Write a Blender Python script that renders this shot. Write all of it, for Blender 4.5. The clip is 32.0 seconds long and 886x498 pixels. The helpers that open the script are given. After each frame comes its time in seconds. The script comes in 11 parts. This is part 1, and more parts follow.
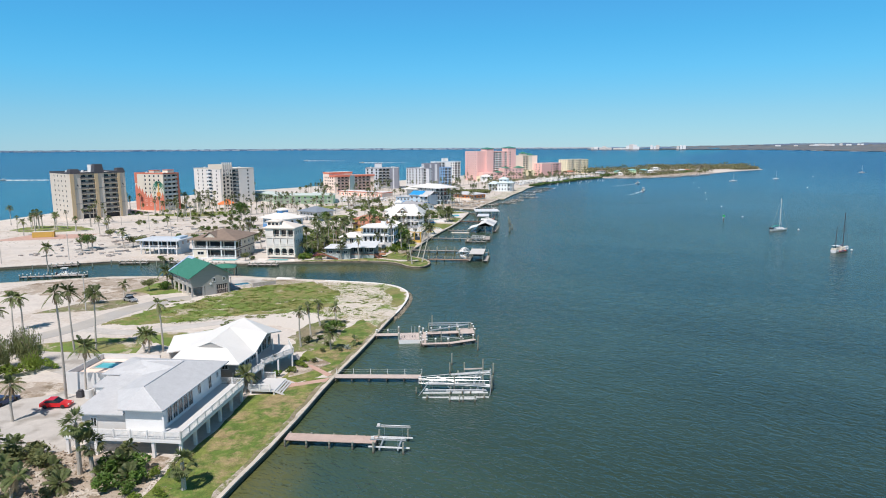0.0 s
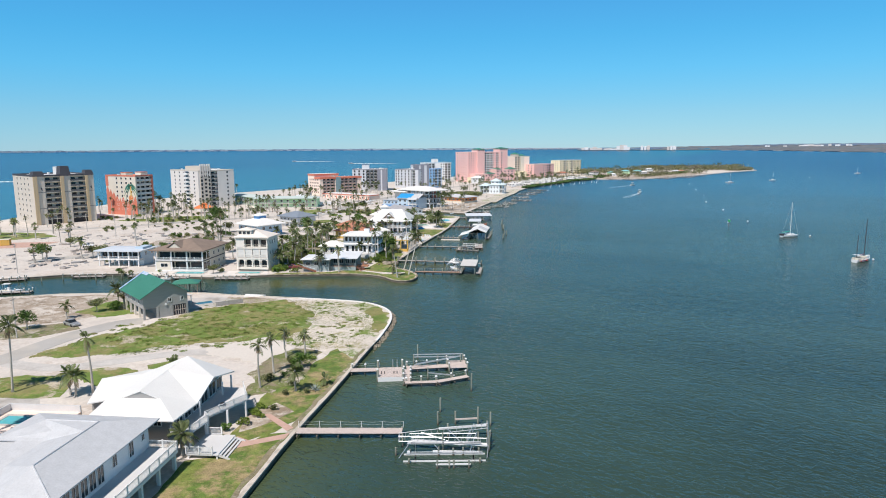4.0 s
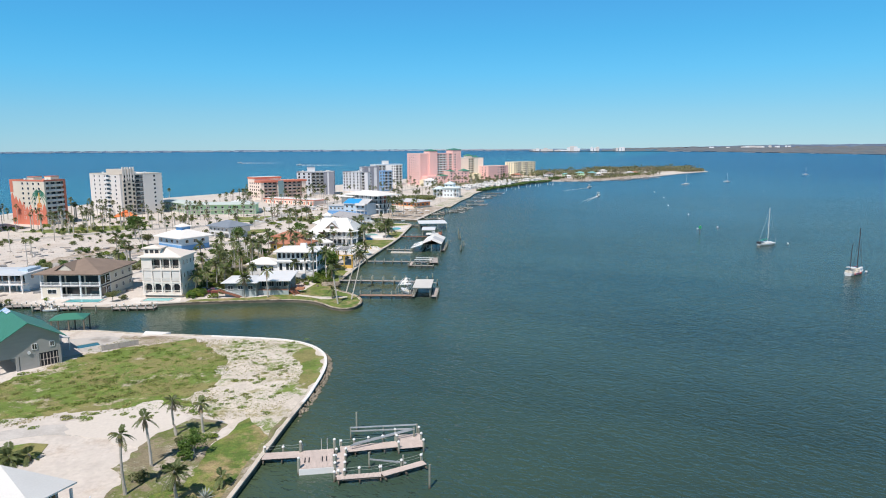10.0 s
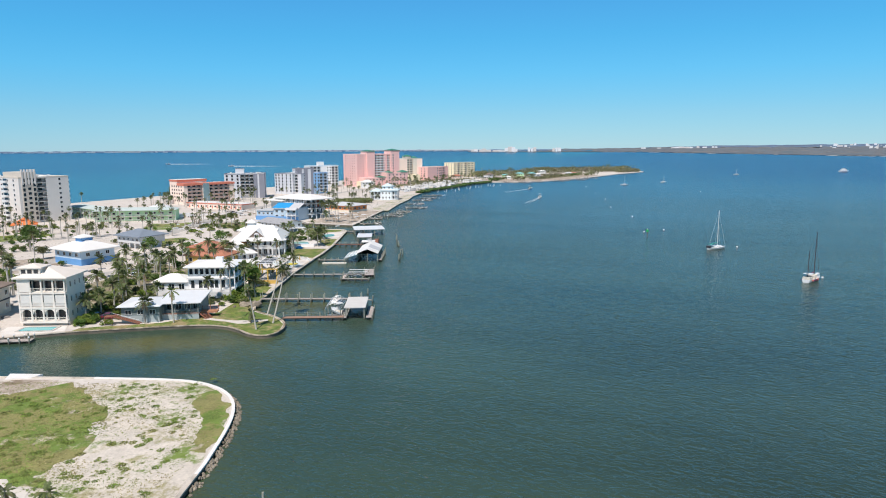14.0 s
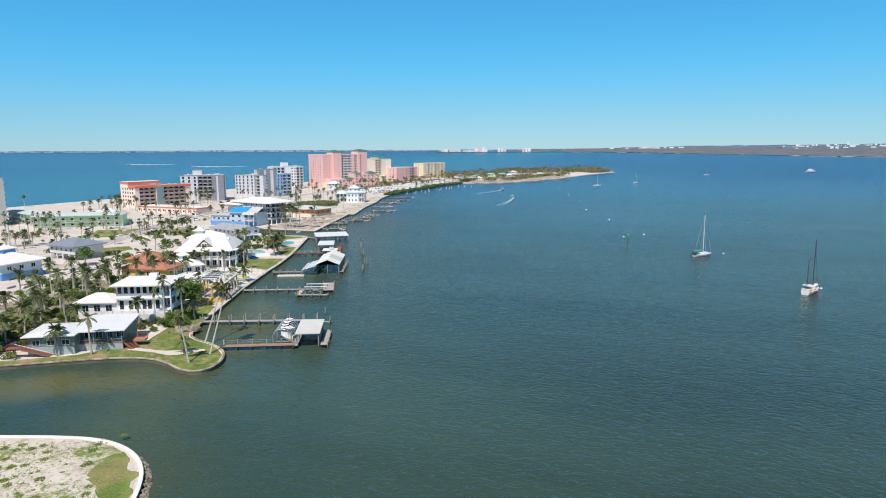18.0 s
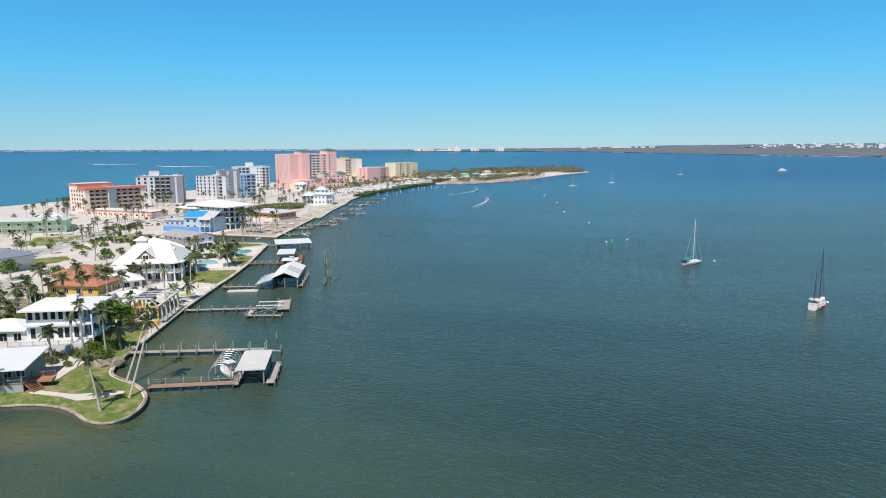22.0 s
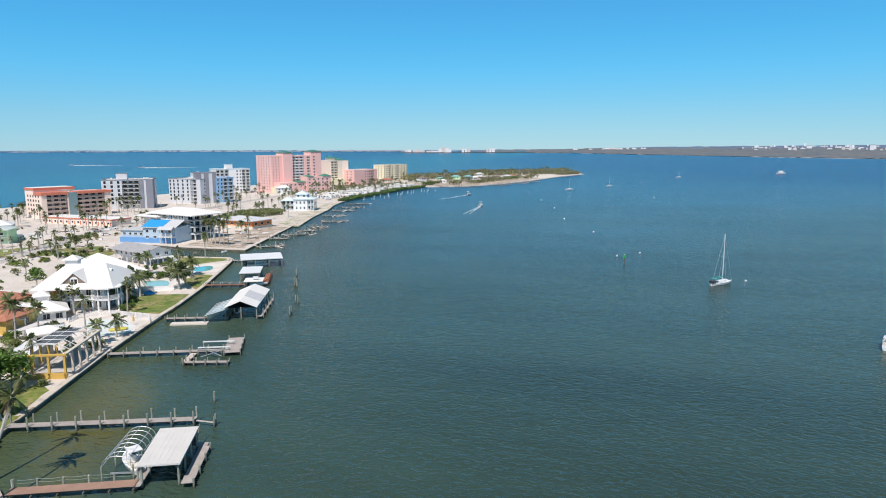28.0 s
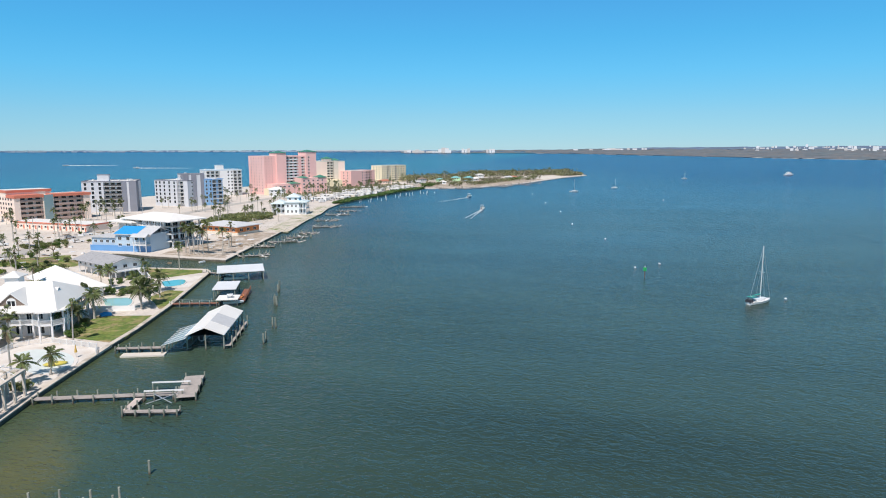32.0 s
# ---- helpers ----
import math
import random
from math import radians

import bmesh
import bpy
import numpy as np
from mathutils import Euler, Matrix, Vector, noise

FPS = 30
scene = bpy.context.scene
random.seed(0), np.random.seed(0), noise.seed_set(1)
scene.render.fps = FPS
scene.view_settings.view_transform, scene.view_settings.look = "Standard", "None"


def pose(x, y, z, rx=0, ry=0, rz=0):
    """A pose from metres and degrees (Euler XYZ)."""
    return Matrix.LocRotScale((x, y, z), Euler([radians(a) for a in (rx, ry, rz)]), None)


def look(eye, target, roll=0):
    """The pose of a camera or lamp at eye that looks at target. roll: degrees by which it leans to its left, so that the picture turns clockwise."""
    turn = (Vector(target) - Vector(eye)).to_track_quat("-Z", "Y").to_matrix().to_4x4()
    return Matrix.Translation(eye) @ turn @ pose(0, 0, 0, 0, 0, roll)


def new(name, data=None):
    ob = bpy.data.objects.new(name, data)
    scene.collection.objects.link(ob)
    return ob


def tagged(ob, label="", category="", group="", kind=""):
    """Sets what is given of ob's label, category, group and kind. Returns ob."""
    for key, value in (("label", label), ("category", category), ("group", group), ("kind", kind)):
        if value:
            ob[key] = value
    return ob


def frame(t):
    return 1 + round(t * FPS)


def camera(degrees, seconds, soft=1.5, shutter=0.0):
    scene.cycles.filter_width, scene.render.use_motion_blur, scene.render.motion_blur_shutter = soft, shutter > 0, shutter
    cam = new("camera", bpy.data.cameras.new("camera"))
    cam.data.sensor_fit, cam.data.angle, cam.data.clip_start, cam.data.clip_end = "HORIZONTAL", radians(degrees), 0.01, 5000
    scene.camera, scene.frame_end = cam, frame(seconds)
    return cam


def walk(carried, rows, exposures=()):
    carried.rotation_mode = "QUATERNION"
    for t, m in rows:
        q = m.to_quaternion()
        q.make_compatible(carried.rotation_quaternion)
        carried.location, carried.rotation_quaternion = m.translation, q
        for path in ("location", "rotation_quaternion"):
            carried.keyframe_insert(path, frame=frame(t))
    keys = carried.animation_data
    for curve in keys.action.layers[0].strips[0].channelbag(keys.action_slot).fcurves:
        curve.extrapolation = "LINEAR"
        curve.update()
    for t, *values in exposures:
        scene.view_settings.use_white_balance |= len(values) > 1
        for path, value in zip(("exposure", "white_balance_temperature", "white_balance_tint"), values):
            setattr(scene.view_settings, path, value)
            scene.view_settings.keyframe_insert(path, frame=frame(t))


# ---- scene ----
# ---- camera: a drone gliding forward along the bay shore; rows of seconds, eye, heading to the right, pitch, roll ----
cam = camera(68.54, 32.0, soft=1.0)
PATH = [
    (0, (0.01, -0.00, 42.57), -0.004, -8.941, -0.32),
    (0.5, (0.19, 2.72, 42.62), 0.008, -8.935, -0.32),
    (1, (0.34, 5.44, 42.66), 0.062, -8.929, -0.31),
    (1.5, (0.45, 8.18, 42.70), 0.160, -8.930, -0.31),
    (2, (0.54, 10.92, 42.73), 0.275, -8.934, -0.31),
    (2.5, (0.60, 13.67, 42.76), 0.407, -8.930, -0.31),
    (3, (0.66, 16.41, 42.78), 0.576, -8.915, -0.31),
    (3.5, (0.70, 19.16, 42.80), 0.709, -8.912, -0.31),
    (5.5, (0.90, 30.14, 42.84), 1.236, -8.924, -0.30),
    (6, (0.97, 32.88, 42.84), 1.399, -8.925, -0.30),
    (6.5, (1.06, 35.61, 42.84), 1.600, -8.905, -0.30),
    (7, (1.16, 38.33, 42.84), 1.937, -8.888, -0.29),
    (7.5, (1.29, 41.04, 42.84), 2.300, -8.886, -0.29),
    (8, (1.44, 43.75, 42.83), 2.610, -8.880, -0.29),
    (8.5, (1.62, 46.45, 42.83), 3.149, -8.866, -0.29),
    (9, (1.82, 49.14, 42.83), 3.717, -8.852, -0.28),
    (9.5, (2.05, 51.82, 42.82), 4.339, -8.841, -0.28),
    (10, (2.30, 54.50, 42.82), 5.034, -8.836, -0.28),
    (10.5, (2.59, 57.16, 42.82), 5.855, -8.835, -0.28),
    (11, (2.90, 59.82, 42.81), 6.566, -8.832, -0.27),
    (11.5, (3.25, 62.46, 42.81), 7.224, -8.828, -0.27),
    (12, (3.62, 65.10, 42.81), 7.839, -8.822, -0.26),
    (12.5, (4.02, 67.73, 42.81), 8.468, -8.812, -0.26),
    (13, (4.45, 70.35, 42.81), 9.086, -8.814, -0.26),
    (13.5, (4.91, 72.97, 42.82), 9.755, -8.816, -0.25),
    (14, (5.39, 75.58, 42.82), 10.372, -8.815, -0.25),
    (14.5, (5.91, 78.18, 42.83), 10.875, -8.821, -0.24),
    (16.5, (8.19, 88.54, 42.87), 12.260, -8.827, -0.23),
    (17, (8.82, 91.13, 42.89), 12.456, -8.832, -0.22),
    (17.5, (9.46, 93.71, 42.90), 12.709, -8.831, -0.22),
    (18, (10.13, 96.29, 42.92), 12.991, -8.816, -0.21),
    (18.5, (10.81, 98.88, 42.94), 13.259, -8.797, -0.21),
    (19, (11.50, 101.46, 42.96), 13.552, -8.790, -0.20),
    (19.5, (12.21, 104.05, 42.99), 13.791, -8.798, -0.20),
    (20, (12.93, 106.64, 43.01), 14.058, -8.807, -0.19),
    (20.5, (13.66, 109.24, 43.04), 14.396, -8.809, -0.19),
    (21, (14.40, 111.85, 43.06), 14.735, -8.818, -0.18),
    (21.5, (15.14, 114.46, 43.09), 15.073, -8.846, -0.17),
    (22, (15.90, 117.08, 43.12), 15.343, -8.883, -0.17),
    (22.5, (16.66, 119.72, 43.15), 15.582, -8.902, -0.16),
    (23, (17.42, 122.36, 43.17), 15.735, -8.903, -0.15),
    (23.5, (18.19, 125.02, 43.20), 15.864, -8.893, -0.15),
    (24, (18.96, 127.70, 43.23), 15.976, -8.872, -0.14),
    (24.5, (19.74, 130.39, 43.26), 16.064, -8.851, -0.14),
    (25, (20.52, 133.10, 43.28), 16.123, -8.838, -0.13),
    (25.5, (21.30, 135.83, 43.31), 16.111, -8.819, -0.12),
    (27.5, (24.45, 146.96, 43.38), 16.145, -8.794, -0.09),
    (28, (25.25, 149.81, 43.40), 16.160, -8.792, -0.08),
    (28.5, (26.05, 152.69, 43.40), 16.177, -8.806, -0.07),
    (29, (26.86, 155.59, 43.41), 16.182, -8.807, -0.07),
    (29.5, (27.69, 158.53, 43.41), 16.176, -8.796, -0.06),
    (30, (28.52, 161.50, 43.40), 16.187, -8.787, -0.05),
    (30.5, (29.37, 164.50, 43.39), 16.184, -8.778, -0.04),
    (31, (30.23, 167.54, 43.37), 16.200, -8.773, -0.03),
    (31.5, (31.12, 170.61, 43.34), 16.191, -8.769, -0.02),
    (32, (32.03, 173.72, 43.31), 16.198, -8.757, -0.01),
]


def aim(eye, heading, pitch):
    h, p = radians(heading), radians(pitch)
    return (eye[0] + math.sin(h) * math.cos(p), eye[1] + math.cos(h) * math.cos(p), eye[2] + math.sin(p))


walk(cam, [(t, look(eye, aim(eye, h, p), roll)) for t, eye, h, p, roll in PATH])

# ---- sky and sun ----
SUN_TO = Vector((-0.25, -0.50, 0.83)).normalized()
world = bpy.data.worlds.new("sky")
scene.world = world
world.use_nodes = True
wn = world.node_tree.nodes
sky = wn.new("ShaderNodeTexSky")
sky.sky_type = "NISHITA"
sky.sun_disc = False
sky.sun_elevation = math.asin(SUN_TO.z)
sky.sun_rotation = math.atan2(SUN_TO.x, SUN_TO.y)
sky.air_density, sky.dust_density, sky.ozone_density = 1.0, 0.0, 5.0
wl = world.node_tree.links
tint = wn.new("ShaderNodeVectorMath")
tint.operation = "MULTIPLY"
tint.inputs[1].default_value = (0.44, 0.47, 0.45)
wl.new(sky.outputs[0], tint.inputs[0])
# clear blue air, deepest some way above the horizon
tc = wn.new("ShaderNodeTexCoord")
sep = wn.new("ShaderNodeSeparateXYZ")
wl.new(tc.outputs["Generated"], sep.inputs[0])
fall = wn.new("ShaderNodeMapRange")
fall.interpolation_type = "SMOOTHSTEP"
for k, v in enumerate((0.05, 0.75, 1.0, 0.0), 1):
    fall.inputs[k].default_value = v
wl.new(sep.outputs[2], fall.inputs[0])
air = wn.new("ShaderNodeVectorMath")
air.operation = "MULTIPLY_ADD"
air.inputs[0].default_value = (0.3, 3.0, 6.25)
wl.new(fall.outputs[0], air.inputs[1])
wl.new(tint.outputs[0], air.inputs[2])
# teal haze low over the sea, pure blue above it
hue = wn.new("ShaderNodeValToRGB")
wl.new(sep.outputs[2], hue.inputs[0])
ramp_keys = hue.color_ramp.elements
ramp_keys[0].position, ramp_keys[0].color = 0.0, (1.0, 0.96, 0.84, 1)
ramp_keys[1].position, ramp_keys[1].color = 0.55, (1, 1, 1, 1)
for at_z, c in ((0.05, (0.98, 0.96, 0.87)), (0.11, (0.76, 1.0, 0.97)), (0.16, (0.66, 0.97, 0.98)), (0.21, (0.68, 0.93, 1.0))):
    ramp_keys.new(at_z).color = (*c, 1)
clear_air = wn.new("ShaderNodeVectorMath")
clear_air.operation = "MULTIPLY"
wl.new(air.outputs[0], clear_air.inputs[0])
wl.new(hue.outputs[0], clear_air.inputs[1])
wl.new(clear_air.outputs[0], wn["Background"].inputs[0])
wn["Background"].inputs[1].default_value = 0.1
sun = new("sun", bpy.data.lights.new("sun", "SUN"))
sun.data.energy, sun.data.angle, sun.data.color = 4.7, radians(0.5), (1.0, 0.92, 0.87)
sun.matrix_world = look(SUN_TO * 100, (0, 0, 0))
scene.view_settings.exposure = 0.0
from mathutils.geometry import tessellate_polygon as tessellate



# ---- mesh helpers ----
class Shape:
    """Vertices, faces and a material slot for each face."""

    def __init__(self):
        self.v, self.f, self.m, self.slot = [], [], [], 0

    def face(self, pts):
        n = len(self.v)
        self.v += [tuple(p) for p in pts]
        self.f.append(tuple(range(n, n + len(pts))))
        self.m.append(self.slot)
        return self

    def solid(self, pts, faces):
        n = len(self.v)
        self.v += [tuple(p) for p in pts]
        self.f += [tuple(n + k for k in q) for q in faces]
        self.m += [self.slot] * len(faces)
        return self

    def box(self, x0, x1, y0, y1, z0, z1):
        return self.solid([(x, y, z) for z in (z0, z1) for x, y in ((x0, y0), (x1, y0), (x1, y1), (x0, y1))],
                          [(3, 2, 1, 0), (4, 5, 6, 7), (0, 1, 5, 4), (1, 2, 6, 5), (2, 3, 7, 6), (3, 0, 4, 7)])

    def prism(self, poly, z0, z1, bottom=True):
        n = len(poly)
        if sum(poly[i - 1][0] * poly[i][1] - poly[i][0] * poly[i - 1][1] for i in range(n)) < 0:
            poly = poly[::-1]
        pts = [(x, y, z0) for x, y in poly] + [(x, y, z1) for x, y in poly]
        faces = [(i, (i + 1) % n, n + (i + 1) % n, n + i) for i in range(n)]
        tris = tessellate([[Vector((x, y, 0)) for x, y in poly]])
        for a, b, c in tris:
            up = (poly[b][0] - poly[a][0]) * (poly[c][1] - poly[a][1]) - (poly[c][0] - poly[a][0]) * (poly[b][1] - poly[a][1]) > 0
            a, b, c = (a, b, c) if up else (a, c, b)
            faces.append((n + a, n + b, n + c))
            if bottom:
                faces.append((c, b, a))
        return self.solid(pts, faces)

    def tube(self, pts, radii, n=6, caps=True):
        rings = []
        for i, p in enumerate(pts):
            p = Vector(p)
            d = (Vector(pts[min(i + 1, len(pts) - 1)]) - Vector(pts[max(i - 1, 0)])).normalized()
            a = d.cross((0, 0, 1) if abs(d.z) < 0.9 else (1, 0, 0)).normalized()
            b = d.cross(a)
            r = radii[i] if isinstance(radii, (list, tuple)) else radii
            rings.append([p + r * (math.cos(2 * math.pi * k / n) * a - math.sin(2 * math.pi * k / n) * b) for k in range(n)])
        m = len(rings)
        faces = [(i * n + k, i * n + (k + 1) % n, (i + 1) * n + (k + 1) % n, (i + 1) * n + k) for i in range(m - 1) for k in range(n)]
        if caps:
            faces += [tuple(range(n - 1, -1, -1)), tuple((m - 1) * n + k for k in range(n))]
        return self.solid([p for r in rings for p in r], faces)

    def ball(self, x, y, z, rx, ry, rz, n=8, rings=5):
        pts = [(x, y, z - rz)]
        for i in range(1, rings):
            a = math.pi * i / rings
            pts += [(x + rx * math.sin(a) * math.cos(2 * math.pi * k / n), y + ry * math.sin(a) * math.sin(2 * math.pi * k / n), z - rz * math.cos(a)) for k in range(n)]
        pts.append((x, y, z + rz))
        faces = [(0, 1 + (k + 1) % n, 1 + k) for k in range(n)]
        for i in range(rings - 2):
            o = 1 + i * n
            faces += [(o + k, o + (k + 1) % n, o + n + (k + 1) % n, o + n + k) for k in range(n)]
        o = 1 + (rings - 2) * n
        faces += [(o + k, o + (k + 1) % n, len(pts) - 1) for k in range(n)]
        return self.solid(pts, faces)

    def slab(self, top, thick):
        """A sheet with the given outline (any tilt), thickened downwards."""
        n = len(top)
        low = [(x, y, z - thick) for x, y, z in top]
        return self.solid(list(top) + low, [tuple(range(n)), tuple(range(2 * n - 1, n - 1, -1))] + [(i, n + i, n + (i + 1) % n, (i + 1) % n) for i in range(n)])

    def hip(self, x0, x1, y0, y1, z, rise, thick=0.2, inset=None, along=""):
        """A hipped roof whose ridge runs along the longer side."""
        w, d = x1 - x0, y1 - y0
        i = inset if inset is not None else min(w, d) / 2
        if w >= d or along == "x":
            a, b = (x0 + i, (y0 + y1) / 2, z + rise), (x1 - i, (y0 + y1) / 2, z + rise)
        else:
            a, b = ((x0 + x1) / 2, y0 + i, z + rise), ((x0 + x1) / 2, y1 - i, z + rise)
        c = [(x0, y0, z), (x1, y0, z), (x1, y1, z), (x0, y1, z)]
        low = [(x, y, z - thick) for x, y, z in c]
        pts = c + low + [a, b]
        faces = [(7, 6, 5, 4), (0, 4, 5, 1), (1, 5, 6, 2), (2, 6, 7, 3), (3, 7, 4, 0)]
        faces += [(0, 1, 9, 8), (1, 2, 9), (2, 3, 8, 9), (3, 0, 8)] if w >= d or along == "x" else [(0, 1, 8), (1, 2, 9, 8), (2, 3, 9), (3, 0, 8, 9)]
        return self.solid(pts, faces)

    def gable(self, x0, x1, y0, y1, z, rise, thick=0.2, along="x"):
        """Two sloping slabs that meet on a ridge along the given axis."""
        if along == "x":
            m = (y0 + y1) / 2
            self.slab([(x0, y0, z), (x1, y0, z), (x1, m, z + rise), (x0, m, z + rise)], thick)
            return self.slab([(x0, m, z + rise), (x1, m, z + rise), (x1, y1, z), (x0, y1, z)], thick)
        m = (x0 + x1) / 2
        self.slab([(x0, y0, z), (m, y0, z + rise), (m, y1, z + rise), (x0, y1, z)], thick)
        return self.slab([(m, y0, z + rise), (x1, y0, z), (x1, y1, z), (m, y1, z + rise)], thick)

    def weld(self):
        """Joins corners that lie at the same place."""
        seen, to, out = {}, [], []
        for p in self.v:
            k = tuple(round(c, 4) for c in p)
            if k not in seen:
                seen[k] = len(out)
                out.append(p)
            to.append(seen[k])
        self.v, self.f = out, [tuple(to[i] for i in q) for q in self.f]
        return self

    def mesh(self, name, mats):
        me = bpy.data.meshes.new(name)
        me.from_pydata(self.v, [], self.f)
        for mt in mats if isinstance(mats, (list, tuple)) else [mats]:
            me.materials.append(mt)
        if any(self.m):
            me.polygons.foreach_set("material_index", self.m)
        me.update()
        return me


def part(name, shape, mats, parent=None, label="", smooth=False):
    me = shape.mesh(name, mats) if isinstance(shape, Shape) else shape
    if smooth:
        me.polygons.foreach_set("use_smooth", [True] * len(me.polygons))
    ob = new(name, me)
    ob.parent = parent
    return tagged(ob, label)


def put(name, me, parent, m):
    """Another object on a mesh that exists already."""
    ob = new(name, me)
    ob.parent = parent
    ob.matrix_basis = m
    return ob


def thing(name, x, y, z, turn, label, category, group="", kind=""):
    ob = new(name)
    ob.empty_display_size = 0.5
    ob.matrix_basis = pose(x, y, z, 0, 0, turn)
    return tagged(ob, label, category, group, kind)


def turned(m, x, y):
    """A local place on the ground in the world, by the turn and place of a thing."""
    p = m.matrix_basis @ Vector((x, y, 0))
    return p.x, p.y


# ---- materials ----
def surf(name, col, rough=0.7, var=0.15, scale=0.6, fine=9.0, bump=0.2, metal=0.0, spec=0.5, other=None, share=0.5, blend=0.15, oscale=0.3, rand=0.0, stretch=(1, 1, 1), where="Object", bumpd=0.02, ragged=0.5, third=None, tshare=0.3, tscale=0.2, leaf=0.0):
    """A procedural surface: a colour that varies at two scales, an optional second colour in patches, and fine relief."""
    mt = bpy.data.materials.new(name)
    mt.use_nodes = True
    nt = mt.node_tree
    n, l = nt.nodes, nt.links
    bs = n["Principled BSDF"]
    tc, mp = n.new("ShaderNodeTexCoord"), n.new("ShaderNodeMapping")
    mp.inputs["Scale"].default_value = stretch
    l.new(tc.outputs[where], mp.inputs[0])

    def nz(s, detail):
        t = n.new("ShaderNodeTexNoise")
        t.inputs["Scale"].default_value, t.inputs["Detail"].default_value = s, detail
        l.new(mp.outputs[0], t.inputs["Vector"])
        return t

    big, small = nz(scale, 5), nz(fine, 3)
    add = n.new("ShaderNodeMath")
    add.operation = "ADD"
    l.new(big.outputs[0], add.inputs[0]), l.new(small.outputs[0], add.inputs[1])
    rng = n.new("ShaderNodeMapRange")
    rng.inputs[1].default_value, rng.inputs[2].default_value = 0.65, 1.35
    rng.inputs[3].default_value, rng.inputs[4].default_value = 1 - var, 1 + var
    l.new(add.outputs[0], rng.inputs[0])
    last = n.new("ShaderNodeRGB")
    last.outputs[0].default_value = (*col, 1)
    out = last.outputs[0]
    for other, share, oscale in ((other, share, oscale), (third, tshare, tscale)):
        if not other:
            continue
        patch = nz(oscale, 9)
        patch.inputs["Roughness"].default_value = ragged
        st = n.new("ShaderNodeMapRange")
        st.inputs[1].default_value, st.inputs[2].default_value = 0.5 + (0.5 - share) * 0.5 - blend / 2, 0.5 + (0.5 - share) * 0.5 + blend / 2
        l.new(patch.outputs[0], st.inputs[0])
        mx = n.new("ShaderNodeMix")
        mx.data_type = "RGBA"
        l.new(st.outputs[0], mx.inputs[0])
        l.new(out, mx.inputs[6])
        mx.inputs[7].default_value = (*other, 1)
        out = mx.outputs[2]
    if rand:
        oi, rr, mul = n.new("ShaderNodeObjectInfo"), n.new("ShaderNodeMapRange"), n.new("ShaderNodeMath")
        rr.inputs[3].default_value, rr.inputs[4].default_value = 1 - rand, 1 + rand
        l.new(oi.outputs["Random"], rr.inputs[0])
        mul.operation = "MULTIPLY"
        l.new(rng.outputs[0], mul.inputs[0]), l.new(rr.outputs[0], mul.inputs[1])
        fac = mul.outputs[0]
    else:
        fac = rng.outputs[0]
    sc = n.new("ShaderNodeVectorMath")
    sc.operation = "SCALE"
    l.new(out, sc.inputs[0]), l.new(fac, sc.inputs["Scale"])
    l.new(sc.outputs[0], bs.inputs["Base Color"])
    bs.inputs["Roughness"].default_value, bs.inputs["Metallic"].default_value = rough, metal
    bs.inputs["Specular IOR Level"].default_value = spec
    if bump:
        bp = n.new("ShaderNodeBump")
        bp.inputs["Strength"].default_value, bp.inputs["Distance"].default_value = bump, bumpd
        l.new(add.outputs[0], bp.inputs["Height"])
        l.new(bp.outputs[0], bs.inputs["Normal"])
    if leaf:
        tr, ms = n.new("ShaderNodeBsdfTranslucent"), n.new("ShaderNodeMixShader")
        l.new(sc.outputs[0], tr.inputs[0])
        ms.inputs[0].default_value = leaf
        l.new(bs.outputs[0], ms.inputs[1]), l.new(tr.outputs[0], ms.inputs[2])
        l.new(ms.outputs[0], n["Material Output"].inputs[0])
    return mt


def glass(name, col, rough=0.06):
    mt = bpy.data.materials.new(name)
    mt.use_nodes = True
    bs = mt.node_tree.nodes["Principled BSDF"]
    bs.inputs["Base Color"].default_value = (*col, 1)
    bs.inputs["Roughness"].default_value = rough
    bs.inputs["Specular IOR Level"].default_value = 0.7
    return mt


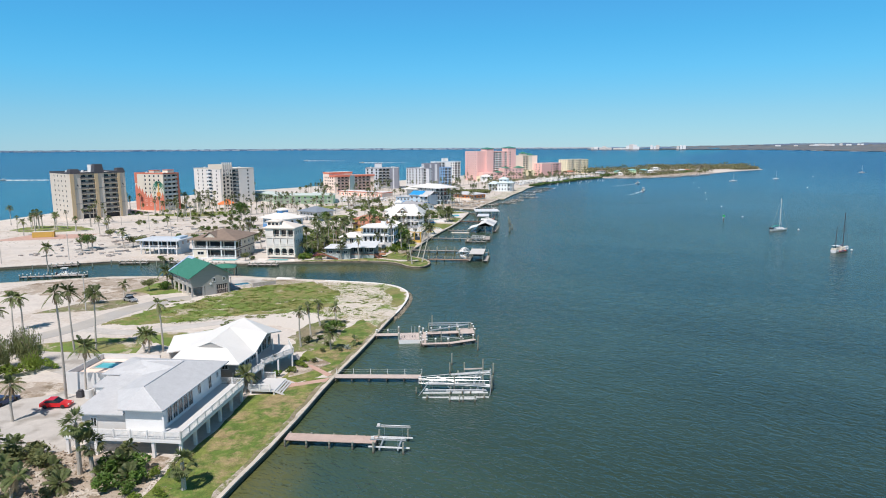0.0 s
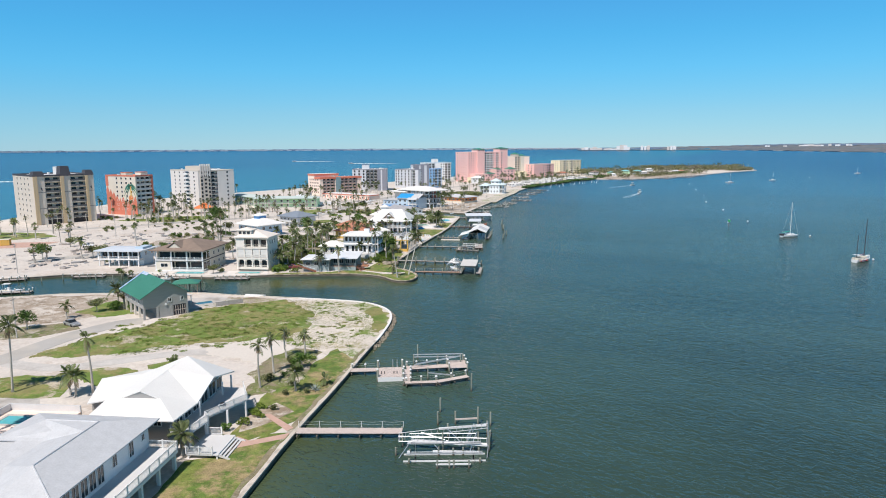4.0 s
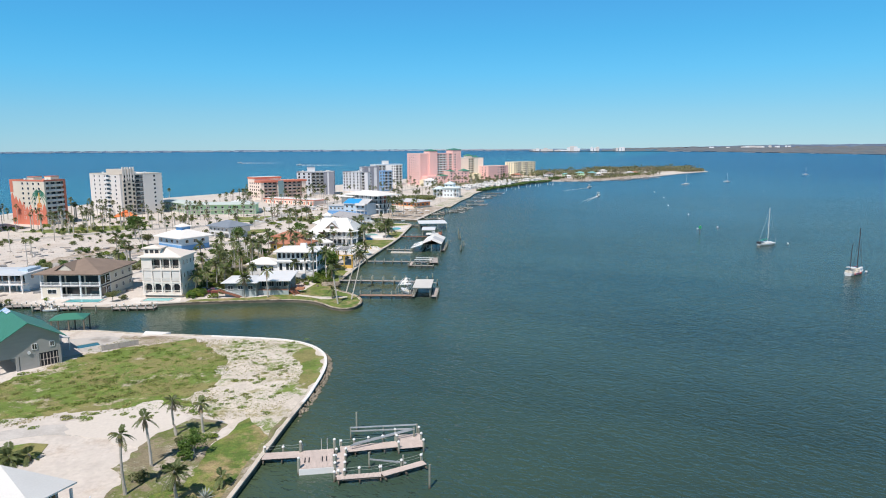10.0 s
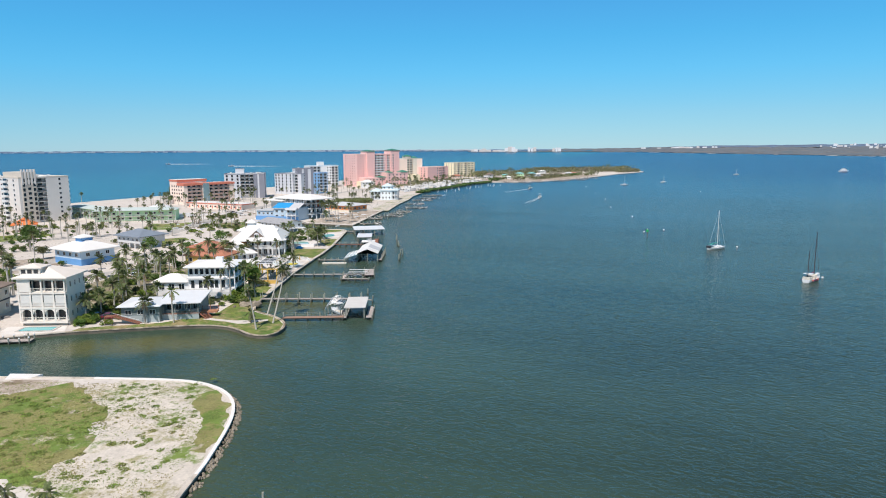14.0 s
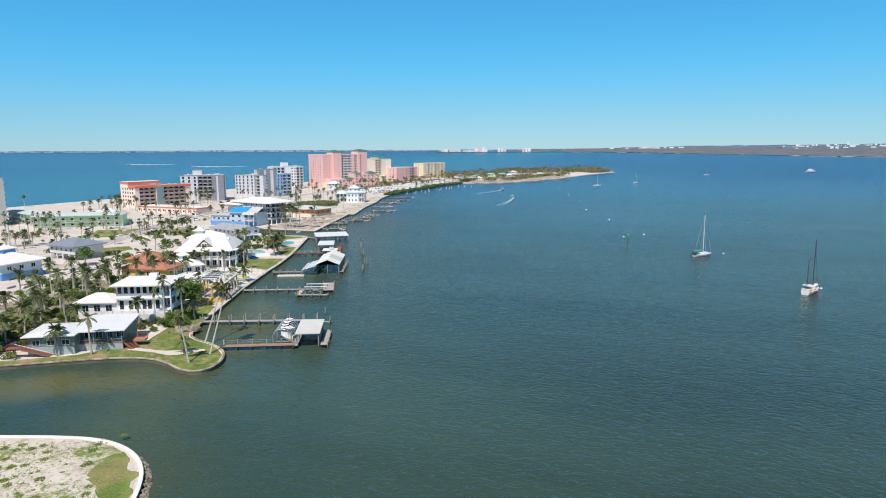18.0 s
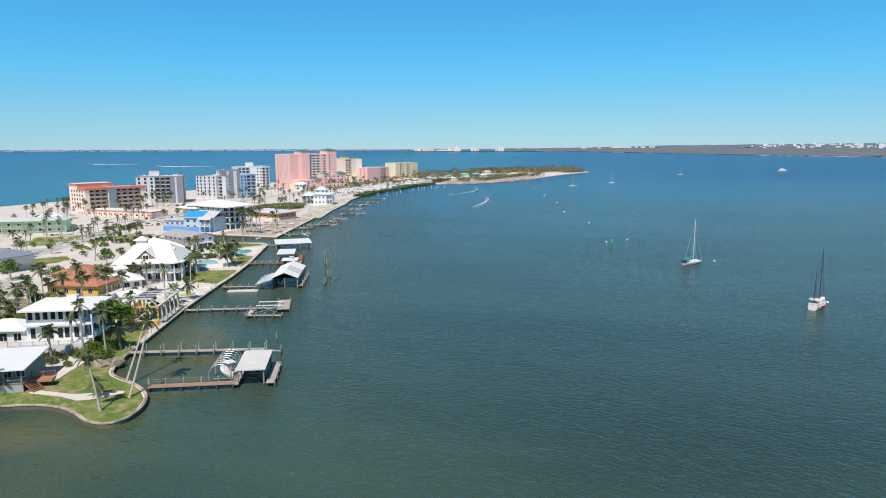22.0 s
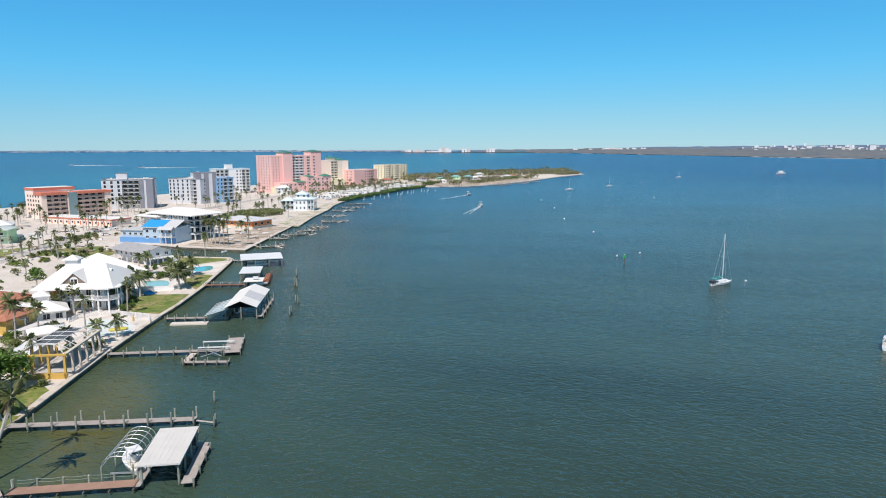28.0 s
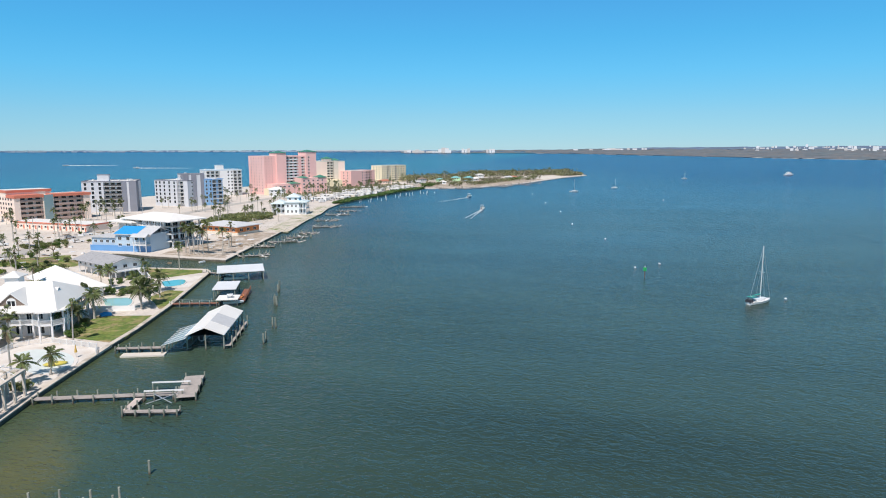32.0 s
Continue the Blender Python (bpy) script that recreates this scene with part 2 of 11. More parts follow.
def water():
    """Bay water: green and murky near the shore, deeper blue far off from sky reflection put into the colour, with wind
    ripples at three sizes.
    """
    mt = bpy.data.materials.new("bay_water")
    mt.use_nodes = True
    nt = mt.node_tree
    n, l = nt.nodes, nt.links
    bs = n["Principled BSDF"]
    geo = n.new("ShaderNodeNewGeometry")
    sep = n.new("ShaderNodeSeparateXYZ")
    l.new(geo.outputs["Position"], sep.inputs[0])

    def maths(op, a, b):
        m = n.new("ShaderNodeMath")
        m.operation = op
        for k, v in enumerate((a, b)):
            if isinstance(v, (int, float)):
                m.inputs[k].default_value = v
            else:
                l.new(v, m.inputs[k])
        return m.outputs[0]

    def ramp(v, lo, hi, a=0.0, b=1.0):
        r = n.new("ShaderNodeMapRange")
        r.interpolation_type = "SMOOTHSTEP"
        for k, w in enumerate((lo, hi, a, b), 1):
            r.inputs[k].default_value = w
        l.new(v, r.inputs[0])
        return r.outputs[0]

    def noise_at(sx, sy, detail=3, turn=0.0):
        spin, mp, t = n.new("ShaderNodeMapping"), n.new("ShaderNodeMapping"), n.new("ShaderNodeTexNoise")
        mp.inputs["Scale"].default_value = (sx, sy, 1)
        spin.inputs["Rotation"].default_value = (0, 0, turn)
        t.inputs["Scale"].default_value, t.inputs["Detail"].default_value = 1.0, detail
        l.new(geo.outputs["Position"], spin.inputs[0])
        l.new(spin.outputs[0], mp.inputs[0])
        l.new(mp.outputs[0], t.inputs["Vector"])
        return t.outputs[0]

    def shoal(cx, cy, rx, ry):
        """One over a sandy shallow, falling to nothing at its edge."""
        u, v = maths("DIVIDE", maths("SUBTRACT", x, cx), rx), maths("DIVIDE", maths("SUBTRACT", y, cy), ry)
        d = maths("ADD", maths("MULTIPLY", u, u), maths("MULTIPLY", v, v))
        return ramp(maths("ADD", d, maths("MULTIPLY", noise_at(0.11, 0.11, 4), 1.2)), 0.5, 1.7, 1.0, 0.0)

    def blend(f, a, b):
        m = n.new("ShaderNodeMix")
        m.data_type = "RGBA"
        l.new(f, m.inputs[0])
        for k, v in ((6, a), (7, b)):
            if isinstance(v, tuple):
                m.inputs[k].default_value = (*v, 1)
            else:
                l.new(v, m.inputs[k])
        return m.outputs[2]

    x, y = sep.outputs[0], sep.outputs[1]
    # distance from the bay shore, which runs to the right as it goes on
    off = maths("SUBTRACT", x, maths("MULTIPLY", maths("SUBTRACT", y, 88), 0.13))
    wob = maths("MULTIPLY", maths("SUBTRACT", noise_at(0.05, 0.05, 4), 0.5), 26)
    off = maths("ADD", maths("ADD", off, 23), wob)
    col = blend(ramp(off, -26, -8), CANAL, BAY_SHALLOW)
    col = blend(ramp(off, -4, 14), col, BAY_NEAR)
    for spot in ((-34, 222, 26, 9), (0, 258, 8, 30), (-24, 60, 9, 36)):
        col = blend(shoal(*spot), col, BAY_SHOAL)
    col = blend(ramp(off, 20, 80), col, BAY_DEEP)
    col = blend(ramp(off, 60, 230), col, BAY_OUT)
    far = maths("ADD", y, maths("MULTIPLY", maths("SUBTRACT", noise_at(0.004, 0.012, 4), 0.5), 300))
    # bluer with distance: grazing sky reflection painted into the base colour
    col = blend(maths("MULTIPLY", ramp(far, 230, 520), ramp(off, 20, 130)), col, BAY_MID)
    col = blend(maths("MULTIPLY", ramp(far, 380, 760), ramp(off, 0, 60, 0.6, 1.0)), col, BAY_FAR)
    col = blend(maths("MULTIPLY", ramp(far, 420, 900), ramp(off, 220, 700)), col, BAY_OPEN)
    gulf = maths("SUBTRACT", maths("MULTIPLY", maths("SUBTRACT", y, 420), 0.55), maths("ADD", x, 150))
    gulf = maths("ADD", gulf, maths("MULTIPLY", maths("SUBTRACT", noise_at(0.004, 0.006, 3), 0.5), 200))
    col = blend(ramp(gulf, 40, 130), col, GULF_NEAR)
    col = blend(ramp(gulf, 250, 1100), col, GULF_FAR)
    streak = ramp(noise_at(0.009, 0.035, 6, 0.5), 0.3, 0.72, 0.84, 1.16)
    sc = n.new("ShaderNodeVectorMath")
    sc.operation = "SCALE"
    l.new(col, sc.inputs[0]), l.new(streak, sc.inputs["Scale"])
    l.new(sc.outputs[0], bs.inputs["Base Color"])
    # waves too far to tell apart widen the gloss
    l.new(ramp(y, 300, 1100, 0.20, 0.22), bs.inputs["Roughness"])
    bs.inputs["IOR"].default_value = 1.33

    def crests(v, sharp):
        """Noise folded into narrow crests over broad troughs."""
        fold = maths("ABSOLUTE", maths("SUBTRACT", v, 0.5), 0.0)
        return maths("SUBTRACT", maths("MULTIPLY", v, 1.0 - sharp), maths("MULTIPLY", fold, 1.6 * sharp))

    h = maths("ADD", crests(noise_at(0.46, 0.8, 2, 0.75), 0.6), maths("MULTIPLY", crests(noise_at(0.9, 1.6, 2, 0.2), 0.5), 0.45))
    h = maths("ADD", h, maths("MULTIPLY", noise_at(0.14, 0.22, 2, 0.9), 0.5))
    h = maths("ADD", h, maths("MULTIPLY", crests(noise_at(0.19, 0.10, 2, 0.55), 0.5), ramp(y, 260, 620, 0.0, 1.5)))
    # calm in the canal, rougher where the wind has a long reach
    gust = maths("MULTIPLY", ramp(noise_at(0.018, 0.03, 3, 0.3), 0.25, 0.75, 0.85, 1.12), ramp(off, -30, 16, 0.4, 1.0))
    h = maths("MULTIPLY", h, maths("MULTIPLY", gust, ramp(y, 220, 560, 0.95, 2.1)))
    bp = n.new("ShaderNodeBump")
    bp.inputs["Strength"].default_value, bp.inputs["Distance"].default_value = 1.0, WAVE
    l.new(h, bp.inputs["Height"])
    l.new(bp.outputs[0], bs.inputs["Normal"])
    return mt


CANAL = (0.036, 0.068, 0.045)
BAY_SHOAL = (0.105, 0.108, 0.038)
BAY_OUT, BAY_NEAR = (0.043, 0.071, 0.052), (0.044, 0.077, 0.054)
# the far bay blues include sky reflection, not only the water's own colour
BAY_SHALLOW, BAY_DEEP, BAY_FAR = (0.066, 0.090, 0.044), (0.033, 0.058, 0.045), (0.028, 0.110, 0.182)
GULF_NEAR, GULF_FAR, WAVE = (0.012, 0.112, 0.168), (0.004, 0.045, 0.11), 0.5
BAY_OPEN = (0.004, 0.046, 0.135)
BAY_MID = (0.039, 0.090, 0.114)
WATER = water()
SAND = surf("pale_sand", (0.655, 0.60, 0.535), 0.95, 0.16, 0.12, 1.6, 0.6, other=(0.52, 0.45, 0.38), share=0.40, oscale=0.06, blend=0.10, bumpd=0.1, ragged=0.74, third=(0.60, 0.545, 0.49), tshare=0.45, tscale=0.4)
BEACH = surf("beach_sand", (0.66, 0.605, 0.535), 0.95, 0.08, 0.05, 2.0, 0.3, bumpd=0.05)
LAWN = surf("lawn_grass", (0.175, 0.21, 0.045), 0.95, 0.42, 0.9, 5.0, 0.8, other=(0.33, 0.26, 0.13), share=0.48, oscale=0.13, blend=0.10, bumpd=0.08, ragged=0.70, third=(0.11, 0.175, 0.03), tshare=0.46, tscale=0.35)
WEEDS = surf("weedy_sand", (0.62, 0.56, 0.48), 0.95, 0.18, 0.4, 3.0, 0.8, other=(0.40, 0.36, 0.22), share=0.38, oscale=0.16, blend=0.07, bumpd=0.1, ragged=0.8, third=(0.17, 0.235, 0.05), tshare=0.38, tscale=0.13)
GREENWEEDS = surf("weedy_grass", (0.25, 0.235, 0.085), 0.95, 0.3, 0.5, 4.0, 0.9, other=(0.15, 0.22, 0.04), share=0.52, oscale=0.14, blend=0.06, bumpd=0.1, ragged=0.76, third=(0.50, 0.43, 0.33), tshare=0.33, tscale=0.13)
SCRUB = surf("dark_rough_scrub", (0.26, 0.22, 0.14), 0.95, 0.3, 0.5, 4.0, 0.9, other=(0.15, 0.18, 0.05), share=0.5, oscale=0.15, blend=0.06, bumpd=0.1, ragged=0.76, third=(0.46, 0.40, 0.33), tshare=0.38, tscale=0.3)
DIRT = surf("bare_dirt", (0.42, 0.35, 0.28), 0.95, 0.22, 0.3, 3.0, 0.8, other=(0.27, 0.21, 0.145), share=0.45, oscale=0.16, blend=0.07, bumpd=0.1, ragged=0.78, third=(0.58, 0.52, 0.45), tshare=0.42, tscale=0.25)
ASPHALT = surf("worn_road", (0.43, 0.41, 0.38), 0.9, 0.14, 0.15, 7.0, 0.3, other=(0.5, 0.46, 0.4), share=0.35, oscale=0.1)
CONCRETE = surf("concrete", (0.52, 0.49, 0.45), 0.85, 0.14, 0.4, 8.0, 0.3, other=(0.36, 0.33, 0.29), share=0.3, oscale=0.3)
PAVER = surf("pink_pavers", (0.55, 0.36, 0.29), 0.85, 0.15, 0.7, 9.0, 0.3)
MINTROOF = surf("faded_green_roof", (0.52, 0.60, 0.57), 0.7, 0.08, 0.3, 6.0, 0.1)
BALCONY = surf("dark_balcony_rail", (0.11, 0.11, 0.11), 0.8, 0.1, 0.5, 6.0, 0.1)
ROPE = surf("weathered_rope", (0.30, 0.34, 0.30), 0.8, 0.1, 1.0, 6.0, 0.1)
WHITE = surf("white_paint", (0.78, 0.78, 0.77), 0.5, 0.05, 0.4, 6.0, 0.05)
WHITEROOF = surf("white_roof", (0.80, 0.785, 0.745), 0.6, 0.05, 0.25, 5.0, 0.1)
GREYROOF = surf("grey_roof", (0.54, 0.55, 0.56), 0.75, 0.10, 0.9, 5.0, 0.4, stretch=(1, 1, 1))
SHINGLE = surf("brown_shingles", (0.25, 0.19, 0.15), 0.9, 0.18, 0.4, 12.0, 0.5)
GREENROOF = surf("green_metal_roof", (0.06, 0.23, 0.16), 0.45, 0.1, 0.25, 6.0, 0.1)
TILE = surf("orange_tiles", (0.47, 0.205, 0.13), 0.8, 0.25, 0.5, 10.0, 0.6, other=(0.33, 0.13, 0.08), share=0.4, oscale=0.5, ragged=0.7)
GREYSIDING = surf("grey_siding", (0.36, 0.35, 0.33), 0.8, 0.08, 0.4, 8.0, 0.1, stretch=(1, 1, 6))
CREAM = surf("cream_stucco", (0.70, 0.65, 0.55), 0.85, 0.06, 0.2, 6.0, 0.15)
BEIGE = surf("beige_stucco", (0.60, 0.54, 0.465), 0.85, 0.06, 0.2, 6.0, 0.15)
PALEGREY = surf("pale_grey_stucco", (0.63, 0.63, 0.62), 0.85, 0.05, 0.2, 6.0, 0.1)
MIDGREY = surf("grey_stucco", (0.29, 0.29, 0.29), 0.85, 0.08, 0.3, 6.0, 0.1)
# near-black, for dark gear and for shade painted in openings and under roofs
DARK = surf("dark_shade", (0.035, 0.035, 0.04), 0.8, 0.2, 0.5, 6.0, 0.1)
CHARCOAL = surf("charcoal_trim", (0.06, 0.06, 0.07), 0.7, 0.1, 0.5, 6.0, 0.1)
GLASS = glass("dark_glass", (0.02, 0.028, 0.035))
BLUEGLASS = glass("sky_glass", (0.05, 0.08, 0.11))
PINK = surf("pink_stucco", (0.83, 0.52, 0.48), 0.85, 0.05, 0.15, 5.0, 0.1)
PEACH = surf("peach_stucco", (0.90, 0.73, 0.62), 0.85, 0.05, 0.2, 5.0, 0.1)
YELLOW = surf("yellow_stucco", (0.84, 0.74, 0.52), 0.85, 0.06, 0.2, 5.0, 0.1)
GOLD = surf("golden_stucco", (0.62, 0.40, 0.10), 0.85, 0.08, 0.3, 6.0, 0.1)
MINT = surf("mint_paint", (0.55, 0.80, 0.48), 0.8, 0.07, 0.2, 5.0, 0.1)
CORAL = surf("coral_trim", (0.62, 0.20, 0.13), 0.8, 0.08, 0.3, 6.0, 0.1)
BLUE = surf("blue_paint", (0.14, 0.33, 0.62), 0.75, 0.08, 0.3, 6.0, 0.1)
PALEBLUE = surf("pale_blue_paint", (0.48, 0.60, 0.70), 0.75, 0.05, 0.3, 6.0, 0.1)
TARP = surf("blue_tarp", (0.03, 0.32, 0.68), 0.55, 0.12, 1.2, 8.0, 0.5)
ORANGE = surf("orange_paint", (0.66, 0.24, 0.08), 0.8, 0.08, 0.3, 6.0, 0.1)
DECKWOOD = surf("weathered_deck", (0.40, 0.36, 0.33), 0.85, 0.2, 0.8, 9.0, 0.3, rand=0.08)
PINKDECK = surf("composite_deck", (0.56, 0.43, 0.37), 0.8, 0.14, 0.8, 9.0, 0.2)
PALEDECK = surf("pale_boards", (0.60, 0.51, 0.46), 0.85, 0.14, 0.9, 9.0, 0.2)
REDDECK = surf("red_brown_boards", (0.28, 0.12, 0.075), 0.8, 0.18, 0.8, 9.0, 0.2)
PILE = surf("wet_timber", (0.16, 0.135, 0.105), 0.85, 0.3, 1.0, 8.0, 0.5, rand=0.2)
def pile_timber():
    """Old dock timber: brown and wet up to the tide mark, bleached grey-green above it."""
    mt = surf("dock_timber", (0.27, 0.28, 0.23), 0.9, 0.35, 1.2, 8.0, 0.5, rand=0.2)
    nt = mt.node_tree
    tc, sep, rg, mx = nt.nodes.new("ShaderNodeTexCoord"), nt.nodes.new("ShaderNodeSeparateXYZ"), nt.nodes.new("ShaderNodeMapRange"), nt.nodes.new("ShaderNodeMix")
    nt.links.new(tc.outputs["Object"], sep.inputs[0])
    nt.links.new(sep.outputs[2], rg.inputs[0])
    rg.inputs[1].default_value, rg.inputs[2].default_value = 0.75, 1.25
    mx.data_type = "RGBA"
    bs = nt.nodes["Principled BSDF"]
    old = bs.inputs["Base Color"].links[0].from_socket
    nt.links.new(rg.outputs[0], mx.inputs[0])
    mx.inputs[6].default_value = (0.085, 0.06, 0.04, 1)
    nt.links.new(old, mx.inputs[7])
    nt.links.new(mx.outputs[2], bs.inputs["Base Color"])
    return mt


TIMBER = pile_timber()
METAL = surf("galvanised", (0.62, 0.63, 0.64), 0.42, 0.06, 1.0, 9.0, 0.05, metal=0.6)
BARK = surf("palm_bark", (0.45, 0.42, 0.37), 0.95, 0.25, 1.0, 7.0, 0.6, stretch=(1, 1, 4), rand=0.15)
DEADFROND = surf("dead_fronds", (0.30, 0.23, 0.14), 0.8, 0.3, 0.5, 3.0, 0.0, rand=0.2, leaf=0.25)
FROND = surf("palm_fronds", (0.155, 0.195, 0.072), 0.6, 0.35, 0.5, 3.0, 0.0, rand=0.3, leaf=0.38, other=(0.2, 0.16, 0.07), share=0.25, oscale=0.6)
LEAF = surf("leaves", (0.115, 0.20, 0.038), 0.6, 0.4, 0.5, 3.0, 0.0, rand=0.3, leaf=0.35)
YLEAF = surf("yellow_green_leaves", (0.23, 0.31, 0.05), 0.6, 0.4, 0.5, 3.0, 0.0, rand=0.2, leaf=0.4)
WEED = surf("bright_weeds", (0.19, 0.27, 0.05), 0.7, 0.4, 0.5, 3.0, 0.0, leaf=0.25, other=(0.27, 0.28, 0.09), share=0.4, oscale=0.2)
OLIVE = surf("olive_leaves", (0.19, 0.21, 0.085), 0.7, 0.4, 0.5, 3.0, 0.0, rand=0.25, leaf=0.35)
DRY = surf("dry_twigs", (0.26, 0.20, 0.14), 0.95, 0.3, 0.6, 4.0, 0.2)
MANGROVE = surf("mangrove_leaves", (0.13, 0.21, 0.06), 0.7, 0.4, 0.08, 0.7, 0.0, leaf=0.35)
ROCK = surf("riprap_rock", (0.25, 0.215, 0.165), 0.95, 0.3, 0.8, 6.0, 0.7, rand=0.3)
POOL = glass("pool_water", (0.13, 0.50, 0.52), 0.03)
RED = surf("red_car_paint", (0.62, 0.015, 0.02), 0.25, 0.03, 0.5, 5.0, 0.0)
SILVER = surf("silver_car_paint", (0.45, 0.45, 0.46), 0.3, 0.03, 0.5, 5.0, 0.0, metal=0.4)
NAVY = surf("dark_blue_car_paint", (0.04, 0.07, 0.16), 0.3, 0.03, 0.5, 5.0, 0.0)
RUBBER = surf("tyre_rubber", (0.02, 0.02, 0.02), 0.8, 0.1, 1.0, 8.0, 0.1)
HULL = surf("white_gelcoat", (0.8, 0.8, 0.79), 0.3, 0.03, 0.5, 5.0, 0.0)
ISLAND = surf("island_scrub", (0.23, 0.235, 0.12), 0.8, 0.4, 0.05, 0.6, 0.0, leaf=0.3, other=(0.26, 0.24, 0.18), share=0.3, oscale=0.03)
# grey-blue of distance haze is mixed into the colour of the woods
FARLAND = surf("hazed_far_woods", (0.135, 0.150, 0.165), 0.95, 0.3, 0.012, 0.08, 0.0, other=(0.105, 0.135, 0.15), share=0.4, oscale=0.006, third=(0.17, 0.165, 0.16), tshare=0.4, tscale=0.015)
FARSTUCCO = surf("far_sand_walls", (0.62, 0.58, 0.55), 0.9, 0.1, 0.02, 0.2, 0.0)
FARWALL = surf("far_walls", (0.74, 0.75, 0.76), 0.9, 0.1, 0.02, 0.2, 0.0)


# ---- water, land, beach, seawalls ----
G = 1.4  # height of the land over the water
SEA = 0.7  # height of the tide
sea = Shape()
radii = [0, 60, 160, 320, 600, 1000, 1700, 2600, 3400, 4000, 4500, 4780]
SEG = 120
for r in radii[1:]:
    z = SEA + (27.0 - SEA) * max(0.0, (r - 3400) / 1380) ** 1.6
    sea.v += [(15 + r * math.cos(2 * math.pi * k / SEG), 90 + r * math.sin(2 * math.pi * k / SEG), z) for k in range(SEG)]
sea.v.append((15, 90, SEA))
for i in range(len(radii) - 2):
    sea.f += [(i * SEG + k, (i + 1) * SEG + k, (i + 1) * SEG + (k + 1) % SEG, i * SEG + (k + 1) % SEG) for k in range(SEG)]
sea.f += [(len(sea.v) - 1, k, (k + 1) % SEG) for k in range(SEG)]
sea.m = [0] * len(sea.f)
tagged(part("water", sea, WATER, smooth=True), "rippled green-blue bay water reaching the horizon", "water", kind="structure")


def smooth_line(pts, rounds=2):
    for _ in range(rounds):
        out = [pts[0]]
        for a, b in zip(pts, pts[1:]):
            out += [(0.75 * a[0] + 0.25 * b[0], 0.75 * a[1] + 0.25 * b[1]), (0.25 * a[0] + 0.75 * b[0], 0.25 * a[1] + 0.75 * b[1])]
        pts = out + [pts[-1]]
    return pts


NEAR_WALL = [(-55, -100), (-27, 71), (-23.5, 88), (-20, 113), (-16.5, 131), (-13.5, 150), (-11.3, 161), (-10, 171), (-9.7, 178), (-10.6, 184), (-13.3, 189.5), (-17.5, 193.5), (-23, 196), (-37, 199.5)]
CANAL_SOUTH = [(-37, 199.5), (-55, 203.5), (-66, 207), (-89, 207.5), (-107, 207), (-122, 203), (-160, 190), (-235, 176)]
CANAL_NORTH = [(-235, 196), (-160, 224), (-146, 229), (-134, 232), (-122, 237), (-105, 238), (-86, 233), (-72, 230.5), (-54, 233.5)]
POINT = [(-54, 233.5), (-39, 234), (-25, 234), (-19, 232), (-15, 228), (-12.3, 223.5), (-9, 221.4), (-6.2, 223), (-4.6, 228), (-5, 233.5), (-8, 239.5), (-13, 245), (-13.6, 250), (-12.6, 258), (-11, 266)]
MID_WALL = [(-11, 266), (-5.5, 296), (1.2, 325), (4.2, 336), (9, 359), (13, 385), (16.5, 408), (15, 413), (-8, 423), (-26, 430)]
NORTH_WALL = [(-27, 461), (-18, 458), (-8, 449), (20.5, 431), (36, 484), (43, 508), (61, 572), (73, 600), (84, 648), (95, 676)]
FAR_SHORE = [(95, 676), (120, 722), (143, 758), (176, 812), (207, 852), (245, 848), (279, 860), (320, 890), (362, 930), (415, 987), (466, 1044), (510, 1084), (546, 1116), (564, 1170), (588, 1235), (570, 1285), (480, 1255), (380, 1195), (300, 1150), (230, 1110)]
GULF = [(150, 1062), (60, 1003), (0, 930), (-56, 830), (-99, 774), (-139, 721), (-185, 660), (-228, 600), (-252, 545), (-262, 432), (-268, 385), (-285, 290), (-320, 100), (-360, -100)]
near_line = smooth_line(NEAR_WALL[:7], 1)[:-1] + smooth_line(NEAR_WALL[6:], 2)
point_line = smooth_line(POINT, 2)
north_line = NORTH_WALL
inner_gulf = [(x + 16, y - 11) for x, y in GULF]
outline = near_line + CANAL_SOUTH[1:] + CANAL_NORTH + point_line[1:] + MID_WALL[1:] + NORTH_WALL + FAR_SHORE[1:] + inner_gulf
tagged(part("ground", Shape().prism(outline, -2.0, G, bottom=False), SAND), "pale storm-swept sand with thin grass and dirt", "ground", kind="structure")

beach = Shape()
for (a, b), (c, d) in zip(zip(inner_gulf, GULF), zip(inner_gulf[1:], GULF[1:])):
    e, g = (b[0] * 1.6 - a[0] * 0.6, b[1] * 1.6 - a[1] * 0.6), (d[0] * 1.6 - c[0] * 0.6, d[1] * 1.6 - c[1] * 0.6)
    beach.face([(*a, G + 0.02), (*b, 0.42), (*d, 0.42), (*c, G + 0.02)])
    beach.face([(*b, 0.42), (*e, -0.6), (*g, -0.6), (*d, 0.42)])
tagged(part("beach", beach, BEACH), "white sand beach sloping to the gulf", "beach", kind="structure")


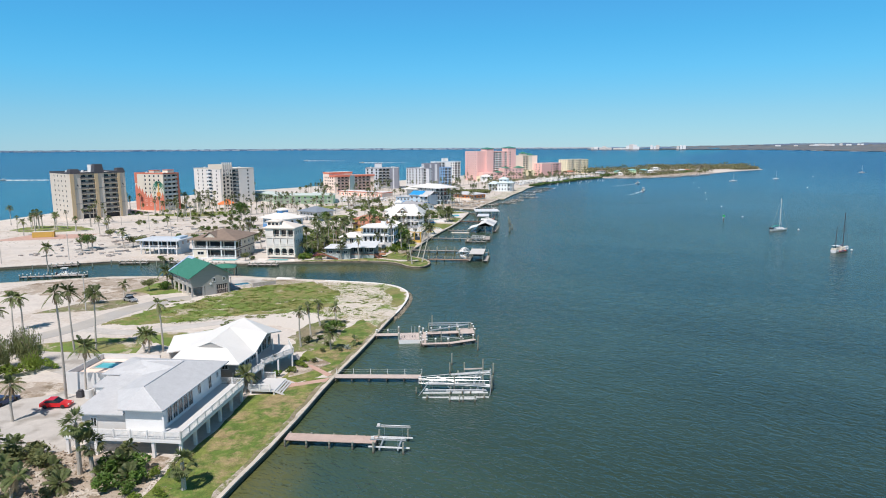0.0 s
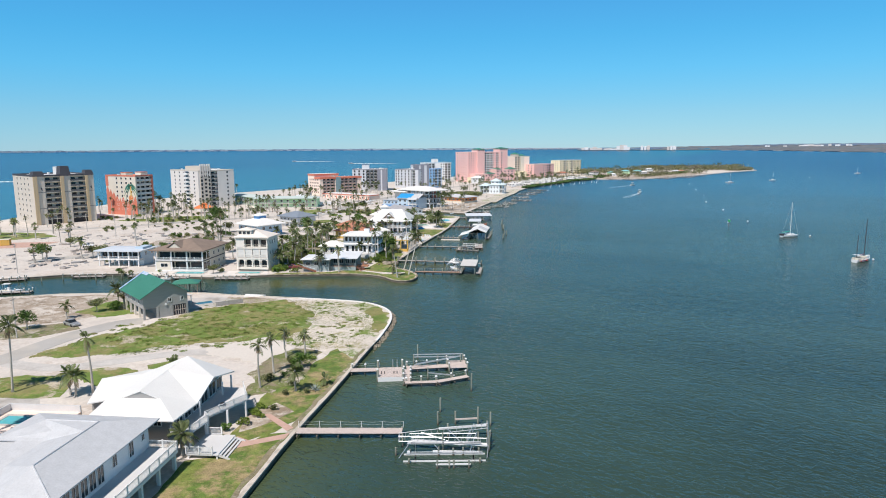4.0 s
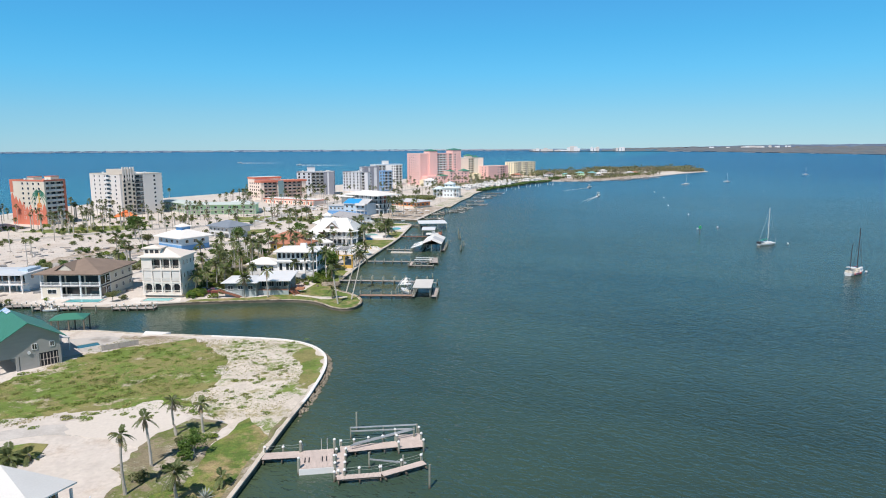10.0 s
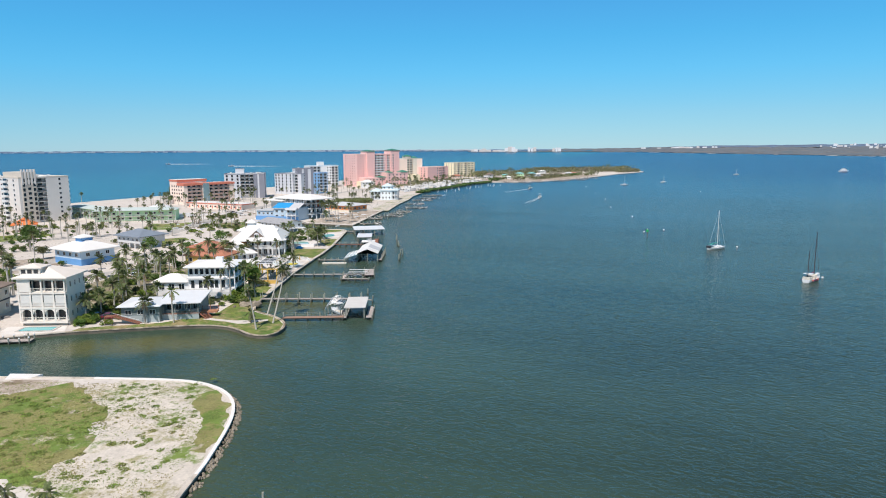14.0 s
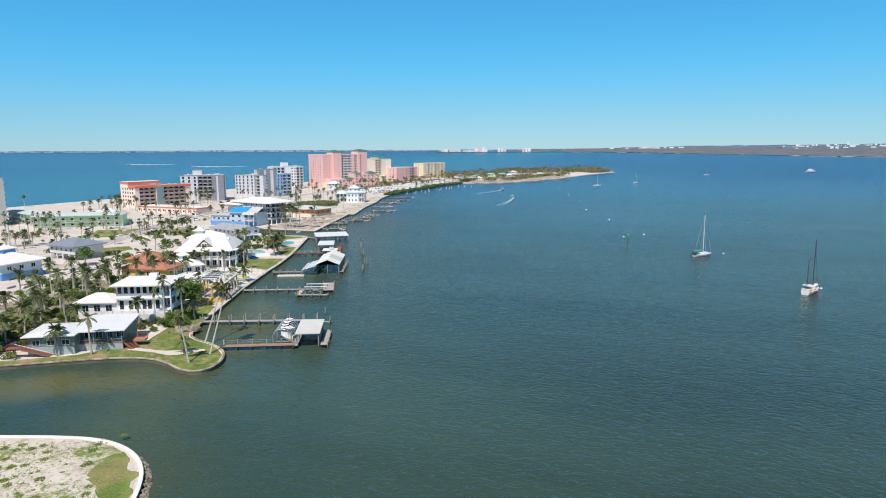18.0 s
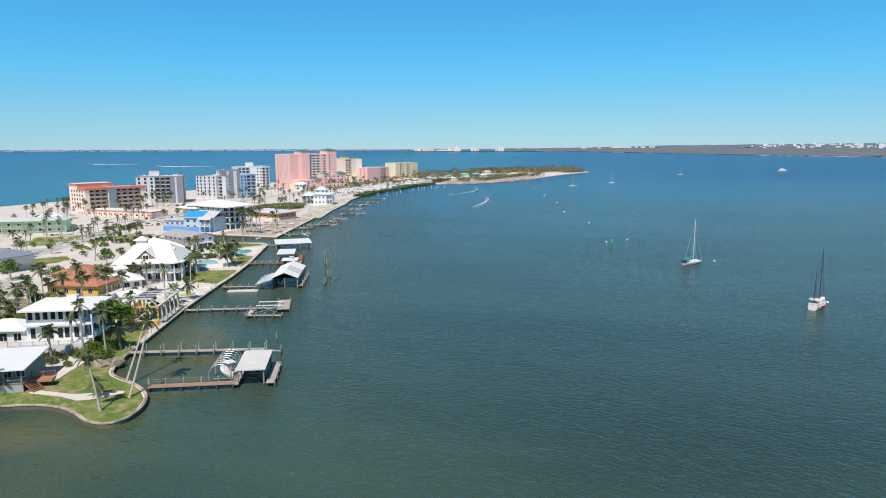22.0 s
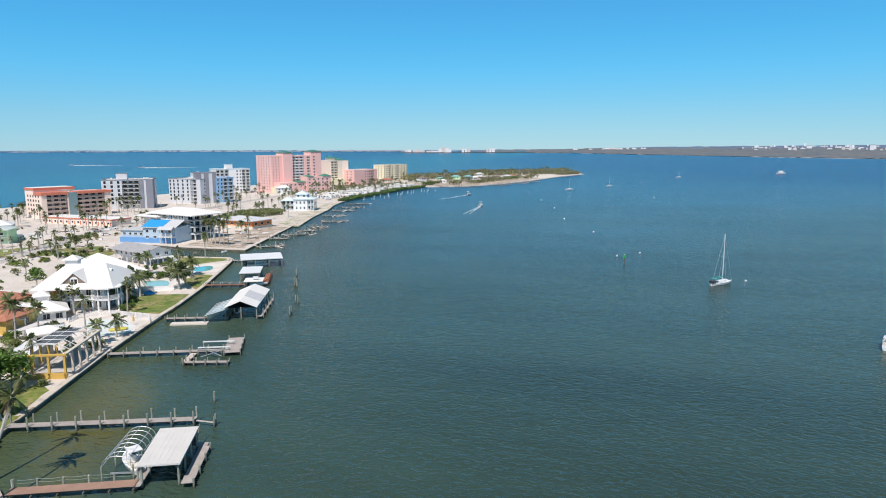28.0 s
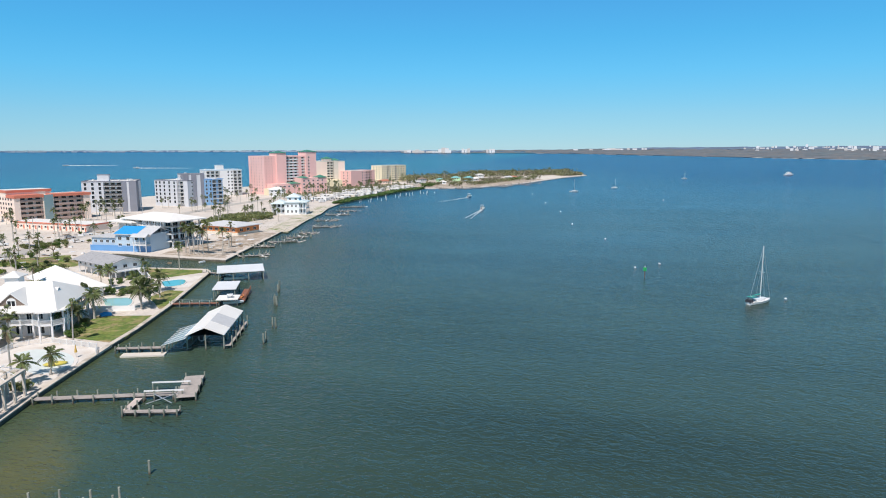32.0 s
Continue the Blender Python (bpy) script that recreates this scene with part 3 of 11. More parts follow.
def wall_strip(line, inner, outer, z0, z1):
    """A wall of rectangular section along a line; inner to its left, outer to its right."""
    sh, n = Shape(), len(line)
    sides = []
    for i, p in enumerate(line):
        a, b = line[max(i - 1, 0)], line[min(i + 1, n - 1)]
        dx, dy = b[0] - a[0], b[1] - a[1]
        s = math.hypot(dx, dy) or 1
        sides.append(((p[0] - dy / s * inner, p[1] + dx / s * inner), (p[0] + dy / s * outer, p[1] - dx / s * outer)))
    for (a, b), (c, d) in zip(sides, sides[1:]):
        sh.solid([(*a, z0), (*b, z0), (*d, z0), (*c, z0), (*a, z1), (*b, z1), (*d, z1), (*c, z1)],
                 [(3, 2, 1, 0), (4, 5, 6, 7), (1, 2, 6, 5), (3, 0, 4, 7), (0, 1, 5, 4), (2, 3, 7, 6)])
    return sh


WALLCAP = surf("seawall_cap", (0.60, 0.54, 0.46), 0.85, 0.16, 0.5, 7.0, 0.3, other=(0.38, 0.34, 0.28), share=0.28, oscale=0.35)
WALLSIDE = surf("seawall_face", (0.15, 0.13, 0.10), 0.9, 0.2, 0.5, 6.0, 0.4, other=(0.10, 0.09, 0.07), share=0.4, oscale=0.4)


WHITECAP = surf("whitewashed_cap", (0.80, 0.78, 0.74), 0.8, 0.08, 0.5, 7.0, 0.2)


def seawall(name, line, cap, label, top=None):
    w = thing(name, 0, 0, 0, 0, label, "seawall", kind="structure")
    part("face", wall_strip(line, 0.1, 0.12, -1.5, G - 0.05), WALLSIDE, w)
    part("cap", wall_strip(line, cap, 0.22, G - 0.05, G + 0.16), top or WALLCAP, w)


BEND = next(i for i, p in enumerate(near_line) if p[1] > 153)
seawall("seawall_south", near_line[:BEND + 1], 0.38, "pale concrete seawall with a flat cap along the bay")
seawall("seawall_bend", near_line[BEND:], 0.3, "bright white new cap on the curved seawall", WHITECAP)
seawall("seawall_canal_south", CANAL_SOUTH, 0.35, "low concrete seawall along the canal")
seawall("seawall_canal_north", CANAL_NORTH, 0.45, "concrete seawall along the canal with docks before it")
STONECAP = surf("old_stone_cap", (0.47, 0.40, 0.31), 0.9, 0.3, 0.9, 5.0, 0.6, other=(0.24, 0.19, 0.13), share=0.42, oscale=0.5, bumpd=0.08)
seawall("seawall_point", point_line, 0.25, "curved old stone seawall round the grassy point", STONECAP)
seawall("seawall_middle", MID_WALL, 0.9, "straight pale seawall with a wide walk on its cap")
seawall("seawall_north", north_line, 0.5, "weathered concrete seawall before empty lots")


def patch(name, line, mt, label, z=0.03, category="ground", rag=0.0):
    """A sheet that lies on the ground, with a ragged edge."""
    pts = []
    for i, a in enumerate(line):
        b = line[(i + 1) % len(line)]
        steps = max(1, int(math.hypot(b[0] - a[0], b[1] - a[1]) / (2.0 if rag < 1 else 0.7))) if rag else 1
        for k in range(steps):
            x, y = a[0] + (b[0] - a[0]) * k / steps, a[1] + (b[1] - a[1]) * k / steps
            d = noise.noise_vector((x * 0.4, y * 0.4, 3.1)) * rag
            if rag >= 1:
                d += noise.noise_vector((x * 0.12, y * 0.12, 5.1)) * rag * 1.5 + noise.noise_vector((x * 1.3, y * 1.3, 8.1)) * rag * 0.5
            pts.append((x + d.x, y + d.y))
    return tagged(part(name, Shape().prism(pts, G - 0.3, G + z, bottom=False), mt), label, category, kind="structure")


def inset(line, d, y0=-1e9, y1=1e9):
    """The points of a shore line, moved inland by d, between two distances up the island."""
    out = []
    for i, p in enumerate(line):
        a, b = line[max(i - 1, 0)], line[min(i + 1, len(line) - 1)]
        s = math.hypot(b[0] - a[0], b[1] - a[1]) or 1
        if y0 <= p[1] <= y1:
            out.append((p[0] - (b[1] - a[1]) / s * d, p[1] + (b[0] - a[0]) / s * d))
    return out


# near lot
patch("lawn_south", [(-60, -60), (-40, 40), (-36.5, 66), (-35.5, 80), (-33.6, 90), (-32.8, 104), (-28.5, 105.5), (-24, 112), (-21.0, 112.5)] + inset(near_line, 0.7, -200, 112)[::-1], LAWN, "mown green lawn with brown patches by the seawall", 0.035, "lawn", 0.5)
patch("lawn_middle", [(-30, 106), (-23, 113)] + inset(near_line, 0.8, 114, 152) + [(-19.5, 153), (-24, 141), (-28.5, 126), (-29, 115)], LAWN, "green lawn beside the seawall", 0.036, "lawn", 0.8)
patch("dirt_palms", [(-31.5, 127), (-26.5, 127.5), (-24, 134), (-23.5, 143), (-24.5, 151), (-28, 153.5), (-31, 149), (-34, 138)], SCRUB, "stained brown dirt and weeds under the palms", 0.055, "dirt", 1.3)
patch("weeds_point", [(-22, 149), (-17.5, 147)] + inset(near_line, 1.6, 148, 198.5) + [(-38, 196.2), (-36, 191), (-30, 185), (-27, 176), (-29, 168), (-31, 161), (-27, 156)], WEEDS, "sandy lot end with scattered weeds", 0.03, "weeds", 1.2)
patch("weeds_edge", inset(near_line, 0.7, 136, 198.5) + inset(near_line, 3.2, 136, 198.5)[::-1], WEEDS, "thin weeds along the inside of the seawall", 0.026, "weeds", 0.2)
patch("weeds_band", [(-81, 149), (-66, 150), (-54, 157), (-44, 158), (-34, 160), (-27, 158), (-25, 166), (-30, 176), (-27, 186), (-34, 192), (-39, 196.6), (-46, 198), (-48, 194), (-58, 190), (-68, 172), (-78, 158)], GREENWEEDS, "rough green grass lot with bare sand", 0.027, "grass", 1.6)
patch("lawn_green_strip", inset(near_line, 0.75, 163, 189) + [(-17, 187), (-15.5, 180), (-14.2, 174), (-14.5, 166)], GREENWEEDS, "narrow green strip inside the seawall", 0.05, "lawn", 1.1)
patch("lawn_island", [(-86, 134), (-75, 138.6), (-68, 138), (-63.6, 132.4), (-62.8, 127.5), (-67, 126.9), (-79, 128.6), (-88, 130)], GREENWEEDS, "rough grass island between the drives", 0.03, "grass", 0.6)
patch("weeds_drive", [(-66, 141), (-61.6, 143.6), (-56, 140), (-51.8, 135.6), (-55, 133), (-60, 133.6), (-65, 137)], GREENWEEDS, "rough grass and sand island in the drive", 0.05, "grass", 1.0)
patch("weeds_pad", [(-55, 143.5), (-49, 147.2), (-46, 146), (-46, 140.6), (-50, 139.8), (-54, 141.5)], GREENWEEDS, "small green patch round low palms", 0.052, "grass", 0.6)
patch("lawn_west", [(-104, 160), (-88, 163), (-82, 170), (-86, 176), (-97, 172)], SCRUB, "rough grass beside the canal house drive", 0.03, "grass", 0.6)
PALEGRAVEL = surf("pale_gravel", (0.56, 0.53, 0.49), 0.95, 0.14, 0.3, 4.0, 0.4, other=(0.48, 0.45, 0.41), share=0.4, oscale=0.2, ragged=0.7)
road = smooth_line([(-130, 120), (-104, 128), (-90, 138), (-84.5, 149), (-82, 162), (-75, 175), (-70, 176.6)], 2)
tagged(part("road", wall_strip(road, 3.0, 3.0, G - 0.3, G + 0.045), ASPHALT), "pale worn road that bends to the canal", "road", kind="structure")
drive = smooth_line([(-86, 147), (-78, 143.5), (-70, 142), (-61, 146.5), (-50, 152), (-40, 150)], 2)
tagged(part("driveway", wall_strip(drive, 1.9, 1.9, G - 0.3, G + 0.04), PALEGRAVEL), "pale sandy driveway past the white house", "road", kind="structure")
patch("pavement_court", [(-62, 84), (-52, 84), (-52, 104), (-60, 108), (-78, 110), (-80, 90)], CONCRETE, "pale dusty forecourt", 0.025, "pavement", 0.5)
patch("dirt_wall", inset(near_line, 0.5, -40, 158) + inset(near_line, 1.3, -40, 158)[::-1], SCRUB, "worn brown strip behind the seawall cap", 0.043, "dirt", 0.6)
patch("bed_walk", [(-28.4, 112.5), (-25, 115.5), (-21.6, 120.5), (-25, 124), (-28.8, 120)], DIRT, "bare garden bed beside the paver walk", 0.05, "dirt", 0.6)
patch("dirt_canal", [(-57, 202.0), (-46, 200.4), (-40, 198.2), (-45.7, 195.1), (-53.2, 192.5), (-58, 190)], DIRT, "bare brown dirt beside the plunge pool", 0.034, "dirt", 0.5)
patch("dirt_bank", [(-132, 184), (-106, 180), (-92, 184), (-80, 192), (-83, 205.4), (-108, 205), (-124, 200)], DIRT, "trampled brown bank of the canal", 0.022, "dirt", 1.5)
patch("weeds_house", [(-92, 186), (-82, 180), (-76, 184), (-80, 196), (-88, 197)], GREENWEEDS, "ragged grass beside the canal house", 0.03, "grass", 1.2)
patch("dirt_west", [(-100, 172.5), (-87, 177.5), (-80, 186), (-90, 200), (-106, 198)], DIRT, "trampled brown dirt by the canal", 0.026, "dirt", 0.8)
patch("dirt_near", [(-70, 50), (-40, 48), (-37.2, 66), (-36.4, 82), (-46, 83.6), (-54, 86), (-66, 91), (-75, 88)], DIRT, "storm-littered brown dirt", 0.02, "dirt", 0.8)
patch("dirt_forecourt", [(-86, 98), (-66, 105), (-63, 110), (-78, 112), (-92, 108)], DIRT, "brown dirt beside the forecourt", 0.034, "dirt", 0.8)
patch("sand_lot", [(-47, 155), (-35, 161.5), (-31, 158), (-28, 150), (-31, 143), (-38, 146), (-46, 150)], BEACH, "smooth pale sand pad behind the white house", 0.05, "sand", 1.0)
slab = thing("seawall_slab", -52.8, 201.6, G, -4, "flat white concrete slab at the seawall end", "slab", kind="structure")
part("slab", Shape().prism([(0, 0), (4.6, 0.4), (5.6, 2.0), (-0.6, 3.0)], -0.2, 0.2), WHITECAP, slab)
# point across the canal
patch("lawn_modern", [(-21, 262.5), (-13.4, 260.5), (-11.2, 274), (-13.6, 279), (-18, 272)], LAWN, "bright lawn beside the modern house", 0.04, "lawn", 0.5)
patch("lawn_point", inset(point_line, 0.5, 0, 264)[1:] + [(-18, 262), (-22, 246), (-34, 238), (-52, 236.6)], LAWN, "trim green lawn on the rounded point", 0.035, "lawn", 0.3)
patch("path_point", [(-24, 240.5), (-17, 236.5), (-9, 235.8), (-9, 234.6), (-14, 233.2), (-16, 233.2), (-19, 236), (-25, 239.4)], BEACH, "pale sand path across the point", 0.06, "path", 0.3)
patch("lawn_terrace", [(-9.4, 333), (-7.9, 352), (5.9, 349), (3.0, 330), (0.6, 326)], LAWN, "olive-green lawn behind the pool terrace", 0.035, "lawn", 0.3)
patch("lawn_pool_house", [(6.5, 356), (8.2, 356), (11.4, 377), (6, 380), (2, 372)], LAWN, "green lawn behind the seawall", 0.035, "lawn", 0.4)
patch("lawn_inlet", [(-50, 441), (-36, 448), (-29, 444), (-31, 432), (-45, 432)], LAWN, "green lawn at the end of the second canal", 0.035, "lawn", 0.6)
patch("lawn_canal", [(-10, 423), (13.6, 411.6), (14.2, 407), (1.3, 400), (-7, 409.6)], LAWN, "green lawn along the second canal", 0.035, "lawn", 0.4)
patch("lawn_lot", [(48, 512), (60, 560), (71, 595), (82, 640), (92, 668), (80, 665), (62, 612), (48, 560), (36, 520)], WEEDS, "empty lot with thin weeds", 0.03, "weeds", 0.8)
patch("dirt_lots", [(-6, 453), (19, 436.5), (34, 484), (42, 508), (34, 516), (20, 500), (6, 478)], DIRT, "littered bare dirt behind the broken docks", 0.028, "dirt", 1.0)
patch("lawn_golden", [(-76, 380), (-64, 378), (-56, 388), (-60, 398), (-72, 396)], LAWN, "green lawn behind the slate-roofed house", 0.032, "lawn", 1.2)
patch("lawn_lots", [(-62, 440), (-46, 438), (-36, 450), (-40, 462), (-56, 458)], LAWN, "bright green lawn by the second canal", 0.031, "lawn", 1.2)
patch("weeds_motel", [(-92, 436), (-70, 430), (-62, 446), (-66, 466), (-88, 462)], GREENWEEDS, "weedy lot before the motel", 0.028, "weeds", 1.6)
patch("weeds_tower", [(-186, 402), (-150, 392), (-128, 410), (-126, 428), (-160, 424)], GREENWEEDS, "ragged grass before the tall blocks", 0.028, "weeds", 1.6)
patch("weeds_gulf", [(-222, 330), (-196, 320), (-180, 334), (-196, 348), (-222, 350)], GREENWEEDS, "beach grass behind the dune", 0.028, "weeds", 1.6)
patch("dirt_street", [(-128, 300), (-108, 296), (-88, 330), (-96, 352), (-118, 340)], DIRT, "trampled brown yard between houses", 0.024, "dirt", 1.4)
patch("dirt_gardens", [(-60, 244), (-40, 246), (-22, 262), (-24, 300), (-52, 322), (-66, 300), (-70, 262)], SCRUB, "littered brown garden soil under the palms", 0.022, "dirt", 1.6)
patch("court_concrete", [(-82, 122), (-66, 112), (-61.5, 120), (-66, 127.5), (-78, 128.5)], CONCRETE, "pale concrete court behind the pool wall", 0.024, "pavement", 0.4)
drive_garden = smooth_line([(-78, 300), (-64, 312), (-56, 322), (-58, 340), (-70, 352), (-84, 358)], 2)
tagged(part("driveway_garden", wall_strip(drive_garden, 2.6, 2.6, G - 0.3, G + 0.04), ASPHALT), "grey curved driveway behind the golden house", "road", kind="structure")
cross = smooth_line([(-74, 420), (-96, 418), (-130, 400), (-165, 372), (-210, 352)], 2)
tagged(part("street_cross", wall_strip(cross, 3.2, 3.2, G - 0.3, G + 0.042), ASPHALT), "sand-dusted side street to the beach", "road", kind="structure")
street = smooth_line([(-150, 262), (-132, 280), (-110, 310), (-85, 360), (-70, 420), (-62, 480), (-40, 560), (0, 660), (50, 760), (120, 880)], 2)
tagged(part("street", wall_strip(street, 4, 4, G - 0.3, G + 0.045), ASPHALT), "sand-dusted street along the island", "road", kind="structure")


# ---- large buildings: a front along local x, its outside towards -y, and the depth along +y ----
def window_mesh(w, h, frame_mat, pane_mat, t=0.09):
    """A window set into a raised frame, as one skin: outer edge, frame face, reveal and the pane behind it; outside towards -y."""
    o, i, f, r = [(-w / 2, -h / 2), (w / 2, -h / 2), (w / 2, h / 2), (-w / 2, h / 2)], [(-w / 2 + t, -h / 2 + t), (w / 2 - t, -h / 2 + t), (w / 2 - t, h / 2 - t), (-w / 2 + t, h / 2 - t)], -0.1, -0.02
    pts = [(x, 0.02, z) for x, z in o] + [(x, f, z) for x, z in o] + [(x, f, z) for x, z in i] + [(x, r, z) for x, z in i]
    sh = Shape().solid(pts, [(a + k, a + (k + 1) % 4, a + 4 + (k + 1) % 4, a + 4 + k) for a in (0, 4, 8) for k in range(4)])
    sh.f.append((12, 13, 14, 15))
    sh.m.append(1)
    return sh.mesh("window", [frame_mat, pane_mat])


def rail_mesh(w, solid_mat, kind="bars", h=1.05):
    sh = Shape()
    sh.box(0, w, -0.03, 0.03, h - 0.07, h)
    if kind == "solid":
        sh.box(0, w, -0.05, 0.05, 0, h - 0.07)
    else:
        sh.box(0, w, -0.02, 0.02, 0.08, 0.13)
        for k in range(int(w / 0.45) + 1):
            sh.box(min(k * 0.45, w - 0.04), min(k * 0.45, w - 0.04) + 0.04, -0.02, 0.02, 0, h - 0.07)
    return sh.mesh("railing", solid_mat)


MESHES = {}


def shared(key, make):
    if key not in MESHES:
        MESHES[key] = make()
    return MESHES[key]


def face_pose(face, L, D, s, z, off=0.0):
    """The pose of a flat piece on a face of a block of length L and depth D, s metres along that face."""
    if face == "front":
        return pose(s, -off, z)
    if face == "right":
        return pose(L + off, s, z, 0, 0, 90)
    if face == "back":
        return pose(L - s, D + off, z, 0, 0, 180)
    return pose(-off, D - s, z, 0, 0, -90)


def block(name, x, y, turn, label, L, D, floors, storey, ground, bays, wall, trim, accent=None, sides=(), parapet=1.0, roof=WHITEROOF, rail="bars", rails=None, pane=GLASS, core=None, category="apartment building", group=""):
    """A tall building. bays along the front: ('wall', w), ('win', w, n) or ('balc', w); sides: (face, columns, first, last)."""
    b = thing(name, x, y, G, turn, label, category, group)
    H = ground + floors * storey
    at = 0.0
    rails = rails or trim
    for bay in bays:
        w = bay[1]
        if bay[0] == "balc":
            part("wall", Shape().box(at, at + w, 1.7, D, 0, H), wall, b)
            for k in range(floors):
                z = ground + k * storey
                part("balcony_slab", shared(("slab", round(w, 1), trim.name), lambda: Shape().box(0, w, 0.02, 1.7, -0.2, 0).mesh("balcony_slab", trim)), None, b).matrix_basis = pose(at, 0, z)
                put("railing", shared(("rail", round(w, 1), rails.name, rail), lambda: rail_mesh(w - 0.1, rails, rail)), b, pose(at + 0.05, 0.1, z))
                n = max(1, int(w / 3.6))
                for j in range(n):
                    put("sliding_door", shared(("slide", pane.name), lambda: window_mesh(2.6, 2.2, trim, pane)), b, pose(at + (j + 0.5) * w / n, 1.7, z + 1.15))
            part("band", Shape().box(at, at + w, 0.0, 1.7, H - 0.25, H), trim, b)
        else:
            part("wall", Shape().box(at, at + w, 0, D, 0, H), wall, b) if bay[0] != "accent" else None
            if bay[0] == "accent":
                sh = Shape().box(at, at + w, -0.35, D * 0.5, 0, H + bay[2])
                part("pier", sh, accent, b)
                part("wall", Shape().box(at, at + w, D * 0.5, D, 0, H), wall, b)
            if bay[0] == "win":
                ww = bay[3] if len(bay) > 3 else 1.5
                hh = bay[4] if len(bay) > 4 else 1.4
                for k in range(floors):
                    for j in range(bay[2]):
                        put("window", shared(("win", ww, hh, trim.name, pane.name), lambda: window_mesh(ww, hh, trim, pane)), b, pose(at + (j + 0.5) * w / bay[2], 0, ground + k * storey + 1.5))
        at += w
    for face, cols, first, last in sides:
        span = D if face in ("left", "right") else L
        for k in range(floors):
            for j in range(cols):
                s = first + (last - first) * (j + 0.5) / cols
                put("window", shared(("win", 1.5, 1.4, trim.name, pane.name), lambda: window_mesh(1.5, 1.4, trim, pane)), b, face_pose(face, L, D, s, ground + k * storey + 1.5))
    t = 0.35
    for x0, x1, y0, y1 in ((-0.1, L + 0.1, -0.1, t), (-0.1, L + 0.1, D - t, D + 0.1), (-0.1, t, t, D - t), (L - t, L + 0.1, t, D - t)):
        part("parapet", Shape().box(x0, x1, y0, y1, H, H + parapet), accent or trim, b)
    part("roof", Shape().box(t, L - t, t, D - t, H, H + 0.15), roof, b)
    for cx, cy, cw, cd, ch in core or ():
        part("stair_tower", Shape().box(cx, cx + cw, cy, cy + cd, H + 0.15, H + ch), wall, b)
        part("tower_cap", Shape().box(cx - 0.15, cx + cw + 0.15, cy - 0.15, cy + cd + 0.15, H + ch, H + ch + 0.4), accent or trim, b)
    for k in range(int(L * D / 130)):
        ux, uy = random.uniform(2, L - 3), random.uniform(2, D - 3)
        part("roof_unit", shared(("unit", 0), lambda: Shape().box(0, 1.3, 0, 1.1, 0, 1.0).box(0.15, 1.15, 0.15, 0.95, 1.0, 1.12).mesh("roof_unit", PALEGREY)), None, b).matrix_basis = pose(ux, uy, H + 0.15, 0, 0, random.uniform(0, 90))
    return b


# beige tower with dark parapets
def mansard(x0, x1, y0, y1, z, hh, lean=0.8):
    """A steep dark cap whose faces lean inwards."""
    return Shape().solid([(x0, y0, z), (x1, y0, z), (x1, y1, z), (x0, y1, z), (x0 + lean, y0 + lean, z + hh), (x1 - lean, y0 + lean, z + hh), (x1 - lean, y1 - lean, z + hh), (x0 + lean, y1 - lean, z + hh)],
                         [(3, 2, 1, 0), (4, 5, 6, 7), (0, 1, 5, 4), (1, 2, 6, 5), (2, 3, 7, 6), (3, 0, 4, 7)])


TAN = surf("tan_stucco", (0.56, 0.43, 0.27), 0.85, 0.07, 0.2, 6.0, 0.15)
a = block("condo_tower", -217, 380.5, 47, "beige eight-storey condo tower with charcoal mansard caps and deep balconies", 31, 36, 8, 2.95, 3.0,
          [("wall", 5.6), ("balc", 8), ("wall", 5), ("balc", 8), ("wall", 4.4)], BEIGE, CREAM, CHARCOAL, [("left", 4, 5, 31)], 0.9, PALEGREY, "solid", BALCONY)
for x0, x1, hh in ((-0.2, 5.8, 2.7), (13.2, 19.0, 5.4), (26.2, 31.2, 2.9)):
    part("mansard_cap", mansard(x0, x1, -0.5, 5.6, 26.65, hh), CHARCOAL, a, "charcoal mansard cap")
part("lift_house", Shape().box(13.6, 18.4, 5.4, 11, 26.7, 31.6), PALEGREY, a)
for x0, x1 in ((-0.15, 1.9), (13.4, 15.2), (26.4, 27.8)):
    part("column", Shape().box(x0, x1, -0.6, 0.05, 0, 26.6), TAN, a, "tan painted column")
for z in (8.9, 17.75):
    for x0, x1 in ((1.95, 5.6), (15.25, 18.6), (27.85, 31.0)):
        part("joint_band", Shape().box(x0, x1, -0.06, 0.03, z, z + 0.18), CHARCOAL, a)
for x0, x1 in ((2.2, 5.4), (28, 30.8)):
    xm = (x0 + x1) / 2
    part("wall_ornament", Shape().solid([(xm - 0.5, y, 19.6 + 0.3) for y in (-0.1, 0.02)] + [(xm + 0.1, y, 20.6) for y in (-0.1, 0.02)] + [(xm + 0.45, y, 18.6) for y in (-0.1, 0.02)], [(0, 2, 4), (5, 3, 1), (0, 1, 3, 2), (2, 3, 5, 4), (4, 5, 1, 0)]), CHARCOAL, a)
# dark panels on the solid wall paint the shade inside the open parking
for x0 in (5.6, 18.6):
    part("garage_opening", Shape().box(x0, x0 + 8, 1.55, 1.72, 0, 2.7), DARK, a, "dark panel for the shade of an open parking bay")
# coral tower with a painted palm
a = block("mural_tower", -184.5, 431, 64, "cream and coral condo tower with a large painted palm mural", 13, 27, 8, 2.75, 2.2,
          [("wall", 1), ("balc", 11), ("wall", 1)], CREAM, WHITE, CORAL, [("left", 4, 8, 25)], 0.9, WHITEROOF, "solid", PALEGREY, core=[(1, 9, 5, 5, 2.2), (6, 2, 5, 5, 2.4)])
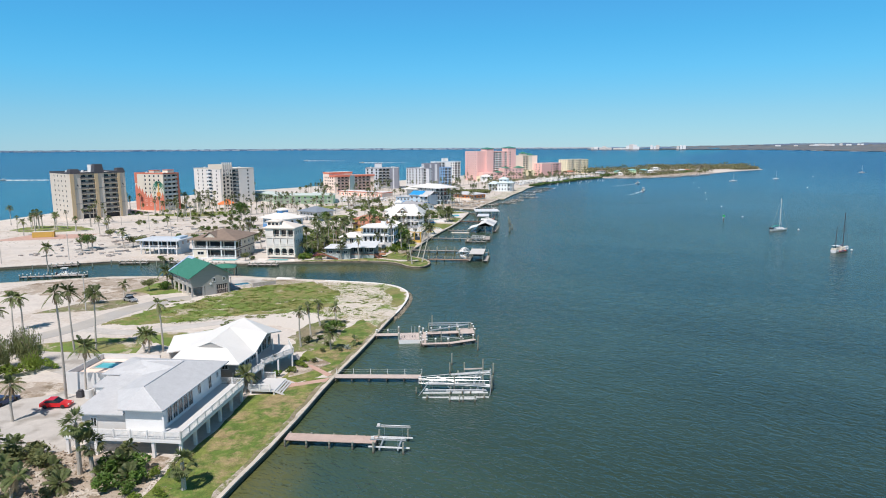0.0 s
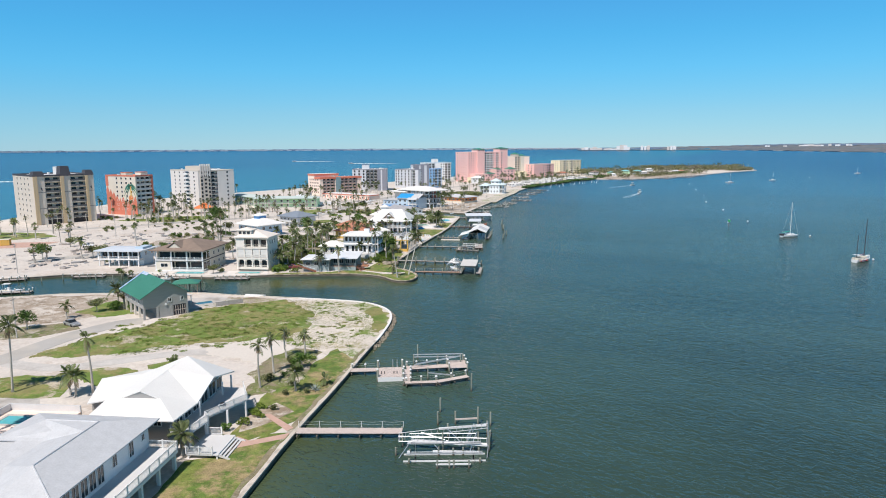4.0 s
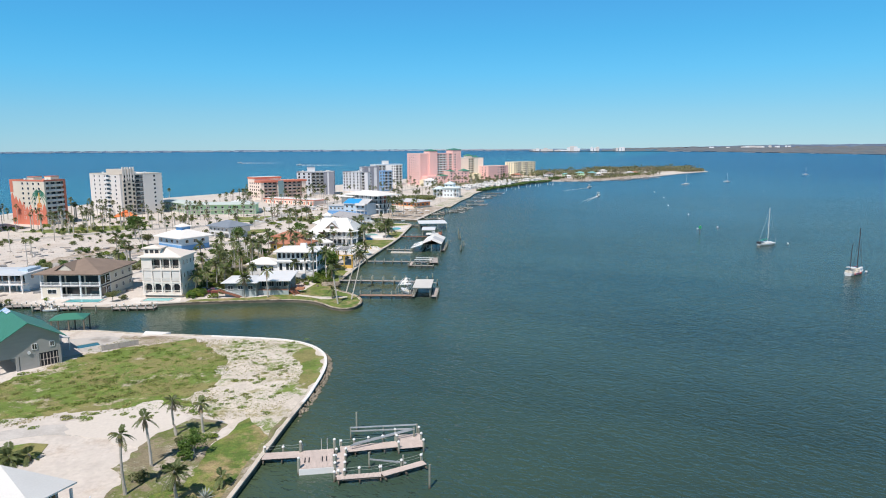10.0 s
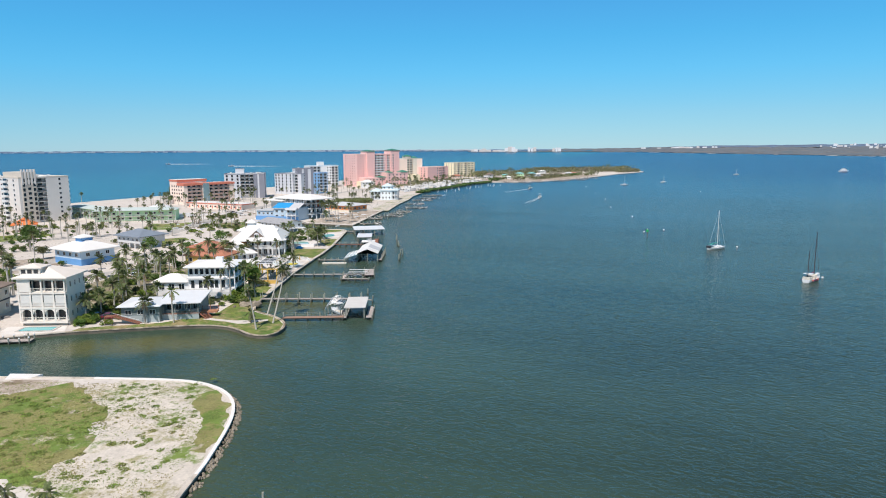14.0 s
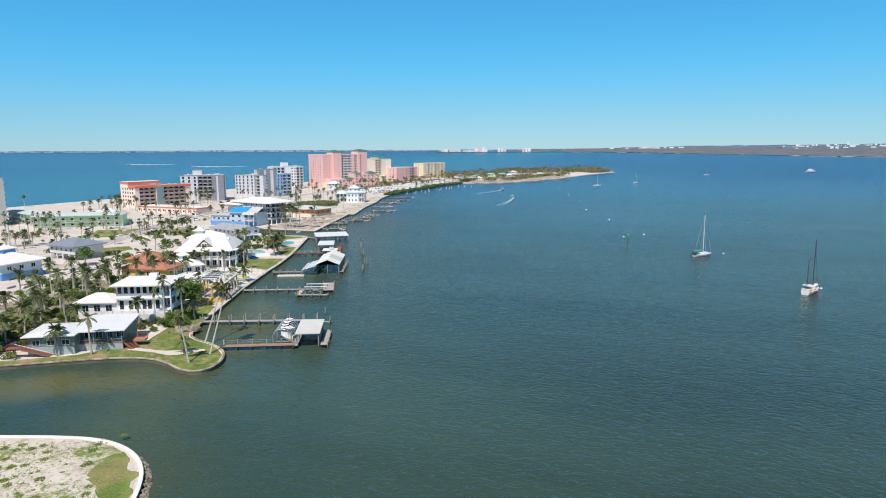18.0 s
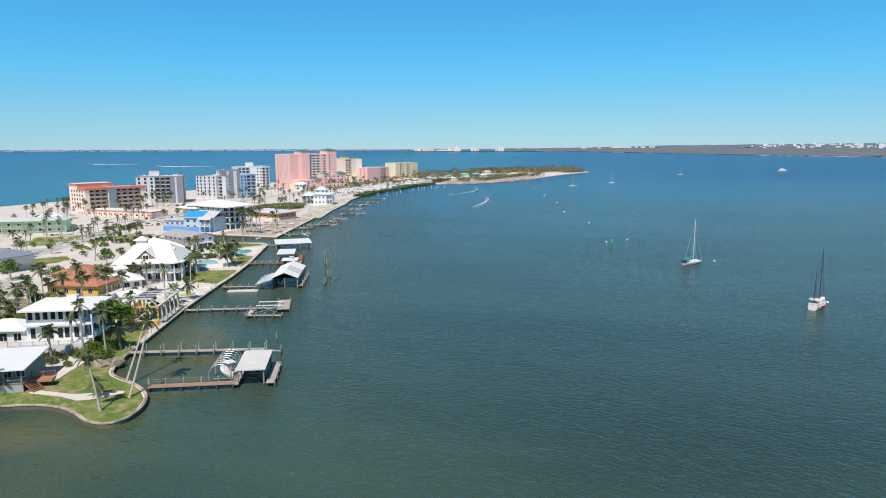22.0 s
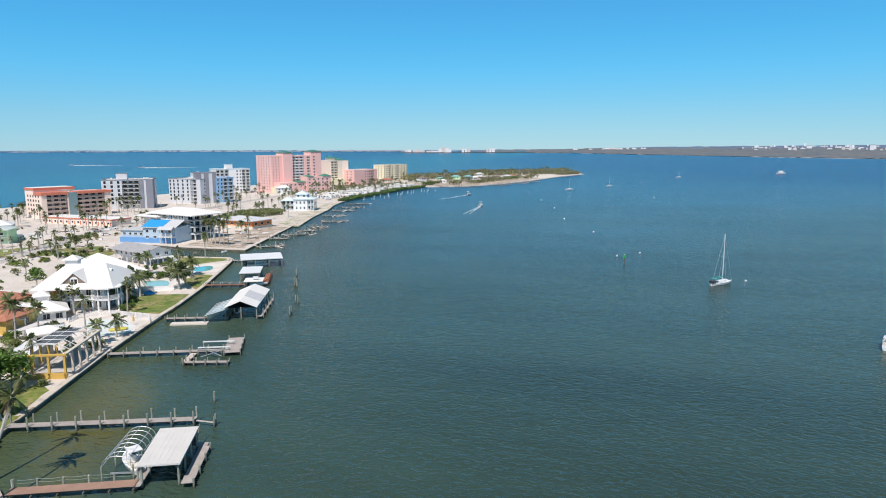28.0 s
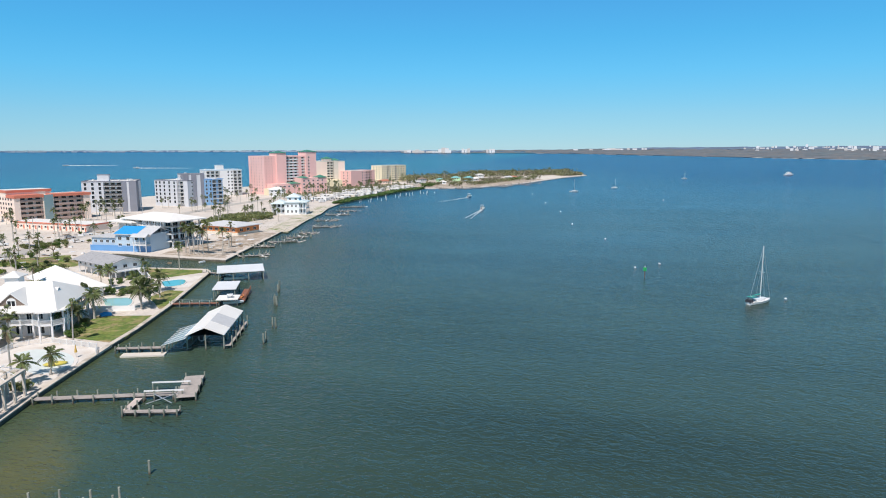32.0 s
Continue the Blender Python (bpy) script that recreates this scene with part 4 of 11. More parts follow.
for k, zt in enumerate((16.5, 14.5, 13, 11, 9, 10, 8, 8.6, 9.4, 10.5)):
    part("mural_flame", Shape().solid([(x, y, z) for x in (-0.06, 0.0) for y, z in ((27 - 2.7 * k, 0), (27 - 2.7 * k, zt - 1.0), (25.6 - 2.7 * k, zt + 1.6), (24.3 - 2.7 * k, zt - 1.8), (24.3 - 2.7 * k, 0))], [(0, 1, 2, 3, 4), (9, 8, 7, 6, 5)] + [(i, 5 + i, 5 + (i + 1) % 5, (i + 1) % 5) for i in range(5)]), CORAL, a, "coral painted flame")
part("mural_border", Shape().box(-0.07, -0.01, 24.6, 27.02, 18, 24.2), CORAL, a)
part("coral_pier", Shape().box(11.8, 13.1, -0.2, 0.6, 0, 24.4), CORAL, a)
part("green_pier", Shape().box(12.9, 13.15, 0.8, 5, 5, 15), GREENROOF, a)
part("mural_fruit", Shape().ball(-0.05, 4.9, 10.9, 0.05, 2.0, 1.7, 12, 6), ORANGE, a)
part("mural_stem", Shape().box(-0.1, -0.06, 4.2, 5.2, 12, 18), GOLD, a)
leaf = Shape()
for k in range(11):
    an = radians(-40 + k * 26)
    for q in range(4):
        y0, z0 = 4.8 + math.cos(an) * q * 1.55, 18.0 + math.sin(an) * q * 1.4 - 0.3 * q * q
        y1, z1 = 4.8 + math.cos(an) * (q + 1) * 1.55, 18.0 + math.sin(an) * (q + 1) * 1.4 - 0.3 * (q + 1) ** 2
        wd = 0.95 - q * 0.2
        leaf.face([(-0.09, y0, z0 - wd), (-0.09, y0, z0 + wd), (-0.09, y1, z1 + wd * 0.7), (-0.09, y1, z1 - wd * 0.7)])
part("mural_leaf", leaf, GREENROOF, a, "green painted fronds")
STONE = surf("pale_stone_stucco", (0.72, 0.68, 0.64), 0.85, 0.06, 0.2, 6.0, 0.1)
# white tower
a = block("condo_tower", -162.5, 478, 49, "white nine-storey condo tower with a ribbed stair tower and stacked balconies", 28, 38, 9, 2.72, 1.2,
          [("wall", 1.5), ("accent", 8, 3.4), ("balc", 5.5), ("wall", 2.5), ("win", 10.5, 1)], STONE, WHITE, BEIGE, [("left", 5, 3, 36)], 0.6, WHITEROOF, "solid", BALCONY, core=[(3, 16, 5, 6, 2.4)])
for k in range(9):
    for px0, ww, hh in ((2.6, 1.5, 1.9), (5.5, 1.9, 1.5), (8.3, 1.5, 1.9)):
        put("stair_opening", shared(("open", ww), lambda: window_mesh(ww, hh, BEIGE, GLASS, 0.06)), a, pose(px0, -0.35, 2.8 + 2.72 * k + (0.6 if ww > 1.6 else 0)))
    for px0, side in ((27.9, "right"),):
        put("balcony", shared(("wtb", 0), lambda: Shape().box(0, 1.5, 1.5, 5.5, 0, 0.2).box(1.4, 1.5, 1.5, 5.5, 0.2, 1.2).box(0, 1.4, 1.5, 1.6, 0.2, 1.2).box(0, 1.4, 5.4, 5.5, 0.2, 1.2).mesh("balcony", PALEBLUE)), a, pose(px0, 0, 1.3 + 2.72 * k))
    put("balcony", shared(("wtl", 0), lambda: Shape().box(-1.4, 0, 0, 5, 0, 0.2).box(-1.4, -1.3, 0, 5, 0.2, 1.2).box(-1.3, 0, 0, 0.1, 0.2, 1.2).box(-1.3, 0, 4.9, 5, 0.2, 1.2).mesh("balcony", WHITE)), a, pose(0, 12, 1.3 + 2.72 * k))
    put("balcony_door", shared(("wtd", 0), lambda: window_mesh(4.2, 2.2, WHITE, BLUEGLASS)), a, face_pose("left", 28, 38, 38 - 14.5, 2.6 + 2.72 * k, 0.06))
for q in range(5):
    part("crown_fin", Shape().box(1.6 + 1.7 * q, 2.4 + 1.7 * q, -0.6, 0.4, 22, 30.6), STONE, a)
# low coral-trimmed block
BROWN = surf("brown_balcony", (0.42, 0.31, 0.27), 0.8, 0.1, 0.5, 6.0, 0.1)
a = block("beach_condo", -98, 593, 38, "peach five-storey condo block with coral roof bands and brown balconies", 42, 22, 5, 2.7, 1.2,
          [("wall", 3), ("balc", 12), ("wall", 6), ("balc", 17), ("wall", 4)], PEACH, BROWN, PEACH, [("left", 5, 2, 20)], 0.5, WHITEROOF, "solid", BROWN)
part("coral_band", Shape().box(-0.3, 15.5, -0.6, 10, 14.2, 15.9), CORAL, a, "coral roof band")
part("coral_band", Shape().box(20.5, 42.4, -0.6, 9, 14.2, 15.7), CORAL, a, "coral roof band")
part("glass_stair", Shape().box(15.6, 20.4, -0.7, 1, 1, 15.5), glass("teal_stair_glass", (0.22, 0.32, 0.34), 0.12), a, "pale teal glazed stair")
part("upper_wall", Shape().box(0, 24, 10, 22, 14.8, 17.0), PEACH, a)
part("coral_band", Shape().box(-0.3, 24.3, 9.6, 22.3, 17.0, 18.4), CORAL, a)
part("upper_roof", Shape().box(0.3, 23.7, 10.2, 21.7, 18.4, 18.5), WHITEROOF, a)
# grey pair
SLATEWALL = surf("slate_stucco", (0.60, 0.615, 0.645), 0.85, 0.06, 0.2, 6.0, 0.1)
RIBGREY = surf("dark_rib_stucco", (0.23, 0.24, 0.28), 0.85, 0.08, 0.3, 6.0, 0.1)
SKYBLUE = surf("sky_blue_stucco", (0.22, 0.42, 0.66), 0.8, 0.06, 0.3, 6.0, 0.1)
block("condo_block", -77, 653, 2, "pale grey seven-storey condo block with dark balcony bays", 33, 24, 6, 2.85, 3.0,
      [("win", 13, 3, 1.7, 2.1), ("balc", 11), ("accent", 3, 0), ("wall", 1.5), ("accent", 4.5, 0)], SLATEWALL, WHITE, RIBGREY, [("left", 5, 2, 22)], 0.7, WHITEROOF, "solid", BALCONY, core=[(9, 4, 7, 6, 4.5)])
block("condo_block", -39, 702, -37, "pale grey six-storey condo block with white window hoods", 31, 20, 6, 2.8, 1.8,
      [("win", 7, 2, 1.7, 2.0), ("win", 14, 3, 1.7, 2.0), ("balc", 6), ("wall", 4)], SLATEWALL, WHITE, RIBGREY, [("right", 3, 2, 18), ("left", 4, 2, 18)], 0.6, WHITEROOF)
block("stair_block", -17, 686, 20, "grey slab-sided stair and balcony tower", 15, 16, 7, 2.8, 3.5,
      [("accent", 3.5, 1.0), ("wall", 2), ("accent", 3.5, 0.2), ("wall", 3), ("accent", 3, 1)], SLATEWALL, PALEGREY, RIBGREY, [("left", 3, 2, 14)], 0.7, WHITEROOF)
block("blue_condo", -3, 690, 28, "bright blue narrow condo block with white balconies", 15, 16, 6, 2.9, 1.8,
      [("win", 6, 2, 1.4, 1.7), ("balc", 9)], SKYBLUE, WHITE, BLUE, [("left", 3, 2, 14)], 0.5, WHITEROOF)
block("white_condo", -8, 792, 18, "white stepped condo tower with balconies", 32, 22, 7, 2.95, 2.0,
      [("balc", 12), ("wall", 6), ("win", 6, 2), ("balc", 8)], WHITE, WHITE, PALEBLUE, [("left", 4, 2, 20)], 0.8, WHITEROOF, core=[(10, 2, 6, 7, 4.5)])


# ---- pink hotel and its neighbours ----
def hip_cap(parent, x0, x1, y0, y1, z, rise=1.6):
    part("roof_cap", Shape().hip(x0, x1, y0, y1, z, rise, 0.3), GREENROOF, parent, "green metal hipped cap")


h = block("pink_hotel", 42, 796, 27, "large pink resort hotel with green hipped caps", 54, 30, 12, 2.75, 1.5,
          [("wall", 12), ("wall", 10), ("balc", 14), ("accent", 3, 1.0), ("balc", 4), ("wall", 11)], PINK, WHITE, PINK, [("left", 5, 3, 28)], 1.0, WHITEROOF, "solid", WHITE, category="hotel")
for k in range(12):
    for j in (2, 5, 8):
        put("window", shared(("win", 0.9, 1.1, PINK.name, GLASS.name), lambda: window_mesh(0.9, 1.1, PINK, GLASS)), h, pose(j, 0, 1.5 + k * 2.75 + 1.5))
part("tower", Shape().box(12, 22, -2, 12, 0, 38.2), PINK, h)
hip_cap(h, 11.4, 22.6, -2.6, 12.6, 38.4)
part("tower", Shape().box(43, 54.4, -2, 12, 0, 39.2), PINK, h)
hip_cap(h, 42.4, 55, -2.6, 12.6, 39.4)
for k in range(11):
    put("window", shared(("win", 1.8, 1.5, WHITE.name, GLASS.name), lambda: window_mesh(1.8, 1.5, WHITE, GLASS)), h, pose(46, -2, 4 + k * 3))
part("front_wing", Shape().box(2, 30, -12, 0, 0, 10), PINK, h)
part("front_wing", Shape().box(-2, 10, -16, -2, 0, 6), YELLOW, h)
part("front_wing", Shape().box(30, 58, -14, -2, 0, 15), PINK, h)
hip_cap(h, 20, 30.6, -12.6, -2, 10.1)
hip_cap(h, 31, 38, -14.6, -4, 15.1)
hip_cap(h, 48, 58.6, -14.6, -4, 15.1, 2.4)
for k in range(4):
    for j in range(5):
        put("window", shared(("win", 1.8, 1.5, WHITE.name, GLASS.name), lambda: window_mesh(1.8, 1.5, WHITE, GLASS)), h, pose(33 + 5 * j, -14, 3 + k * 3.1))
for j in range(6):
    put("window", shared(("win", 1.8, 1.5, WHITE.name, GLASS.name), lambda: window_mesh(1.8, 1.5, WHITE, GLASS)), h, pose(5 + 4.4 * j, -12, 7.6))
y = block("peach_hotel", 97, 885, 18, "peach hotel wing with dark balcony column and green caps", 34, 26, 9, 2.9, 2.0,
          [("wall", 8), ("wall", 5), ("balc", 8), ("accent", 5, 1.0), ("wall", 8)], PEACH, CREAM, CREAM, [("left", 4, 3, 24)], 0.8, WHITEROOF, "solid", CREAM, category="hotel")
part("tower", Shape().box(12.5, 21, 6, 14, 28, 31.5), PEACH, y)
hip_cap(y, 11.5, 22, 5, 15, 31.5, 2.2)
hip_cap(y, 20.5, 27, -0.8, 8, 29.8, 2.0)
part("front_wing", Shape().box(3, 26, -10, 0, 0, 9), YELLOW, y)
block("pink_annex", 134, 882, 40, "pink five-storey hotel annex", 40, 22, 5, 3.0, 2.5,
      [("wall", 12), ("wall", 5), ("win", 8, 2), ("balc", 10), ("wall", 5)], PINK, WHITE, PINK, [("left", 3, 3, 20)], 0.8, WHITEROOF, "solid", PINK, category="hotel")
block("cream_condo", 187, 982, 36, "pale yellow seven-storey condo slab", 46, 18, 7, 2.75, 1.2,
      [("win", 9, 3), ("balc", 6), ("win", 9, 3), ("balc", 6), ("win", 9, 3), ("win", 7, 2)], YELLOW, CREAM, CREAM, [("left", 3, 2, 16)], 0.8, WHITEROOF, "solid", CREAM)

# ---- motels and low blocks ----
def motel(x, y, turn, L, D, floors, wall, trim, roof_mat, label, flat=True, col=0.0):
    b = thing("motel", x, y, G, turn, label, "motel")
    H = floors * 2.9 + 0.4
    part("wall", Shape().box(0, L, 1.6 if not flat else 0, D, 0, H), wall, b)
    for k in range(floors):
        z = k * 2.9
        n = int(L / 4.2)
        for j in range(n):
            s = (j + 0.3) * L / n
            put("window", shared(("win", 1.6, 1.2, WHITE.name, GLASS.name), lambda: window_mesh(1.6, 1.2, WHITE, GLASS)), b, pose(s, 1.6 if not flat else 0, z + 1.6))
            put("door", shared(("door", trim.name), lambda: Shape().box(-0.45, 0.45, -0.05, 0.02, 0, 2.05).mesh("door", trim)), b, pose(s + 1.6, 1.6 if not flat else 0, z + 0.15))
        for j in range(int(D / 4)):
            put("window", MESHES[("win", 1.6, 1.2, WHITE.name, GLASS.name)], b, face_pose("left", L, D, 2 + j * 4, z + 1.6))
        if not flat:
            part("walkway", Shape().box(0, L, 0, 1.6, z - 0.15, z + 0.05), CONCRETE, b)
            put("railing", shared(("rail", round(L, 1), WHITE.name, "bars"), lambda: rail_mesh(L, WHITE, "bars")), b, pose(0, 0.08, z + 0.05))
    if flat:
        part("trim_band", Shape().box(-0.3, L + 0.3, -0.3, D + 0.3, H - 0.1, H + 0.5), trim, b)
        part("roof", Shape().box(0.2, L - 0.2, 0.2, D - 0.2, H + 0.3, H + 0.62), roof_mat, b)
    else:
        for j in range(int(L / 4) + 1):
            part("post", shared(("post", H), lambda: Shape().box(-0.08, 0.08, 0, 0.16, 0, H).mesh("post", WHITE)), None, b).matrix_basis = pose(min(j * 4.0, L - 0.1), 0.1, 0)
        part("roof", Shape().hip(-0.8, L + 0.8, -0.8, D + 0.8, H + 0.25, 1.3, 0.25), roof_mat, b)
    return b


motel(-92, 570, -36, 52, 13, 1, PEACH, CORAL, WHITEROOF, "low peach motel with a coral roof band")
motel(-125, 479, 1, 44, 12, 2, MINT, MINT, MINTROOF, "mint-green two-storey motel with white walkway rails", False)
motel(-152, 519, -50, 40, 12, 2, MINT, WHITE, MINTROOF, "mint-green two-storey motel wing near the beach", False)


# ---- houses ----
def win(parent, m, w, h, frame=WHITE, pane=GLASS, bars=1):
    """A window with its pane as a part of its own; outside towards -y."""
    key = ("hw", w, h, frame.name, bars)
    def make():
        t, n = 0.09, bars + 1
        xs, zs = [-w / 2], [-h / 2, -h / 2 + t, h / 2 - t, h / 2]
        for k in range(n):
            xs += [-w / 2 + w * k / n + (t if k == 0 else 0.03), -w / 2 + w * (k + 1) / n - (t if k == n - 1 else 0.03)]
        xs.append(w / 2)
        sh = Shape()
        for i in range(len(xs) - 1):
            for j in range(3):
                if j != 1 or i % 2 == 0:
                    sh.box(xs[i], xs[i + 1], -0.1, 0.03, zs[j], zs[j + 1])
        return sh.weld().mesh("window", frame)
    ob = put("window", shared(key, make), parent, m)
    put("pane", shared(("pane", w, h, pane.name), lambda: Shape().box(-w / 2 + 0.06, w / 2 - 0.06, -0.05, 0.02, -h / 2 + 0.06, h / 2 - 0.06).mesh("pane", pane)), ob, Matrix.Identity(4))
    return ob


def post(parent, x, y, z0, z1, s=0.18, mt=WHITE, name="post"):
    return put(name, shared(("post", round(z1 - z0, 2), s, mt.name), lambda: Shape().box(-s, s, -s, s, 0, z1 - z0).mesh("post", mt)), parent, pose(x, y, z0))


def rail(parent, a, b, z, mt=WHITE, h=1.05, step=0.16):
    """A balustrade between two places: posts, top and bottom rails and thin bars."""
    a, b = Vector((a[0], a[1], 0)), Vector((b[0], b[1], 0))
    w = (b - a).length
    def make():
        sh = Shape().box(0, w, -0.05, 0.05, h - 0.08, h).box(0, w, -0.03, 0.03, 0.1, 0.16)
        for k in range(int(w / step)):
            sh.box(k * step + 0.06, k * step + 0.1, -0.02, 0.02, 0.16, h - 0.08)
        n = max(1, round(w / 2.4))
        for k in range(n + 1):
            x = w * k / n
            sh.box(x - 0.08, x + 0.08, -0.08, 0.08, 0, h + 0.12)
        return sh.mesh("railing", mt)
    tagged(put("railing", shared(("hr", round(w, 2), h, mt.name), make), parent, pose(a.x, a.y, z, 0, 0, math.degrees(math.atan2(b.y - a.y, b.x - a.x)))), kind="stuff")


def stairs(parent, x, y, z, turn, w, n, run=0.28, rise=0.18, mt=PALEDECK):
    """Open steps that go down along local +x from a landing at height z."""
    for k in range(n):
        put("step", shared(("step", w, mt.name), lambda: Shape().box(0, 0.3, 0, w, -0.06, 0).mesh("step", mt)), parent, pose(x, y, z, 0, 0, turn) @ pose(k * run, 0, -(k + 1) * rise))
    for s in (0.0, w - 0.08):
        st = Shape().solid([(0, s, -0.35), (0, s + 0.08, -0.35), (0, s + 0.08, -0.02), (0, s, -0.02), (n * run, s, -n * rise - 0.1), (n * run, s + 0.08, -n * rise - 0.1), (n * run, s + 0.08, -n * rise + 0.2), (n * run, s, -n * rise + 0.2)],
                           [(0, 1, 2, 3), (7, 6, 5, 4), (0, 4, 5, 1), (1, 5, 6, 2), (2, 6, 7, 3), (3, 7, 4, 0)])
        part("stringer", st, mt, parent).matrix_basis = pose(x, y, z, 0, 0, turn)


def seams(x0, x1, y0, y1, z0, z1, step, mt, parent, along="y"):
    """Raised seams up a sloping roof plane that rises from z0 to z1 along the given axis."""
    sh = Shape()
    n = int(abs((x1 - x0) if along == "y" else (y1 - y0)) / step)
    for k in range(n):
        if along == "y":
            x = x0 + (k + 0.5) * step
            sh.slab([(x - 0.03, y0, z0 + 0.05), (x + 0.03, y0, z0 + 0.05), (x + 0.03, y1, z1 + 0.05), (x - 0.03, y1, z1 + 0.05)], 0.05)
        else:
            y = y0 + (k + 0.5) * step
            sh.slab([(x0, y - 0.03, z0 + 0.05), (x1, y - 0.03, z1 + 0.05), (x1, y + 0.03, z1 + 0.05), (x0, y + 0.03, z0 + 0.05)], 0.05)
    part("roof_seams", sh, mt, parent)


def pool(name, x, y, z, turn, w, d, label, water=POOL):
    p = thing(name, x, y, z, turn, label, "pool")
    edge = Shape()
    for x0, x1, y0, y1 in ((-0.5, w + 0.5, -0.5, 0), (-0.5, w + 0.5, d, d + 0.5), (-0.5, 0, 0, d), (w, w + 0.5, 0, d)):
        edge.box(x0, x1, y0, y1, 0, 0.12)
    part("coping", edge, CONCRETE, p)
    part("pool_water", Shape().box(0, w, 0, d, 0, 0.06), water, p, "clear turquoise water" if water is POOL else "dark green water")
    return p


# grey-roofed house on posts with a white deck
h = thing("grey_house", -35.0, 81.8, G, -6, "pale stilt house with low grey roof and white deck", "house")
part("wall", Shape().box(-9.2, -3.9, 2.2, 8.0, 2.8, 6.0), WHITE, h)
part("wall", Shape().box(-13.0, -3.9, 8.0, 20.6, 2.8, 6.0), WHITE, h)
part("wall", Shape().box(-19.8, -13.0, 15, 21.8, 0, 6.0), PALEGREY, h)
part("wall", Shape().box(-13.0, -9.2, 3.4, 8.0, 0, 4.8), PALEGREY, h)
part("wall", Shape().box(-16.5, -13.0, 3.4, 15, 0, 4.7), PALEGREY, h)
part("base_wall", Shape().box(-12.5, -6.5, 4.5, 20, 0, 2.6), BEIGE, h, "beige ground-floor wall")
def roof_part(pts, label=""):
    part("roof", Shape().slab(pts, 0.16), GREYROOF, h, label)


A, B, C = (-8.3, 5.6, 7.7), (-8.3, 17.2, 7.6), (-16.2, 18.4, 7.1)
E0, E1, E2, E3 = (-3.1, 1.2, 6.1), (-3.1, 22.2, 6.1), (-9.6, 1.2, 6.1), (-13.8, 8.0, 6.1)
for pts in ([E2, E0, A], [E0, E1, B, A], [E3, E2, A, (-8.3, 14.4, 7.62)], [(-20.6, 14.4, 6.1), (-13.8, 14.4, 6.1), E3, (-8.3, 14.4, 7.62), B, C], [E1, (-20.4, 22.6, 6.1), C, B], [(-20.4, 22.6, 6.1), (-20.6, 14.4, 6.1), C]):
    roof_part(pts, "pale grey shingle roof")
part("roof", Shape().slab([(-17.3, 2.6, 4.7), (-9.8, 2.6, 4.75), (-9.8, 14.6, 6.12), (-17.3, 14.6, 6.12)], 0.16), GREYROOF, h)
part("ridge_cap", Shape().tube([A, B, C], 0.12), GREYROOF, h)
part("ridge_cap", Shape().tube([E0, A], 0.1), GREYROOF, h)
part("dormer", Shape().box(-19.4, -15.6, 11.0, 15.2, 2.8, 5.3), WHITE, h)
part("dormer_roof", Shape().slab([(-19.7, 10.7, 5.4), (-15.4, 10.7, 5.4), (-15.4, 15.3, 5.9), (-19.7, 15.3, 5.9)], 0.12), GREYROOF, h)
win(h, pose(-17.5, 11.0, 4.5), 2.4, 0.8, bars=2)
part("deck", Shape().box(-3.9, 0, -0.2, 20.4, 2.62, 2.8).box(-16.6, -3.9, -0.2, 2.2, 2.62, 2.8), PALEGREY, h, "pale deck boards")
part("deck_beam", Shape().box(-0.25, 0.05, -0.25, 20.45, 2.25, 2.62), WHITE, h)
part("deck_beam", Shape().box(-16.6, -0.25, -0.25, 0.05, 2.25, 2.62), WHITE, h)
for k in range(6):
    post(h, -0.35, 0.3 + 3.95 * k, 0, 2.3, 0.2)
for k in range(1, 5):
    post(h, -4.1 * k, 0.1, 0, 2.3, 0.2)
rail(h, (0, -0.2), (0, 20.4), 2.8)
rail(h, (-16.6, -0.2), (0, -0.2), 2.8)
rail(h, (-16.6, 2.2), (-16.6, -0.2), 2.8)
rail(h, (0, 20.4), (-3.9, 20.4), 2.8)
for k in range(5):
    win(h, pose(-3.9, 4.2 + 1.5 * k, 4.4, 0, 0, 90), 1.3, 2.3, PALEGREY)
win(h, pose(-3.9, 13.0, 4.7, 0, 0, 90), 1.0, 1.6)
win(h, pose(-3.9, 16.5, 4.5, 0, 0, 90), 1.1, 2.1)
win(h, pose(-3.9, 19.2, 4.8, 0, 0, 90), 0.8, 1.0)
win(h, pose(-14.7, 3.4, 3.2), 0.9, 1.4)
post(h, -3.5, 1.9, 2.8, 6.0, 0.14, name="column")
for x0, x1, y0, y1 in ((-31, -19.8, 20.4, 20.65), (-31.2, -31, 20.4, 30.6), (-31, -20, 30.4, 30.6)):
    part("terrace_wall", Shape().box(x0, x1, y0, y1, 0, 3.9), PALEGREY, h, "pale parapet round the raised pool terrace")
part("terrace", Shape().box(-31, -20, 20.65, 30.4, 0, 2.9), PEACH, h, "tan pool terrace")
part("air_unit", Shape().box(-28.6, -27.6, 18.9, 19.9, 0, 1.0).tube([(-28.1, 19.4, 1.0), (-28.1, 19.4, 1.2)], 0.42, 10), CHARCOAL, h)
part("tank", Shape().tube([(-26.4, 19.2, 0), (-26.4, 19.2, 1.5)], 0.7, 12), PALEGREY, h)
x, y = turned(h, -29.6, 25.4)
pool("swimming_pool", x, y, G + 2.9, -6, 4.2, 2.8, "small turquoise pool on the raised terrace")

# white-roofed house with stepped decks
h = thing("white_house", -34.5, 106.4, G, -5, "white-roofed grey stilt house with white balconies", "house")
